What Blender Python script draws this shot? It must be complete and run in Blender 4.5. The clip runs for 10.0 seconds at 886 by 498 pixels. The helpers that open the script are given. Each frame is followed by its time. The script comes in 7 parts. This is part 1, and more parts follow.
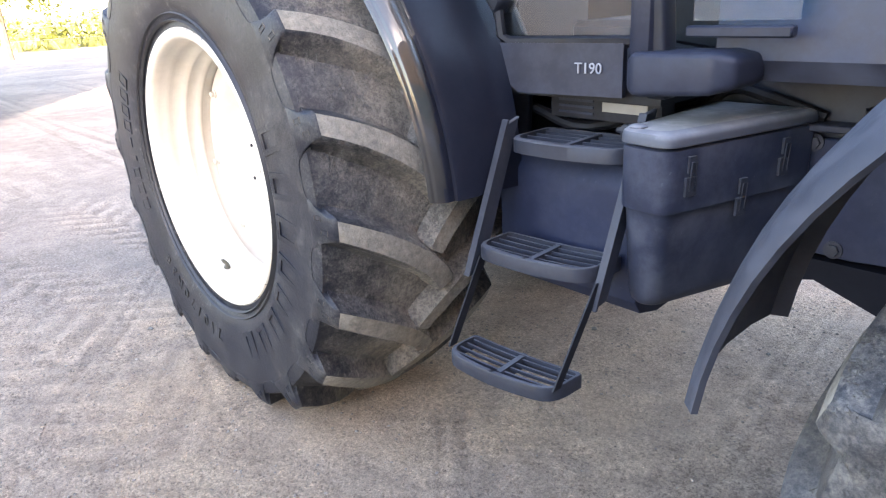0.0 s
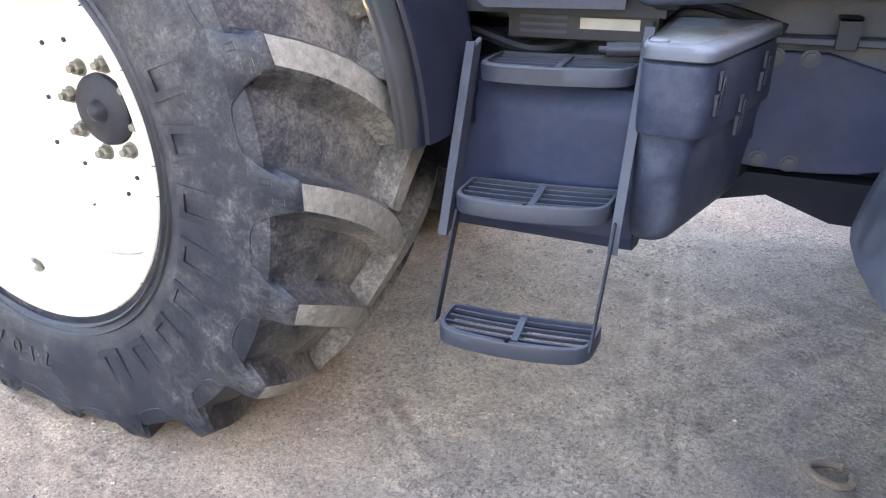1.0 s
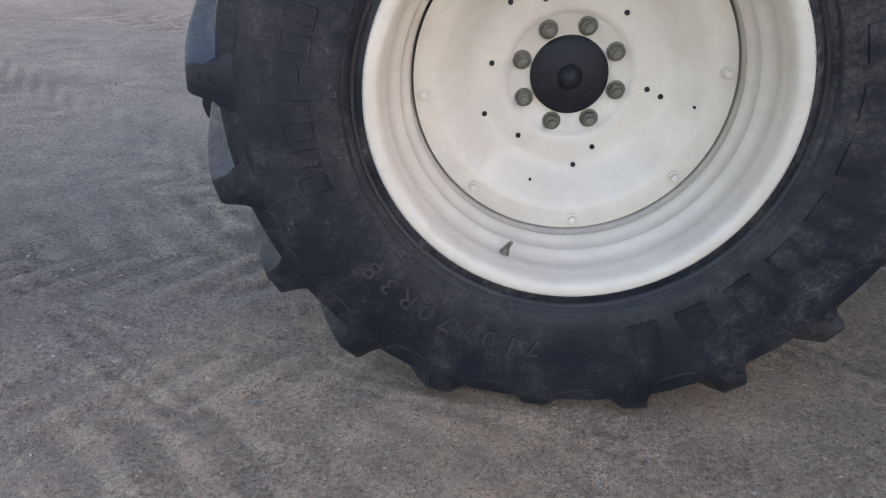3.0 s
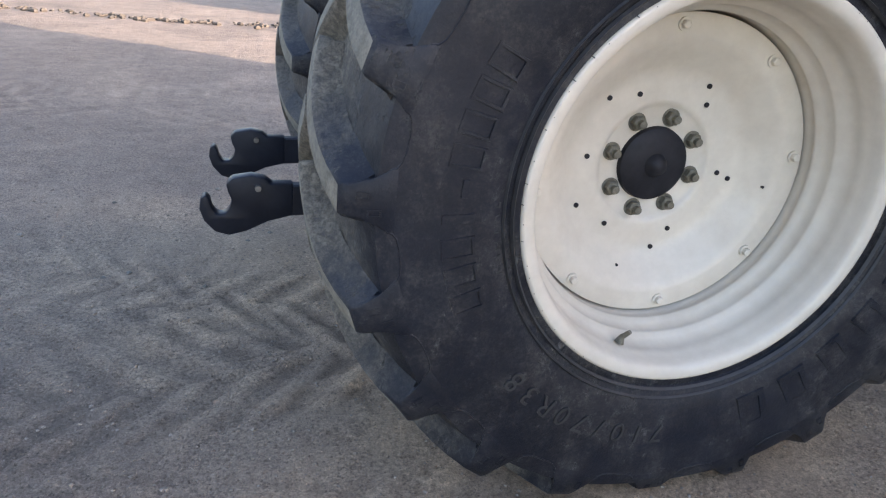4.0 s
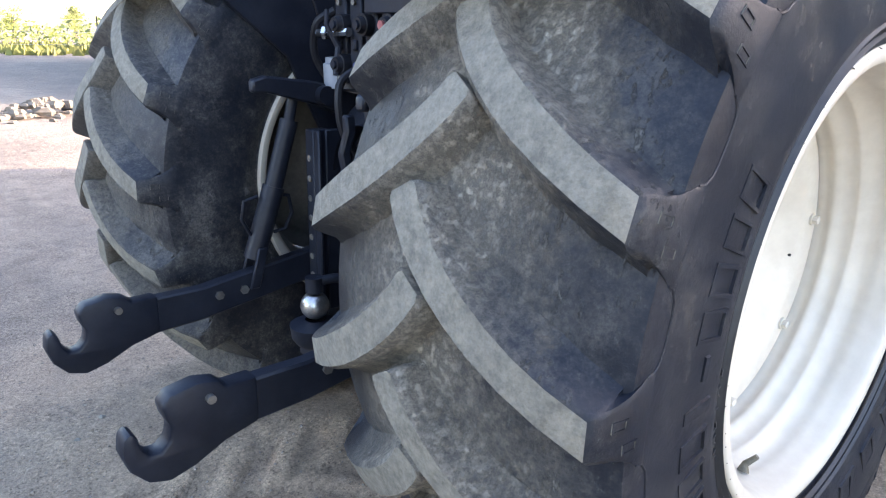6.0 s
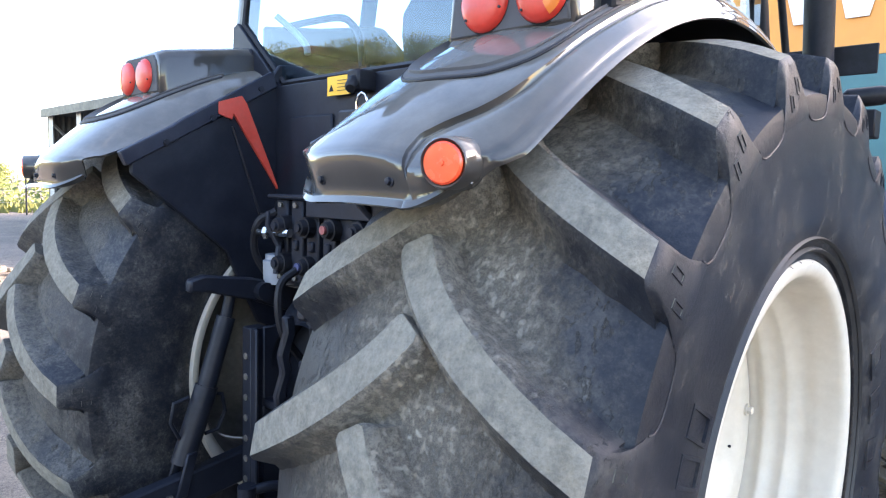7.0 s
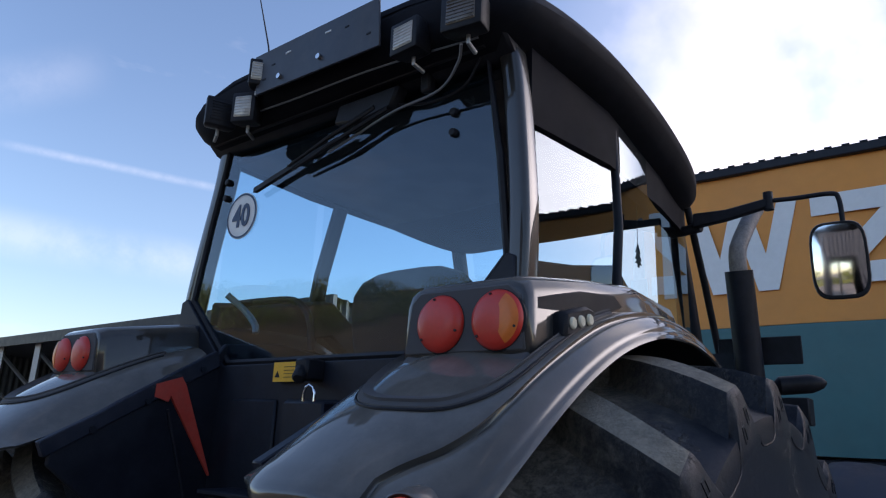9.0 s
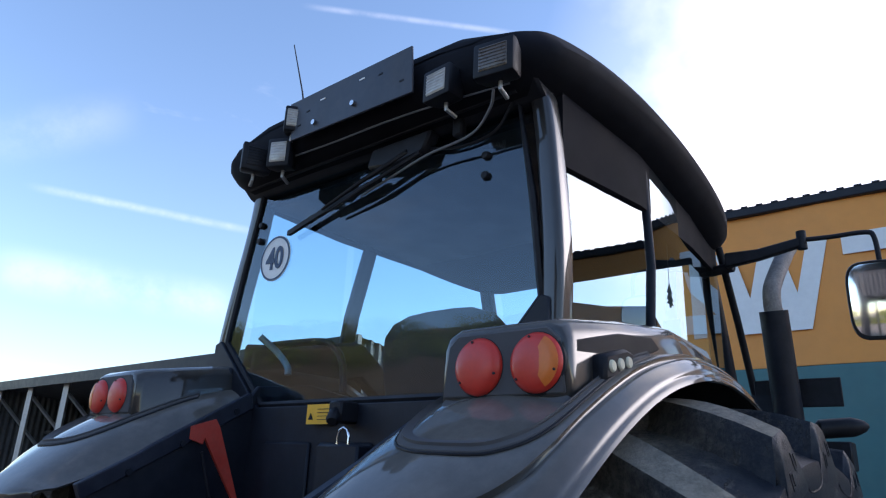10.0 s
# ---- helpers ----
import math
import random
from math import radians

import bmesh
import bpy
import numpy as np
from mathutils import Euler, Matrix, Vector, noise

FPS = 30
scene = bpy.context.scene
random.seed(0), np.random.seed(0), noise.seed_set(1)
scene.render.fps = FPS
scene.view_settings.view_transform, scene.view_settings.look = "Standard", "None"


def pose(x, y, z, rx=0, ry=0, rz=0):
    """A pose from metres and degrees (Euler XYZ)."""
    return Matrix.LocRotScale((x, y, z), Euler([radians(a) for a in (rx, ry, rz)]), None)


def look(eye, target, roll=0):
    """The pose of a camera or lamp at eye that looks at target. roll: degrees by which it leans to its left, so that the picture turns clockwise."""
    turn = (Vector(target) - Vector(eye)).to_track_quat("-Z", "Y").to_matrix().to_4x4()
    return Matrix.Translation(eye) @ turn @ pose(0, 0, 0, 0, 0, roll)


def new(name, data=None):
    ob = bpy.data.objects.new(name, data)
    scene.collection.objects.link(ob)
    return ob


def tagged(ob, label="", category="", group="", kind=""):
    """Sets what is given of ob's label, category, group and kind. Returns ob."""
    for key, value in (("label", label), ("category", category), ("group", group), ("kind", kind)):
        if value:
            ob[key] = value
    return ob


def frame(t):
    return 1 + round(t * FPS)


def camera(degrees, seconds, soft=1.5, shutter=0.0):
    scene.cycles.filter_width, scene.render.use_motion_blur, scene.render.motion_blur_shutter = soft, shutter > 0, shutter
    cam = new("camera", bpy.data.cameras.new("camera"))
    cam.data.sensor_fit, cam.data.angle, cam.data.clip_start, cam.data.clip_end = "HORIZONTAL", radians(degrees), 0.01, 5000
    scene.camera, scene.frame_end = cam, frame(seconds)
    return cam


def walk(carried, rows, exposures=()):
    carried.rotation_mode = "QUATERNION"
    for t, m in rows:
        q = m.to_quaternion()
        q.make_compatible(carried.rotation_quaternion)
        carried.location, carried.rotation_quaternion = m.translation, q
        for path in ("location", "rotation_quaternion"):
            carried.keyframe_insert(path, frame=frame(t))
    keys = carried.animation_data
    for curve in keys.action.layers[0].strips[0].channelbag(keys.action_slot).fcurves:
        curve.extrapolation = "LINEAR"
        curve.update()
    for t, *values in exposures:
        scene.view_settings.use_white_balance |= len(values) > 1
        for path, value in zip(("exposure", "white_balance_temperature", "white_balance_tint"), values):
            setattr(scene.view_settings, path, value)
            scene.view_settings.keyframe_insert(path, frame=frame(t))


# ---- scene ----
cam = camera(65.9, 10.0, soft=1.2)
PATH = [
    (0, (2.428, -2.076, 1.449), (1.0, -0.863, 0.749), -3.2),
    (0.5, (2.076, -2.182, 1.404), (1.007, -0.736, 0.529), -2.4),
    (1, (1.71, -2.204, 1.352), (0.952, -0.564, 0.496), -0.7),
    (1.5, (1.297, -2.391, 1.364), (0.646, -0.714, 0.49), 2.3),
    (2, (0.868, -2.559, 1.342), (0.286, -0.89, 0.407), 1.7),
    (2.5, (0.296, -2.64, 1.322), (-0.17, -0.978, 0.311), 1.9),
    (3, (-0.222, -2.704, 1.324), (-0.312, -0.943, 0.38), 2.9),
    (3.2, (-0.403, -2.665, 1.343), (-0.379, -0.875, 0.451), 3.0),
    (4.3, (-1.242, -2.348, 1.357), (-0.514, -0.639, 0.615), 5.9),
    (4.5, (-1.305, -2.229, 1.339), (-0.458, -0.565, 0.62), 6.0),
    (5, (-1.433, -1.956, 1.356), (-0.429, -0.357, 0.695), 4.5),
    (5.2, (-1.474, -1.851, 1.358), (-0.363, -0.314, 0.724), 3.9),
    (6.3, (-1.57, -1.564, 1.409), (-0.255, -0.16, 0.859), 1.8),
    (6.5, (-1.573, -1.559, 1.431), (-0.217, -0.156, 0.992), 2.0),
    (7, (-1.557, -1.557, 1.517), (-0.097, -0.201, 1.343), 1.5),
    (7.5, (-1.552, -1.559, 1.557), (-0.023, -0.271, 1.538), 1.6),
    (8, (-1.55, -1.552, 1.597), (-0.004, -0.292, 1.75), 1.7),
    (8.5, (-1.556, -1.534, 1.636), (-0.013, -0.309, 1.978), 1.8),
    (9, (-1.568, -1.521, 1.664), (-0.056, -0.318, 2.183), 2.3),
    (9.5, (-1.581, -1.518, 1.674), (-0.111, -0.306, 2.284), 3.2),
    (10, (-1.597, -1.508, 1.666), (-0.156, -0.271, 2.292), 2.6),
]
EXPOSURES = [(0.0, 4.44, 7450, 25), (0.6, 4.82, 7450, 25), (1.5, 4.48, 7500, 24), (2.1, 3.72, 7500, 23), (2.7, 3.02, 7450, 24), (3.2, 2.86, 7300, 24), (4.5, 3.02, 7150, 23), (5.2, 3.45, 7050, 23), (6.5, 3.80, 7100, 23), (7.5, 3.78, 7050, 21), (8.0, 3.33, 6950, 20), (8.5, 1.92, 6850, 25), (9.0, 1.25, 6300, 24), (9.5, 0.85, 5850, 20), (10.0, 1.68, 6100, 21)]
walk(cam, [(t, look(eye, target, roll)) for t, eye, target, roll in PATH], EXPOSURES)

# ---- world and sun ----
world = bpy.data.worlds.new("sky_world")
scene.world = world
world.use_nodes = True
WN, WL = world.node_tree.nodes, world.node_tree.links
SUN_EL, SUN_AZ = radians(12.8), radians(125)   # azimuth clockwise from +Y
sky = WN.new("ShaderNodeTexSky")
sky.sky_type, sky.sun_disc = "NISHITA", False
sky.sun_elevation, sky.sun_rotation = SUN_EL, SUN_AZ
sky.air_density, sky.dust_density, sky.ozone_density = 1.0, 0.6, 1.9
way = WN.new("ShaderNodeTexCoord")
turn = WN.new("ShaderNodeMapping")
turn.inputs["Rotation"].default_value = (0, radians(12), radians(35))
turn.inputs["Scale"].default_value = (1.0, 3.2, 5.5)
WL.new(way.outputs["Generated"], turn.inputs[0])
puffs = WN.new("ShaderNodeTexNoise")
puffs.inputs["Scale"].default_value, puffs.inputs["Detail"].default_value, puffs.inputs["Roughness"].default_value = 1.1, 7.0, 0.55
WL.new(turn.outputs[0], puffs.inputs["Vector"])
cover = WN.new("ShaderNodeMapRange")
cover.inputs[1].default_value, cover.inputs[2].default_value, cover.inputs[4].default_value = 0.60, 0.80, 0.32
WL.new(puffs.outputs["Fac"], cover.inputs[0])
# a bright bank of cloud stands over the trailer
bank = WN.new("ShaderNodeVectorMath")
bank.operation = "DOT_PRODUCT"
bank.inputs[1].default_value = Vector((0.90, -0.10, 0.33)).normalized()
WL.new(way.outputs["Generated"], bank.inputs[0])
near = WN.new("ShaderNodeMapRange")
near.inputs[1].default_value, near.inputs[2].default_value, near.inputs[4].default_value = 0.80, 0.96, 1.15
WL.new(bank.outputs["Value"], near.inputs[0])
billow = WN.new("ShaderNodeTexNoise")
billow.inputs["Scale"].default_value, billow.inputs["Detail"].default_value = 3.0, 6.0
WL.new(way.outputs["Generated"], billow.inputs["Vector"])
edge = WN.new("ShaderNodeMapRange")
edge.inputs[1].default_value, edge.inputs[2].default_value, edge.inputs[3].default_value, edge.inputs[4].default_value = 0.36, 0.56, 0.25, 1.0
WL.new(billow.outputs["Fac"], edge.inputs[0])
heap = WN.new("ShaderNodeMath")
heap.operation, heap.use_clamp = "MULTIPLY", True
WL.new(near.outputs[0], heap.inputs[0])
WL.new(edge.outputs[0], heap.inputs[1])
both = WN.new("ShaderNodeMath")
both.operation = "MAXIMUM"
WL.new(cover.outputs[0], both.inputs[0])
WL.new(heap.outputs[0], both.inputs[1])
# thin streaks of cirrus: each a band along a great circle, frayed by noise
frayed = WN.new("ShaderNodeTexNoise")
frayed.inputs["Scale"].default_value, frayed.inputs["Detail"].default_value, frayed.inputs["Roughness"].default_value = 9.0, 7.0, 0.65
WL.new(way.outputs["Generated"], frayed.inputs["Vector"])
fray = WN.new("ShaderNodeMapRange")
fray.inputs[1].default_value, fray.inputs[2].default_value, fray.inputs[3].default_value = 0.36, 0.60, 0.15
WL.new(frayed.outputs["Fac"], fray.inputs[0])
cirrus = both.outputs[0]
for normal, middle, width, length, level in (((0.112, 0.300, -0.947), (0.397, 0.860, 0.320), 0.008, 0.992, 0.20), ((0.059, 0.209, -0.976), (0.393, 0.894, 0.205), 0.040, 0.988, 0.17), ((0.397, 0.445, -0.802), (0.571, 0.565, 0.596), 0.006, 0.992, 0.14), ((0.57, 0.183, -0.801), (0.258, 0.880, 0.392), 0.045, 0.994, 0.09)):
    across, off, along = WN.new("ShaderNodeVectorMath"), WN.new("ShaderNodeMath"), WN.new("ShaderNodeVectorMath")
    across.operation = along.operation = "DOT_PRODUCT"
    across.inputs[1].default_value, along.inputs[1].default_value = normal, middle
    off.operation = "ABSOLUTE"
    band, reach = WN.new("ShaderNodeMapRange"), WN.new("ShaderNodeMapRange")
    band.interpolation_type = reach.interpolation_type = "SMOOTHSTEP"
    band.inputs[1].default_value, band.inputs[2].default_value = width, 0.0
    reach.inputs[1].default_value, reach.inputs[2].default_value, reach.inputs[4].default_value = length - 0.004, length + 0.004, level
    for node in (across, along):
        WL.new(way.outputs["Generated"], node.inputs[0])
    WL.new(across.outputs["Value"], off.inputs[0])
    WL.new(off.outputs[0], band.inputs[0])
    WL.new(along.outputs["Value"], reach.inputs[0])
    one, two, top = (WN.new("ShaderNodeMath") for _ in range(3))
    one.operation = two.operation = "MULTIPLY"
    top.operation = "MAXIMUM"
    WL.new(band.outputs[0], one.inputs[0])
    WL.new(reach.outputs[0], one.inputs[1])
    WL.new(one.outputs[0], two.inputs[0])
    WL.new(fray.outputs[0], two.inputs[1])
    WL.new(cirrus, top.inputs[0])
    WL.new(two.outputs[0], top.inputs[1])
    cirrus = top.outputs[0]
clouds = WN.new("ShaderNodeMix")
clouds.data_type = "RGBA"
WL.new(cirrus, clouds.inputs[0])
WL.new(sky.outputs[0], clouds.inputs[6])
clouds.inputs[7].default_value = (6.0, 5.8, 5.6, 1)
# the sky glows round the hidden sun
veil = WN.new("ShaderNodeVectorMath")
veil.operation = "DOT_PRODUCT"
veil.inputs[1].default_value = (math.sin(SUN_AZ) * math.cos(SUN_EL), math.cos(SUN_AZ) * math.cos(SUN_EL), math.sin(SUN_EL))
WL.new(way.outputs["Generated"], veil.inputs[0])
glow = WN.new("ShaderNodeMapRange")
glow.interpolation_type = "SMOOTHSTEP"
glow.inputs[1].default_value, glow.inputs[2].default_value = 0.90, 1.0
WL.new(veil.outputs["Value"], glow.inputs[0])
haze = WN.new("ShaderNodeMix")
haze.data_type, haze.blend_type = "RGBA", "ADD"
haze.inputs[7].default_value = (21.0, 19.5, 17.5, 1)
WL.new(glow.outputs[0], haze.inputs[0])
WL.new(clouds.outputs[2], haze.inputs[6])
WL.new(haze.outputs[2], WN["Background"].inputs[0])
WN["Background"].inputs[1].default_value = 0.12
sun = new("sun", bpy.data.lights.new("sun", "SUN"))
sun.data.energy, sun.data.angle, sun.data.color = 2.0, radians(0.6), (1.0, 0.9, 0.76)
sun_dir = Vector((math.sin(SUN_AZ) * math.cos(SUN_EL), math.cos(SUN_AZ) * math.cos(SUN_EL), math.sin(SUN_EL)))
sun.matrix_world = look(sun_dir * 50, (0, 0, 0))

# ---- materials ----
def material(name, base, rough=0.6, metal=0.0, vary=0.25, scale=6.0, dust=0.0, dust_col=(0.32, 0.28, 0.23), bump=0.0, bump_scale=60.0, coat=0.0, object_random=0.0, spots=0.0, streak=None, settle=False):
    """A surface with two scales of tone, some dust lying in patches and a fine relief."""
    m = bpy.data.materials.new(name)
    m.use_nodes = True
    N, L = m.node_tree.nodes, m.node_tree.links
    b = N["Principled BSDF"]
    co = N.new("ShaderNodeTexCoord")
    src = co.outputs["Object"]
    if streak:
        mp = N.new("ShaderNodeMapping")
        mp.inputs["Scale"].default_value = streak
        L.new(src, mp.inputs[0])
        src = mp.outputs[0]

    def noise_tex(sc, detail=5.0, rough_=0.6):
        n = N.new("ShaderNodeTexNoise")
        n.inputs["Scale"].default_value, n.inputs["Detail"].default_value, n.inputs["Roughness"].default_value = sc, detail, rough_
        L.new(src, n.inputs["Vector"])
        return n.outputs["Fac"]

    def span(value, a, c, lo, hi):
        r = N.new("ShaderNodeMapRange")
        r.inputs[1].default_value, r.inputs[2].default_value, r.inputs[3].default_value, r.inputs[4].default_value = a, c, lo, hi
        L.new(value, r.inputs[0])
        return r.outputs[0]

    big, small = noise_tex(scale), noise_tex(scale * 9, 3.0)
    mul = N.new("ShaderNodeMath")
    mul.operation = "MULTIPLY"
    L.new(span(big, 0.3, 0.7, 1 - vary, 1 + vary), mul.inputs[0])
    L.new(span(small, 0.3, 0.7, 1 - vary * 0.6, 1 + vary * 0.6), mul.inputs[1])
    tone = mul.outputs[0]
    if object_random:
        oi = N.new("ShaderNodeObjectInfo")
        m2 = N.new("ShaderNodeMath")
        m2.operation = "MULTIPLY"
        L.new(tone, m2.inputs[0])
        L.new(span(oi.outputs["Random"], 0, 1, 1 - object_random, 1 + object_random), m2.inputs[1])
        tone = m2.outputs[0]
    col = N.new("ShaderNodeMix")
    col.data_type, col.blend_type = "RGBA", "MULTIPLY"
    col.inputs["Factor"].default_value = 1.0
    col.inputs[6].default_value = (*base, 1)
    L.new(tone, col.inputs[7])
    out = col.outputs[2]
    rough_out = span(big, 0.3, 0.7, max(rough - 0.08, 0.02), min(rough + 0.08, 1))
    if dust:
        mx = N.new("ShaderNodeMix")
        mx.data_type = "RGBA"
        fac = N.new("ShaderNodeMath")
        fac.operation = "MULTIPLY"
        L.new(span(noise_tex(scale * 2.3, 6.0, 0.7), 0.42, 0.68, 0.5 if settle else 0.12, 0.85 if settle else 1.0), fac.inputs[0])
        fac.inputs[1].default_value = dust
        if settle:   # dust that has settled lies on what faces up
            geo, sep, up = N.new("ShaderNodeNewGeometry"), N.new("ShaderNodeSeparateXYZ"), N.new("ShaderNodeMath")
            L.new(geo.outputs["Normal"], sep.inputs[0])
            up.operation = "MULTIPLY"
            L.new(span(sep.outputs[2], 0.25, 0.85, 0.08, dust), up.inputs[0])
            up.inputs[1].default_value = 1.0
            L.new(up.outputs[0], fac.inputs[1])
        L.new(fac.outputs[0], mx.inputs[0])
        L.new(out, mx.inputs[6])
        mx.inputs[7].default_value = (*dust_col, 1)
        out = mx.outputs[2]
        add = N.new("ShaderNodeMath")
        add.operation, add.use_clamp = "ADD", True
        L.new(rough_out, add.inputs[0])
        L.new(fac.outputs[0], add.inputs[1])
        rough_out = add.outputs[0]
    if spots:
        mx = N.new("ShaderNodeMix")
        mx.data_type = "RGBA"
        L.new(span(noise_tex(scale * 14, 8.0, 0.75), 0.64, 0.72, 0.0, spots), mx.inputs[0])
        L.new(out, mx.inputs[6])
        mx.inputs[7].default_value = (*dust_col, 1)
        out = mx.outputs[2]
    L.new(out, b.inputs["Base Color"])
    L.new(rough_out, b.inputs["Roughness"])
    b.inputs["Metallic"].default_value = metal
    b.inputs["Coat Weight"].default_value = coat
    b.inputs["Coat Roughness"].default_value = 0.05
    if bump:
        bp = N.new("ShaderNodeBump")
        bp.inputs["Strength"].default_value, bp.inputs["Distance"].default_value = bump, 0.004
        L.new(noise_tex(bump_scale, 6.0, 0.65), bp.inputs["Height"])
        L.new(bp.outputs[0], b.inputs["Normal"])
    return m


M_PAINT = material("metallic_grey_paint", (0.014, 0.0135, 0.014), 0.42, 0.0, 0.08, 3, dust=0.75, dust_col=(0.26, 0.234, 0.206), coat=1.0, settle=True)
M_PANEL = material("dark_blue_grey_panel", (0.009, 0.011, 0.020), 0.38, 0.0, 0.1, 3, dust=0.05, dust_col=(0.12, 0.13, 0.16))
M_ROOF = material("matt_black_roof", (0.006, 0.006, 0.009), 0.8, 0.0, 0.1, 3, dust=0.04, dust_col=(0.12, 0.13, 0.16))
M_BONNET = material("dark_bonnet_paint", (0.014, 0.017, 0.032), 0.45, 0.0, 0.12, 3, dust=0.35, dust_col=(0.11, 0.125, 0.17))
M_GUARD = material("satin_grey_plastic", (0.015, 0.018, 0.031), 0.40, 0.0, 0.12, 4, dust=0.16, dust_col=(0.12, 0.13, 0.16), bump=0.08, bump_scale=220)
M_FRONTGUARD = material("dusty_grey_plastic", (0.018, 0.021, 0.032), 0.5, 0.0, 0.14, 4, dust=0.4, dust_col=(0.105, 0.112, 0.135), bump=0.08, bump_scale=220)
M_DARK = material("black_painted_steel", (0.008, 0.010, 0.017), 0.45, 0.0, 0.2, 6, dust=0.06, dust_col=(0.12, 0.13, 0.16), bump=0.1, bump_scale=120)
M_BLACK = material("black_plastic", (0.008, 0.008, 0.011), 0.5, 0.0, 0.15, 8, dust=0.08, dust_col=(0.12, 0.13, 0.16))
M_STEP = material("grey_moulded_plastic", (0.016, 0.019, 0.029), 0.40, 0.0, 0.2, 5, dust=0.48, dust_col=(0.25, 0.25, 0.26), bump=0.12, bump_scale=180, settle=True)
M_TANK = material("blue_grey_plastic", (0.010, 0.015, 0.036), 0.55, 0.0, 0.15, 4, dust=0.12, dust_col=(0.12, 0.13, 0.16), bump=0.06, bump_scale=150, spots=0.25)
M_POD = material("dull_pod_paint", (0.050, 0.050, 0.056), 0.7, 0.0, 0.08, 5, dust=0.35, dust_col=(0.2, 0.185, 0.17), settle=True)
M_LID = material("dusty_lid_plastic", (0.20, 0.195, 0.185), 0.75, 0.0, 0.15, 5, dust=0.7, dust_col=(0.40, 0.385, 0.36))
M_BOX = material("dusty_box_plastic", (0.016, 0.021, 0.040), 0.45, 0.0, 0.18, 4, dust=0.24, dust_col=(0.17, 0.18, 0.205), bump=0.06, bump_scale=150, spots=0.3)
M_LIDRIM = material("lid_plastic", (0.045, 0.050, 0.064), 0.55, 0.0, 0.12, 5, dust=0.8, dust_col=(0.32, 0.32, 0.33), settle=True)
M_LUG = material("dusty_lug_tops", (0.155, 0.143, 0.122), 0.9, 0.0, 0.28, 22, dust=0.75, dust_col=(0.295, 0.265, 0.213), bump=0.8, bump_scale=150, spots=0.5)
M_LETTER = material("moulded_rubber", (0.018, 0.019, 0.022), 0.5, 0.0, 0.2, 8, dust=0.12, dust_col=(0.20, 0.19, 0.18))
M_RIM = material("cream_rim_paint", (0.60, 0.548, 0.465), 0.42, 0.0, 0.06, 3, dust=0.22, dust_col=(0.36, 0.28, 0.20), coat=0.2, spots=0.12)
# inner rim darkened in the paint for the shade inside it, plus dirt
M_DIRTYSHADEDRIM = material("soiled_shaded_rim_paint", (0.17, 0.16, 0.145), 0.6, 0.0, 0.25, 5, dust=0.3, dust_col=(0.12, 0.10, 0.08))
M_NUT = material("greasy_steel", (0.16, 0.15, 0.12), 0.5, 0.5, 0.3, 40, dust=0.4, dust_col=(0.14, 0.12, 0.09))
M_CHROME = material("polished_steel", (0.62, 0.62, 0.62), 0.14, 1.0, 0.08, 20)
M_ZINC = material("zinc_plated_steel", (0.42, 0.42, 0.43), 0.4, 0.9, 0.2, 30, dust=0.25)
M_STEEL = material("worn_bare_steel", (0.22, 0.21, 0.2), 0.4, 0.85, 0.25, 12, dust=0.2)
M_RED = material("red_lens", (0.56, 0.030, 0.016), 0.42, 0.0, 0.08, 10, coat=0.12)
M_REFLEX = material("orange_red_reflector", (0.85, 0.07, 0.02), 0.25, 0.0, 0.08, 60, coat=0.6)
M_AMBER = material("amber_lens", (0.66, 0.15, 0.015), 0.42, 0.0, 0.08, 10, coat=0.12)
M_YELLOW = material("yellow_sticker", (0.80, 0.42, 0.02), 0.5, 0.0, 0.1, 20)
M_WHITE = material("white_plastic", (0.78, 0.78, 0.76), 0.45, 0.0, 0.06, 20, dust=0.1)
M_LENS = material("clear_lamp_lens", (0.44, 0.41, 0.36), 0.2, 0.1, 0.15, 60, coat=0.4)
M_CREAM = material("cream_plastic", (0.62, 0.58, 0.44), 0.5, 0.0, 0.06, 20, dust=0.1)
M_ORANGE = material("orange_tarpaulin", (0.70, 0.275, 0.048), 0.55, 0.0, 0.06, 0.8, dust=0.06, bump=0.15, bump_scale=5)
M_TEAL = material("teal_tarpaulin", (0.035, 0.135, 0.145), 0.55, 0.0, 0.08, 0.8, dust=0.06, bump=0.15, bump_scale=5)
M_SIGNWHITE = material("white_tarpaulin_print", (0.72, 0.73, 0.72), 0.55, 0.0, 0.05, 2)
M_SHED = material("weathered_sheet_metal", (0.055, 0.055, 0.057), 0.65, 0.1, 0.3, 0.7, dust=0.1)
M_SHEET = material("pale_sheet_metal", (0.30, 0.28, 0.25), 0.6, 0.2, 0.25, 0.9, dust=0.2)
M_CAB = material("cab_interior_plastic", (0.022, 0.023, 0.027), 0.7, 0.0, 0.15, 5)
M_SEAT = material("seat_fabric", (0.035, 0.036, 0.04), 0.9, 0.0, 0.2, 12)
M_FUEL = material("pale_grey_sheet", (0.24, 0.26, 0.30), 0.5, 0.1, 0.12, 1.2, dust=0.2)
M_BARK = material("bark", (0.12, 0.09, 0.06), 0.9, 0.0, 0.3, 6)
M_LEAF = material("leaves", (0.12, 0.14, 0.025), 0.6, 0.0, 0.35, 0.4)
M_FIELD = material("brown_field", (0.13, 0.095, 0.055), 0.9, 0.0, 0.3, 0.06)
M_GRASS = material("dry_grass", (0.17, 0.17, 0.04), 0.8, 0.0, 0.35, 0.2)
M_RUST = material("rusty_iron", (0.12, 0.07, 0.045), 0.75, 0.5, 0.35, 30, dust=0.5)
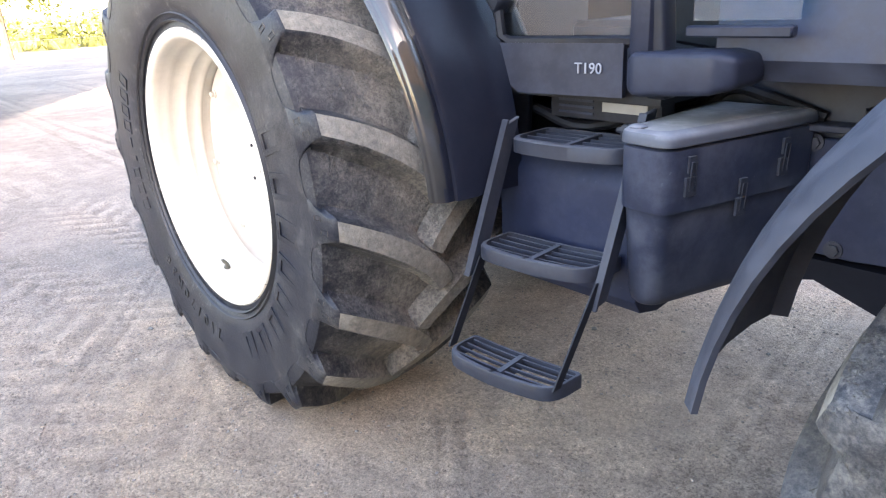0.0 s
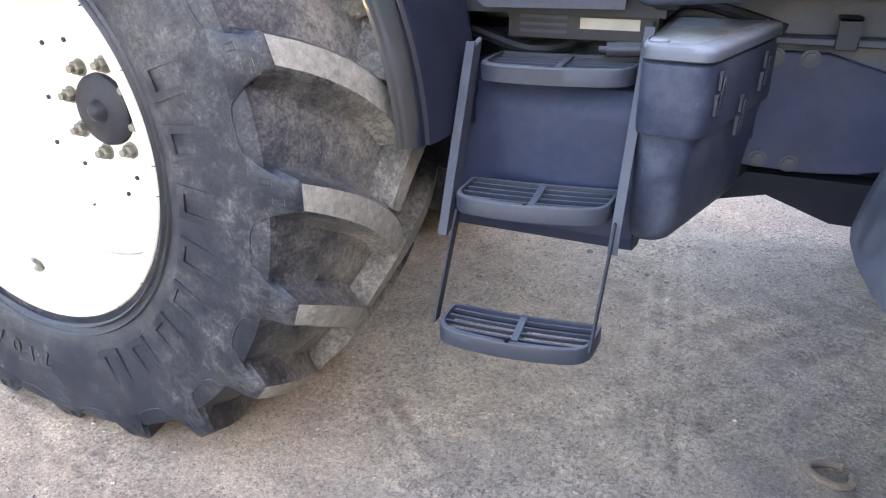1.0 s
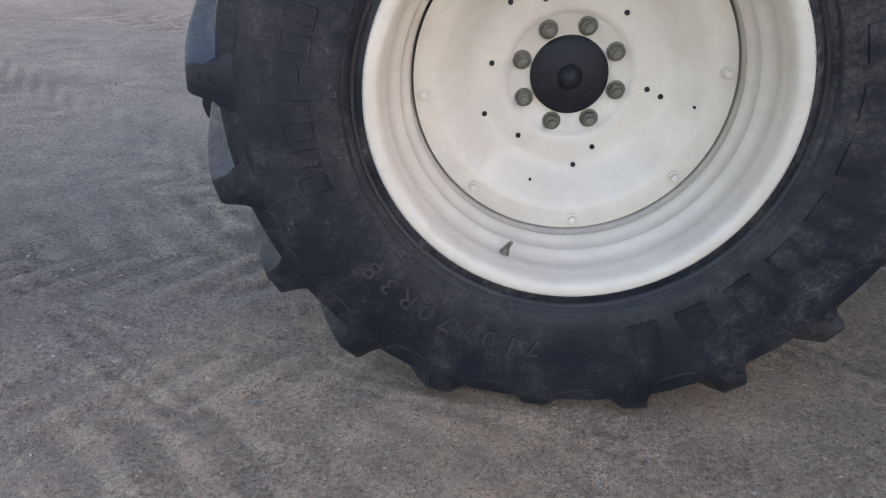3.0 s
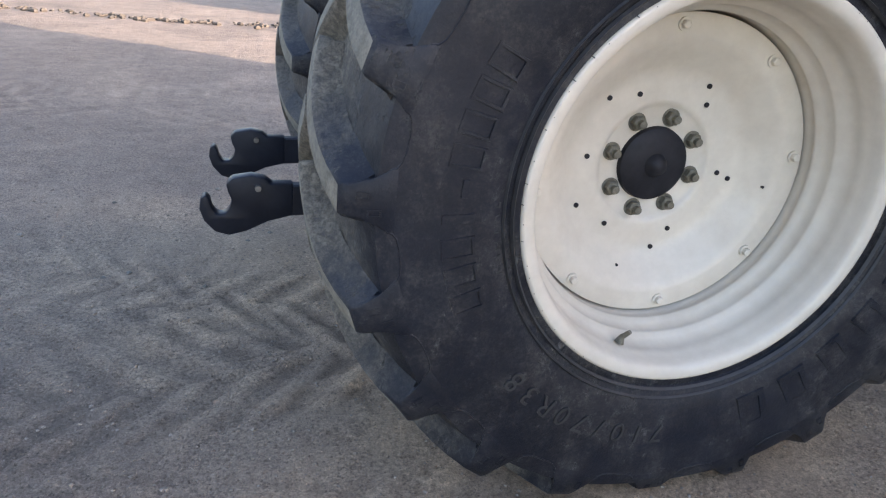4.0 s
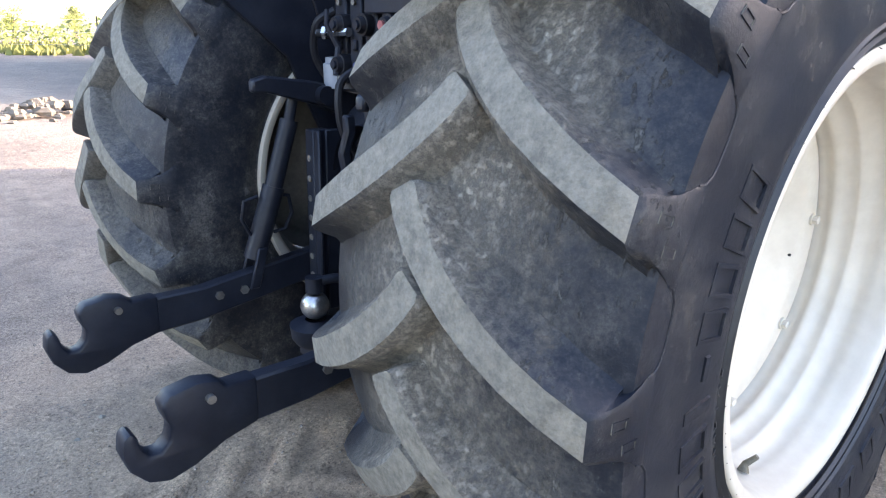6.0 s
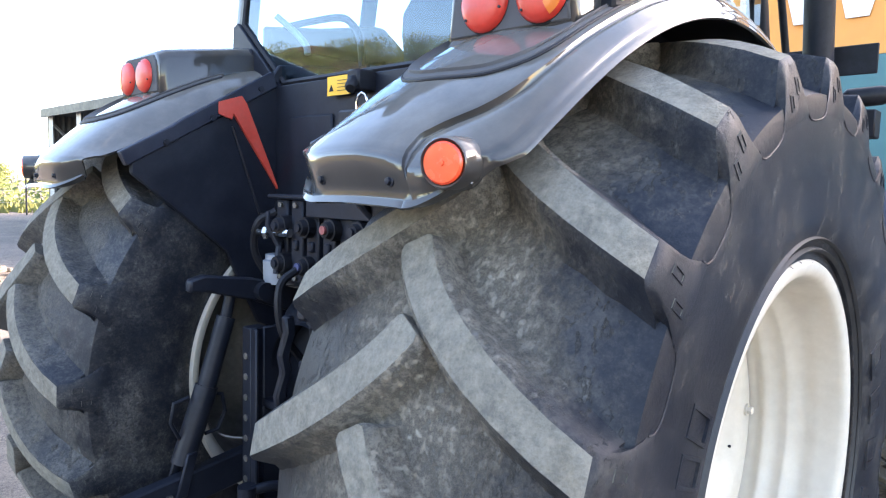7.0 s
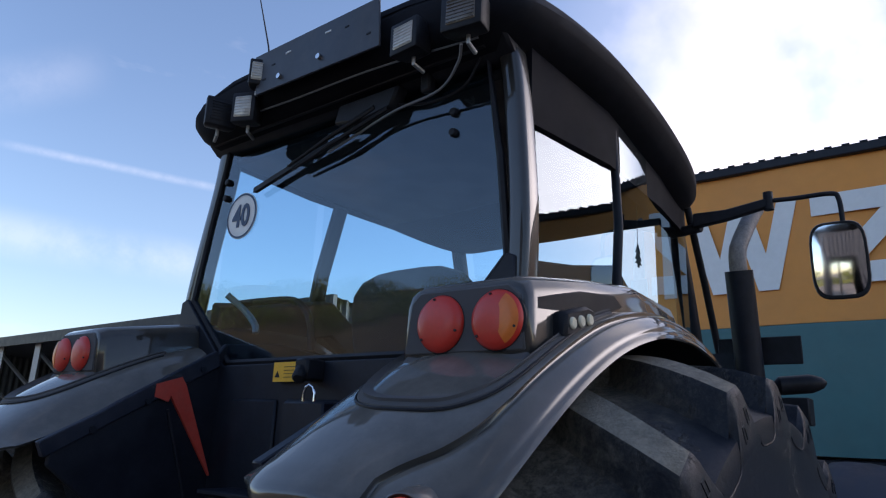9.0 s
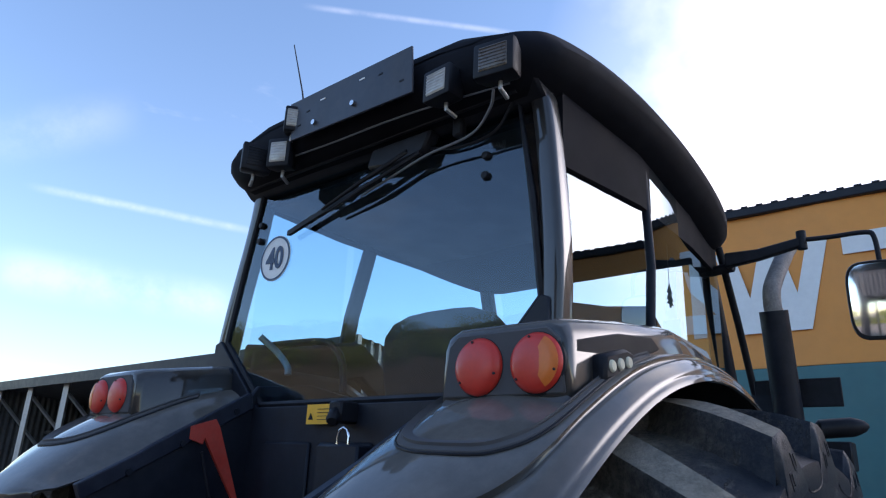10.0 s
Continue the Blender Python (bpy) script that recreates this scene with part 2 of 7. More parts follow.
M_STONE = material("pale_stone", (0.19, 0.175, 0.15), 0.85, 0.0, 0.25, 14, object_random=0.25, bump=0.3)


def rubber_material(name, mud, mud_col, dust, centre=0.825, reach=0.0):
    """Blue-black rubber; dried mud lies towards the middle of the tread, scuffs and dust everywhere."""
    m = bpy.data.materials.new(name)
    m.use_nodes = True
    N, L = m.node_tree.nodes, m.node_tree.links
    b = N["Principled BSDF"]
    co = N.new("ShaderNodeTexCoord").outputs["Object"]

    def tex(sc, detail=6.0, rough=0.65, stretch=None):
        n = N.new("ShaderNodeTexNoise")
        n.inputs["Scale"].default_value, n.inputs["Detail"].default_value, n.inputs["Roughness"].default_value = sc, detail, rough
        src = co
        if stretch:
            mp = N.new("ShaderNodeMapping")
            mp.inputs["Scale"].default_value, mp.inputs["Rotation"].default_value = stretch, (0.4, 0.3, 0.5)
            L.new(co, mp.inputs[0])
            src = mp.outputs[0]
        L.new(src, n.inputs["Vector"])
        return n.outputs["Fac"]

    def span(v, a, c, lo=0.0, hi=1.0):
        r = N.new("ShaderNodeMapRange")
        r.interpolation_type = "SMOOTHSTEP"
        r.inputs[1].default_value, r.inputs[2].default_value, r.inputs[3].default_value, r.inputs[4].default_value = a, c, lo, hi
        L.new(v, r.inputs[0])
        return r.outputs[0]

    def calc(op, a, c):
        x = N.new("ShaderNodeMath")
        x.operation = op
        for i, v in enumerate((a, c)):
            if isinstance(v, (int, float)):
                x.inputs[i].default_value = v
            else:
                L.new(v, x.inputs[i])
        return x.outputs[0]

    def blend(f, a, c):
        x = N.new("ShaderNodeMix")
        x.data_type = "RGBA"
        L.new(f, x.inputs[0])
        for i, v in ((6, a), (7, c)):
            if isinstance(v, tuple):
                x.inputs[i].default_value = (*v, 1)
            else:
                L.new(v, x.inputs[i])
        return x.outputs[2]
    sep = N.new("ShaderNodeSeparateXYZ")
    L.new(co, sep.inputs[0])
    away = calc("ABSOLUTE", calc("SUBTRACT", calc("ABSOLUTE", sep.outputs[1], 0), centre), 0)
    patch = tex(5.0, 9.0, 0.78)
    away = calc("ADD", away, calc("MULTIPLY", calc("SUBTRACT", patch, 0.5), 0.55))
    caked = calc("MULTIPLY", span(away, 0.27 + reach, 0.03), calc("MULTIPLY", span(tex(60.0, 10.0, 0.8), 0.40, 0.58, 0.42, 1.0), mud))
    # the pale film is up to 2.2 times stronger towards larger x
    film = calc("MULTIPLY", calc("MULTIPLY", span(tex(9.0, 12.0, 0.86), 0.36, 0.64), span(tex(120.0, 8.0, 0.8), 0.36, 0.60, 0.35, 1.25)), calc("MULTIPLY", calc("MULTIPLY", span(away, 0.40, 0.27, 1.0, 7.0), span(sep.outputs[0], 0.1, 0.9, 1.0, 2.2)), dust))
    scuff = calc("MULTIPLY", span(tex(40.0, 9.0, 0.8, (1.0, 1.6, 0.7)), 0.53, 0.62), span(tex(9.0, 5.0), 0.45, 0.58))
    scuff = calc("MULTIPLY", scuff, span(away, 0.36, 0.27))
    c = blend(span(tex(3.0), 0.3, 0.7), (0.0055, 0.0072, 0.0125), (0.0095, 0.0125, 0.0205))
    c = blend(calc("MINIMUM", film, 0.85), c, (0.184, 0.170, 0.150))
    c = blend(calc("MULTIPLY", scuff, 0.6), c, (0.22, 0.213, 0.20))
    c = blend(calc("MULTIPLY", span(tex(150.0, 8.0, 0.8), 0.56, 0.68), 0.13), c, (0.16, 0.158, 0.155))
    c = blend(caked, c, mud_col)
    # dried runs of mud and scratches across the flanks of the lugs
    runs = calc("MULTIPLY", span(tex(26.0, 6.0, 0.7, (2.4, 2.4, 0.35)), 0.59, 0.65), span(tex(4.0, 5.0), 0.50, 0.62))
    runs = calc("MULTIPLY", runs, span(away, 0.33, 0.24))
    c = blend(calc("MULTIPLY", runs, 0.5), c, (0.27, 0.245, 0.21))
    L.new(c, b.inputs["Base Color"])
    L.new(calc("MINIMUM", calc("ADD", 0.39, calc("ADD", calc("MULTIPLY", film, 0.5), calc("MULTIPLY", caked, 0.5))), 0.95), b.inputs["Roughness"])
    bp = N.new("ShaderNodeBump")
    bp.inputs["Strength"].default_value, bp.inputs["Distance"].default_value = 0.9, 0.008
    L.new(calc("ADD", calc("MULTIPLY", tex(70.0, 7.0, 0.75), calc("ADD", calc("ADD", 0.22, calc("MULTIPLY", scuff, 0.8)), caked)), calc("MULTIPLY", tex(18.0, 4.0), caked)), bp.inputs["Height"])
    L.new(bp.outputs[0], b.inputs["Normal"])
    return m


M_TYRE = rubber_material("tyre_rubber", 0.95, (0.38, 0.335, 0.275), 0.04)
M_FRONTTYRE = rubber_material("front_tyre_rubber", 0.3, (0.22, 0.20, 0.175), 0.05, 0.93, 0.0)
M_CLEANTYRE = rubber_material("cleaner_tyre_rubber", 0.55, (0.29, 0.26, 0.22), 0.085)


def glass_material(name, tint):
    """A thin tinted pane: clear through, with a mirror sheen that grows at a slant."""
    m = bpy.data.materials.new(name)
    m.use_nodes = True
    N, L = m.node_tree.nodes, m.node_tree.links
    N.remove(N["Principled BSDF"])
    clear, gloss, mix, slant = N.new("ShaderNodeBsdfTransparent"), N.new("ShaderNodeBsdfGlossy"), N.new("ShaderNodeMixShader"), N.new("ShaderNodeLayerWeight")
    clear.inputs[0].default_value = (*tint, 1)
    gloss.inputs["Color"].default_value = (0.76, 0.88, 0.98, 1)
    gloss.inputs["Roughness"].default_value = 0.0
    slant.inputs["Blend"].default_value = 0.5
    power, level = N.new("ShaderNodeMath"), N.new("ShaderNodeMath")
    power.operation, power.inputs[1].default_value = "POWER", 4.0
    level.operation, level.inputs[1].default_value, level.inputs[2].default_value = "MULTIPLY_ADD", 0.9, 0.072
    L.new(slant.outputs["Facing"], power.inputs[0])
    L.new(power.outputs[0], level.inputs[0])
    L.new(level.outputs[0], mix.inputs[0])
    L.new(clear.outputs[0], mix.inputs[1])
    L.new(gloss.outputs[0], mix.inputs[2])
    L.new(mix.outputs[0], N["Material Output"].inputs["Surface"])
    return m


M_CLEAR = bpy.data.materials.new("clear_pane_inside")
M_CLEAR.use_nodes = True
M_CLEAR.node_tree.nodes.remove(M_CLEAR.node_tree.nodes["Principled BSDF"])
pane = M_CLEAR.node_tree.nodes.new("ShaderNodeBsdfTransparent")
pane.inputs[0].default_value = (0.93, 0.965, 0.97, 1)
M_CLEAR.node_tree.links.new(pane.outputs[0], M_CLEAR.node_tree.nodes["Material Output"].inputs["Surface"])
M_SIDEGLASS = glass_material("pale_side_glass", (0.90, 0.94, 0.94))
M_GLASS = glass_material("tinted_cab_glass", (0.52, 0.74, 0.88))
M_MIRROR = material("mirror_glass", (0.85, 0.87, 0.88), 0.02, 1.0, 0.0)


def ground_material():
    m = bpy.data.materials.new("dusty_gravel")
    m.use_nodes = True
    N, L = m.node_tree.nodes, m.node_tree.links
    b = N["Principled BSDF"]
    co = N.new("ShaderNodeTexCoord").outputs["Object"]

    def tex(kind, sc, **kw):
        n = N.new(kind)
        n.inputs["Scale"].default_value = sc
        for k, v in kw.items():
            n.inputs[k].default_value = v
        L.new(co, n.inputs["Vector"])
        return n

    def ramp(v, stops):
        r = N.new("ShaderNodeValToRGB")
        while len(r.color_ramp.elements) < len(stops):
            r.color_ramp.elements.new(0.5)
        for e, (p, c) in zip(r.color_ramp.elements, stops):
            e.position, e.color = p, (*c, 1)
        L.new(v, r.inputs[0])
        return r.outputs[0]

    def mix(kind, f, a, c):
        x = N.new("ShaderNodeMix")
        x.data_type, x.blend_type = "RGBA", kind
        if isinstance(f, float):
            x.inputs[0].default_value = f
        else:
            L.new(f, x.inputs[0])
        L.new(a, x.inputs[6])
        L.new(c, x.inputs[7])
        return x.outputs[2]

    broad = tex("ShaderNodeTexNoise", 0.75, Detail=7.0, Roughness=0.62, Distortion=0.6).outputs["Fac"]
    mid = tex("ShaderNodeTexNoise", 5.5, Detail=10.0, Roughness=0.72, Distortion=0.2).outputs["Fac"]
    fine = tex("ShaderNodeTexNoise", 150.0, Detail=6.0, Roughness=0.85).outputs["Fac"]
    grit = tex("ShaderNodeTexVoronoi", 75.0)
    speck = tex("ShaderNodeTexVoronoi", 130.0)
    brown = ramp(broad, [(0.30, (0.365, 0.277, 0.213)), (0.44, (0.435, 0.326, 0.243)), (0.54, (0.490, 0.361, 0.256)), (0.70, (0.55, 0.407, 0.285))])
    grey = ramp(broad, [(0.30, (0.230, 0.188, 0.155)), (0.5, (0.300, 0.243, 0.197)), (0.70, (0.385, 0.306, 0.240))])
    sep = N.new("ShaderNodeSeparateXYZ")
    L.new(co, sep.inputs[0])
    shift = N.new("ShaderNodeMath")
    shift.operation, shift.inputs[1].default_value = "MULTIPLY_ADD", 2.4
    L.new(broad, shift.inputs[0])
    L.new(sep.outputs[0], shift.inputs[2])
    back, back2 = N.new("ShaderNodeMapRange"), N.new("ShaderNodeMath")
    back.inputs[1].default_value, back.inputs[2].default_value, back.inputs[4].default_value = 1.4, 5.0, 6.0
    L.new(sep.outputs[1], back.inputs[0])
    back2.operation = "SUBTRACT"
    L.new(shift.outputs[0], back2.inputs[0])
    L.new(back.outputs[0], back2.inputs[1])
    where = N.new("ShaderNodeMapRange")
    where.inputs[1].default_value, where.inputs[2].default_value = -0.9, 0.9
    L.new(back2.outputs[0], where.inputs[0])
    c = mix("MIX", where.outputs[0], grey, brown)
    # ground turns darker and greyer towards larger x
    dark_front = N.new("ShaderNodeMapRange")
    dark_front.interpolation_type = "SMOOTHSTEP"
    dark_front.inputs[1].default_value, dark_front.inputs[2].default_value, dark_front.inputs[4].default_value = 2.3, 3.6, 0.85
    L.new(shift.outputs[0], dark_front.inputs[0])
    c = mix("MIX", dark_front.outputs[0], c, ramp(broad, [(0.30, (0.175, 0.142, 0.122)), (0.70, (0.260, 0.206, 0.170))]))
    c = mix("MULTIPLY", 1.0, c, ramp(mid, [(0.32, (0.76, 0.76, 0.77)), (0.46, (0.94, 0.935, 0.935)), (0.56, (1.04, 1.035, 1.02)), (0.70, (1.20, 1.18, 1.14))]))
    clod = tex("ShaderNodeTexNoise", 62.0, Detail=6.0, Roughness=0.75).outputs["Fac"]
    loose = ramp(tex("ShaderNodeTexNoise", 1.7, Detail=6.0, Roughness=0.65).outputs["Fac"], [(0.40, (0.45, 0.45, 0.45)), (0.56, (1.0, 1.0, 1.0))])
    # print tone: soil and dust contrast, with relief shading put into the colour
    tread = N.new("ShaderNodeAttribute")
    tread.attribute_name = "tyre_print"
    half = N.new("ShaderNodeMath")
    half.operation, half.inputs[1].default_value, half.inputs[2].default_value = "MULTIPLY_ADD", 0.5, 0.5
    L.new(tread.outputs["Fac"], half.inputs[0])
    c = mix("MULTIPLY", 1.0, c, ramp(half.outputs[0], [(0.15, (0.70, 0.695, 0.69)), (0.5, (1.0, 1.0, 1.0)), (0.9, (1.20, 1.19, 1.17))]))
    # clod tone: soil contrast, plus the small shade between clods put into colour
    c = mix("MULTIPLY", loose, c, ramp(clod, [(0.38, (0.58, 0.58, 0.59)), (0.47, (0.93, 0.93, 0.93)), (0.54, (1.06, 1.06, 1.05)), (0.64, (1.36, 1.34, 1.31))]))
    c = mix("MULTIPLY", 1.0, c, ramp(fine, [(0.34, (0.60, 0.60, 0.60)), (0.5, (1.0, 1.0, 1.0)), (0.66, (1.42, 1.40, 1.38))]))
    sparse = ramp(grit.outputs["Distance"], [(0.16, (1, 1, 1)), (0.34, (0, 0, 0))])
    pick = ramp(grit.outputs["Color"], [(0.38, (0, 0, 0)), (0.44, (1, 1, 1))])
    stones = mix("MULTIPLY", 1.0, c, ramp(speck.outputs["Color"], [(0.0, (0.4, 0.4, 0.42)), (0.5, (0.8, 0.8, 0.8)), (1.0, (1.9, 1.86, 1.78))]))
    c = mix("MIX", mix("MULTIPLY", 1.0, sparse, pick), c, stones)
    L.new(c, b.inputs["Base Color"])
    b.inputs["Roughness"].default_value = 0.95
    b.inputs["Specular IOR Level"].default_value = 0.2
    b1, b2, b3 = N.new("ShaderNodeBump"), N.new("ShaderNodeBump"), N.new("ShaderNodeBump")
    b1.inputs["Strength"].default_value, b1.inputs["Distance"].default_value = 0.8, 0.045
    b2.inputs["Strength"].default_value, b2.inputs["Distance"].default_value = 0.75, 0.020
    b3.inputs["Strength"].default_value, b3.inputs["Distance"].default_value = 1.0, 0.011
    b4 = N.new("ShaderNodeBump")
    b4.inputs["Strength"].default_value, b4.inputs["Distance"].default_value = 0.8, 0.006
    L.new(mid, b1.inputs["Height"])
    L.new(clod, b2.inputs["Height"])
    L.new(sparse, b3.inputs["Height"])
    L.new(b1.outputs[0], b2.inputs["Normal"])
    L.new(b2.outputs[0], b3.inputs["Normal"])
    L.new(fine, b4.inputs["Height"])
    L.new(b3.outputs[0], b4.inputs["Normal"])
    L.new(b4.outputs[0], b.inputs["Normal"])
    return m


M_GROUND = ground_material()
for black, sheen in ((M_ROOF, 0.13), (M_DARK, 0.26), (M_PAINT, 0.2)):
    black.node_tree.nodes["Principled BSDF"].inputs["Specular IOR Level"].default_value = sheen
for dull in (M_PANEL, M_TANK, M_STEP, M_GUARD, M_BOX, M_BLACK, M_TYRE, M_CLEANTYRE, M_LUG, M_CAB):
    dull.node_tree.nodes["Principled BSDF"].inputs["Specular IOR Level"].default_value = 0.24


# ---- building helpers ----
class Shape:
    """Vertices and faces gathered from simple solids."""

    def __init__(self):
        self.v, self.f = [], []

    def add(self, verts, faces):
        k = len(self.v)
        self.v += [tuple(p) for p in verts]
        self.f += [[i + k for i in f] for f in faces]
        return self

    def box(self, a, c, m=None):
        (x0, y0, z0), (x1, y1, z1) = a, c
        vs = [Vector(p) for p in ((x0, y0, z0), (x1, y0, z0), (x1, y1, z0), (x0, y1, z0), (x0, y0, z1), (x1, y0, z1), (x1, y1, z1), (x0, y1, z1))]
        if m is not None:
            vs = [m @ p for p in vs]
        return self.add(vs, [(0, 3, 2, 1), (4, 5, 6, 7), (0, 1, 5, 4), (1, 2, 6, 5), (2, 3, 7, 6), (3, 0, 4, 7)])

    def loft(self, rings, closed=True, caps=True):
        n = len(rings[0])
        vs = [p for r in rings for p in r]
        fs = []
        for i in range(len(rings) - 1):
            for j in range(n if closed else n - 1):
                a, c = i * n + j, i * n + (j + 1) % n
                fs.append((a, c, c + n, a + n))
        if caps and closed:
            fs += [tuple(reversed(range(n))), tuple(range((len(rings) - 1) * n, len(rings) * n))]
        return self.add(vs, fs)

    def tube(self, pts, r, n=10, caps=True):
        pts = [Vector(p) for p in pts]
        rs = r if isinstance(r, (list, tuple)) else [r] * len(pts)
        rings, up = [], None
        for i, p in enumerate(pts):
            t = (pts[min(i + 1, len(pts) - 1)] - pts[max(i - 1, 0)]).normalized()
            if up is None:
                up = Vector((0, 0, 1)) if abs(t.z) < 0.9 else Vector((1, 0, 0))
            a = t.cross(up).normalized()
            up = a.cross(t).normalized()
            rings.append([p + (a * math.cos(k * 2 * math.pi / n) + up * math.sin(k * 2 * math.pi / n)) * rs[i] for k in range(n)])
        return self.loft(rings, True, caps)

    def prism(self, poly, axis, d0, d1):
        """A polygon drawn in the two other axes, drawn out along axis ('x', 'y' or 'z')."""
        k = "xyz".index(axis)

        def place(p, d):
            q = list(p)
            q.insert(k, d)
            return q
        return self.loft([[place(p, d0) for p in poly], [place(p, d1) for p in poly]])

    def lathe(self, prof, centre, axis="y", n=64, a0=0.0, a1=360.0, closed_profile=False):
        """A profile of (radius, along) turned about an axis through centre."""
        full = abs(a1 - a0) >= 359.9
        rings = []
        for i in range(n if full else n + 1):
            a = radians(a0 + (a1 - a0) * i / n)
            ring = []
            for r, d in prof:
                u, w = r * math.cos(a), r * math.sin(a)
                q = {"y": (u, d, w), "x": (d, u, w), "z": (u, w, d)}[axis]
                ring.append(Vector(q) + Vector(centre))
            rings.append(ring)
        if full:
            rings.append(rings[0])
        return self.loft(rings, closed_profile, False)

    def moved(self, m):
        self.v = [tuple(m @ Vector(p)) for p in self.v]
        return self


def thing(name, label, category, group="", kind="", at=(0, 0, 0)):
    ob = new(name)
    ob.empty_display_size = 0.2
    ob.location = at
    return tagged(ob, label, category, group, kind)


def part(name, shape, mat, parent=None, label="", bevel=0.0, segments=1, sharp=40.0, smooth=True, second=None):
    """Links a shape as ONE mesh object under a thing or a part."""
    me = bpy.data.meshes.new(name)
    bm = bmesh.new()
    if isinstance(shape, Shape):
        vs = [bm.verts.new(p) for p in shape.v]
        for f in shape.f:
            try:
                bm.faces.new([vs[i] for i in f])
            except ValueError:
                pass
        bmesh.ops.remove_doubles(bm, verts=bm.verts, dist=1e-5)
        bmesh.ops.recalc_face_normals(bm, faces=bm.faces)
    else:
        bm.free()
        bm = shape
    if bevel:
        es = [e for e in bm.edges if len(e.link_faces) == 2 and e.calc_face_angle(0) > radians(28)]
        bmesh.ops.bevel(bm, geom=es, offset=bevel, segments=segments, affect="EDGES", profile=0.5, clamp_overlap=True)
    for e in bm.edges:
        e.smooth = len(e.link_faces) == 2 and e.calc_face_angle(0) < radians(sharp)
    for f in bm.faces:
        f.smooth = smooth
        if second and second[1](f):
            f.material_index = 1
    bm.to_mesh(me)
    bm.free()
    me.materials.append(mat)
    if second:
        me.materials.append(second[0])
    ob = new(name, me)
    if parent is not None:
        ob.parent = parent
        if parent.parent is None:
            ob.matrix_parent_inverse = parent.matrix_basis.inverted()
    if label:
        ob["label"] = label
    return ob


def lerp(a, c, s):
    return a + (c - a) * s


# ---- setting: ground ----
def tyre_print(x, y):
    """How deep the chevrons of a tyre track lie at a place: (height, colour tone from -1 in hollows to 1 on ribs)."""
    h = relief_tone = 0.0
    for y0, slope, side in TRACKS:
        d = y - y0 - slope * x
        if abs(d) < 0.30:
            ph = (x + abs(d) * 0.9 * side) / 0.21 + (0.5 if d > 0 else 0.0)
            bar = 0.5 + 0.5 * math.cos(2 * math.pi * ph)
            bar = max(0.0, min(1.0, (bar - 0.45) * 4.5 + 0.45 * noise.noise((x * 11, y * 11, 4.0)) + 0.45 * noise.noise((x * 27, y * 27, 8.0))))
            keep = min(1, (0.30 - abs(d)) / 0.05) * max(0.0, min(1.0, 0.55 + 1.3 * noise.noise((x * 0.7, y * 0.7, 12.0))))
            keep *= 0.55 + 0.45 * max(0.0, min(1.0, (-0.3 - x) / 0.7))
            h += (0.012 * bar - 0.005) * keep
            relief_tone += (bar - 0.4) * keep
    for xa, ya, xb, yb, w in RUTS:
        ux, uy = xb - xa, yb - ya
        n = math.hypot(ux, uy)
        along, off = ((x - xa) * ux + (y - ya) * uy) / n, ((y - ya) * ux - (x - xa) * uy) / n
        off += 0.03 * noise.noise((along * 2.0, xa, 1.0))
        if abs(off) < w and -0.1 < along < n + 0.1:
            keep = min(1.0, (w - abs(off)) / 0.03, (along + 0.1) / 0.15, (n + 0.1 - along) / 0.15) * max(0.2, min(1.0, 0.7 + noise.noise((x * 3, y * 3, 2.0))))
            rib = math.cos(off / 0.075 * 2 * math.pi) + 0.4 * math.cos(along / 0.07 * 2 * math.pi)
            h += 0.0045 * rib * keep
            relief_tone += 0.45 * rib * keep
    return h, max(-1.0, min(1.0, relief_tone))


def ground_height(x, y):
    h = 0.018 * (noise.noise((x * 0.5, y * 0.5, 3.1))) + 0.010 * noise.noise((x * 1.9, y * 1.9, 7.7)) + 0.006 * noise.noise((x * 7.0, y * 7.0, 1.7)) + 0.005 * noise.noise((x * 17.0, y * 17.0, 5.7))
    near = max(0.0, 1 - math.hypot(x, abs(y) - 0.85) / 0.7)
    h *= 1 - near
    h += tyre_print(x, y)[0] * (1 - near)
    if y > 9:
        h += 0.10 * max(0.0, noise.noise((x * 0.4, y * 0.9, 5.0))) * max(0.0, 1 - abs(y - 10.6) / 0.9)
    return h


RUTS = [(-1.9, -0.66, 0.4, -2.26, 0.11), (0.13, -1.2, 0.15, -1.72, 0.06), (0.80, -0.70, 1.5, -1.36, 0.10), (-2.2, -0.73, 0.3, -1.30, 0.09), (1.45, 1.2, 1.75, -1.6, 0.12), (-2.6, -2.6, 0.9, -1.75, 0.10), (1.15, -1.1, 1.35, -2.1, 0.07)]
TRACKS = [(-3.4, -0.55, 1), (-1.0, 0.30, -1), (-0.15, 0.22, 1), (-1.55, 0.10, 1), (-2.75, -0.18, 1), (0.1, 0.0, -1), (2.9, -0.3, 1), (5.0, 0.25, -1), (-0.9, -0.75, 1)]


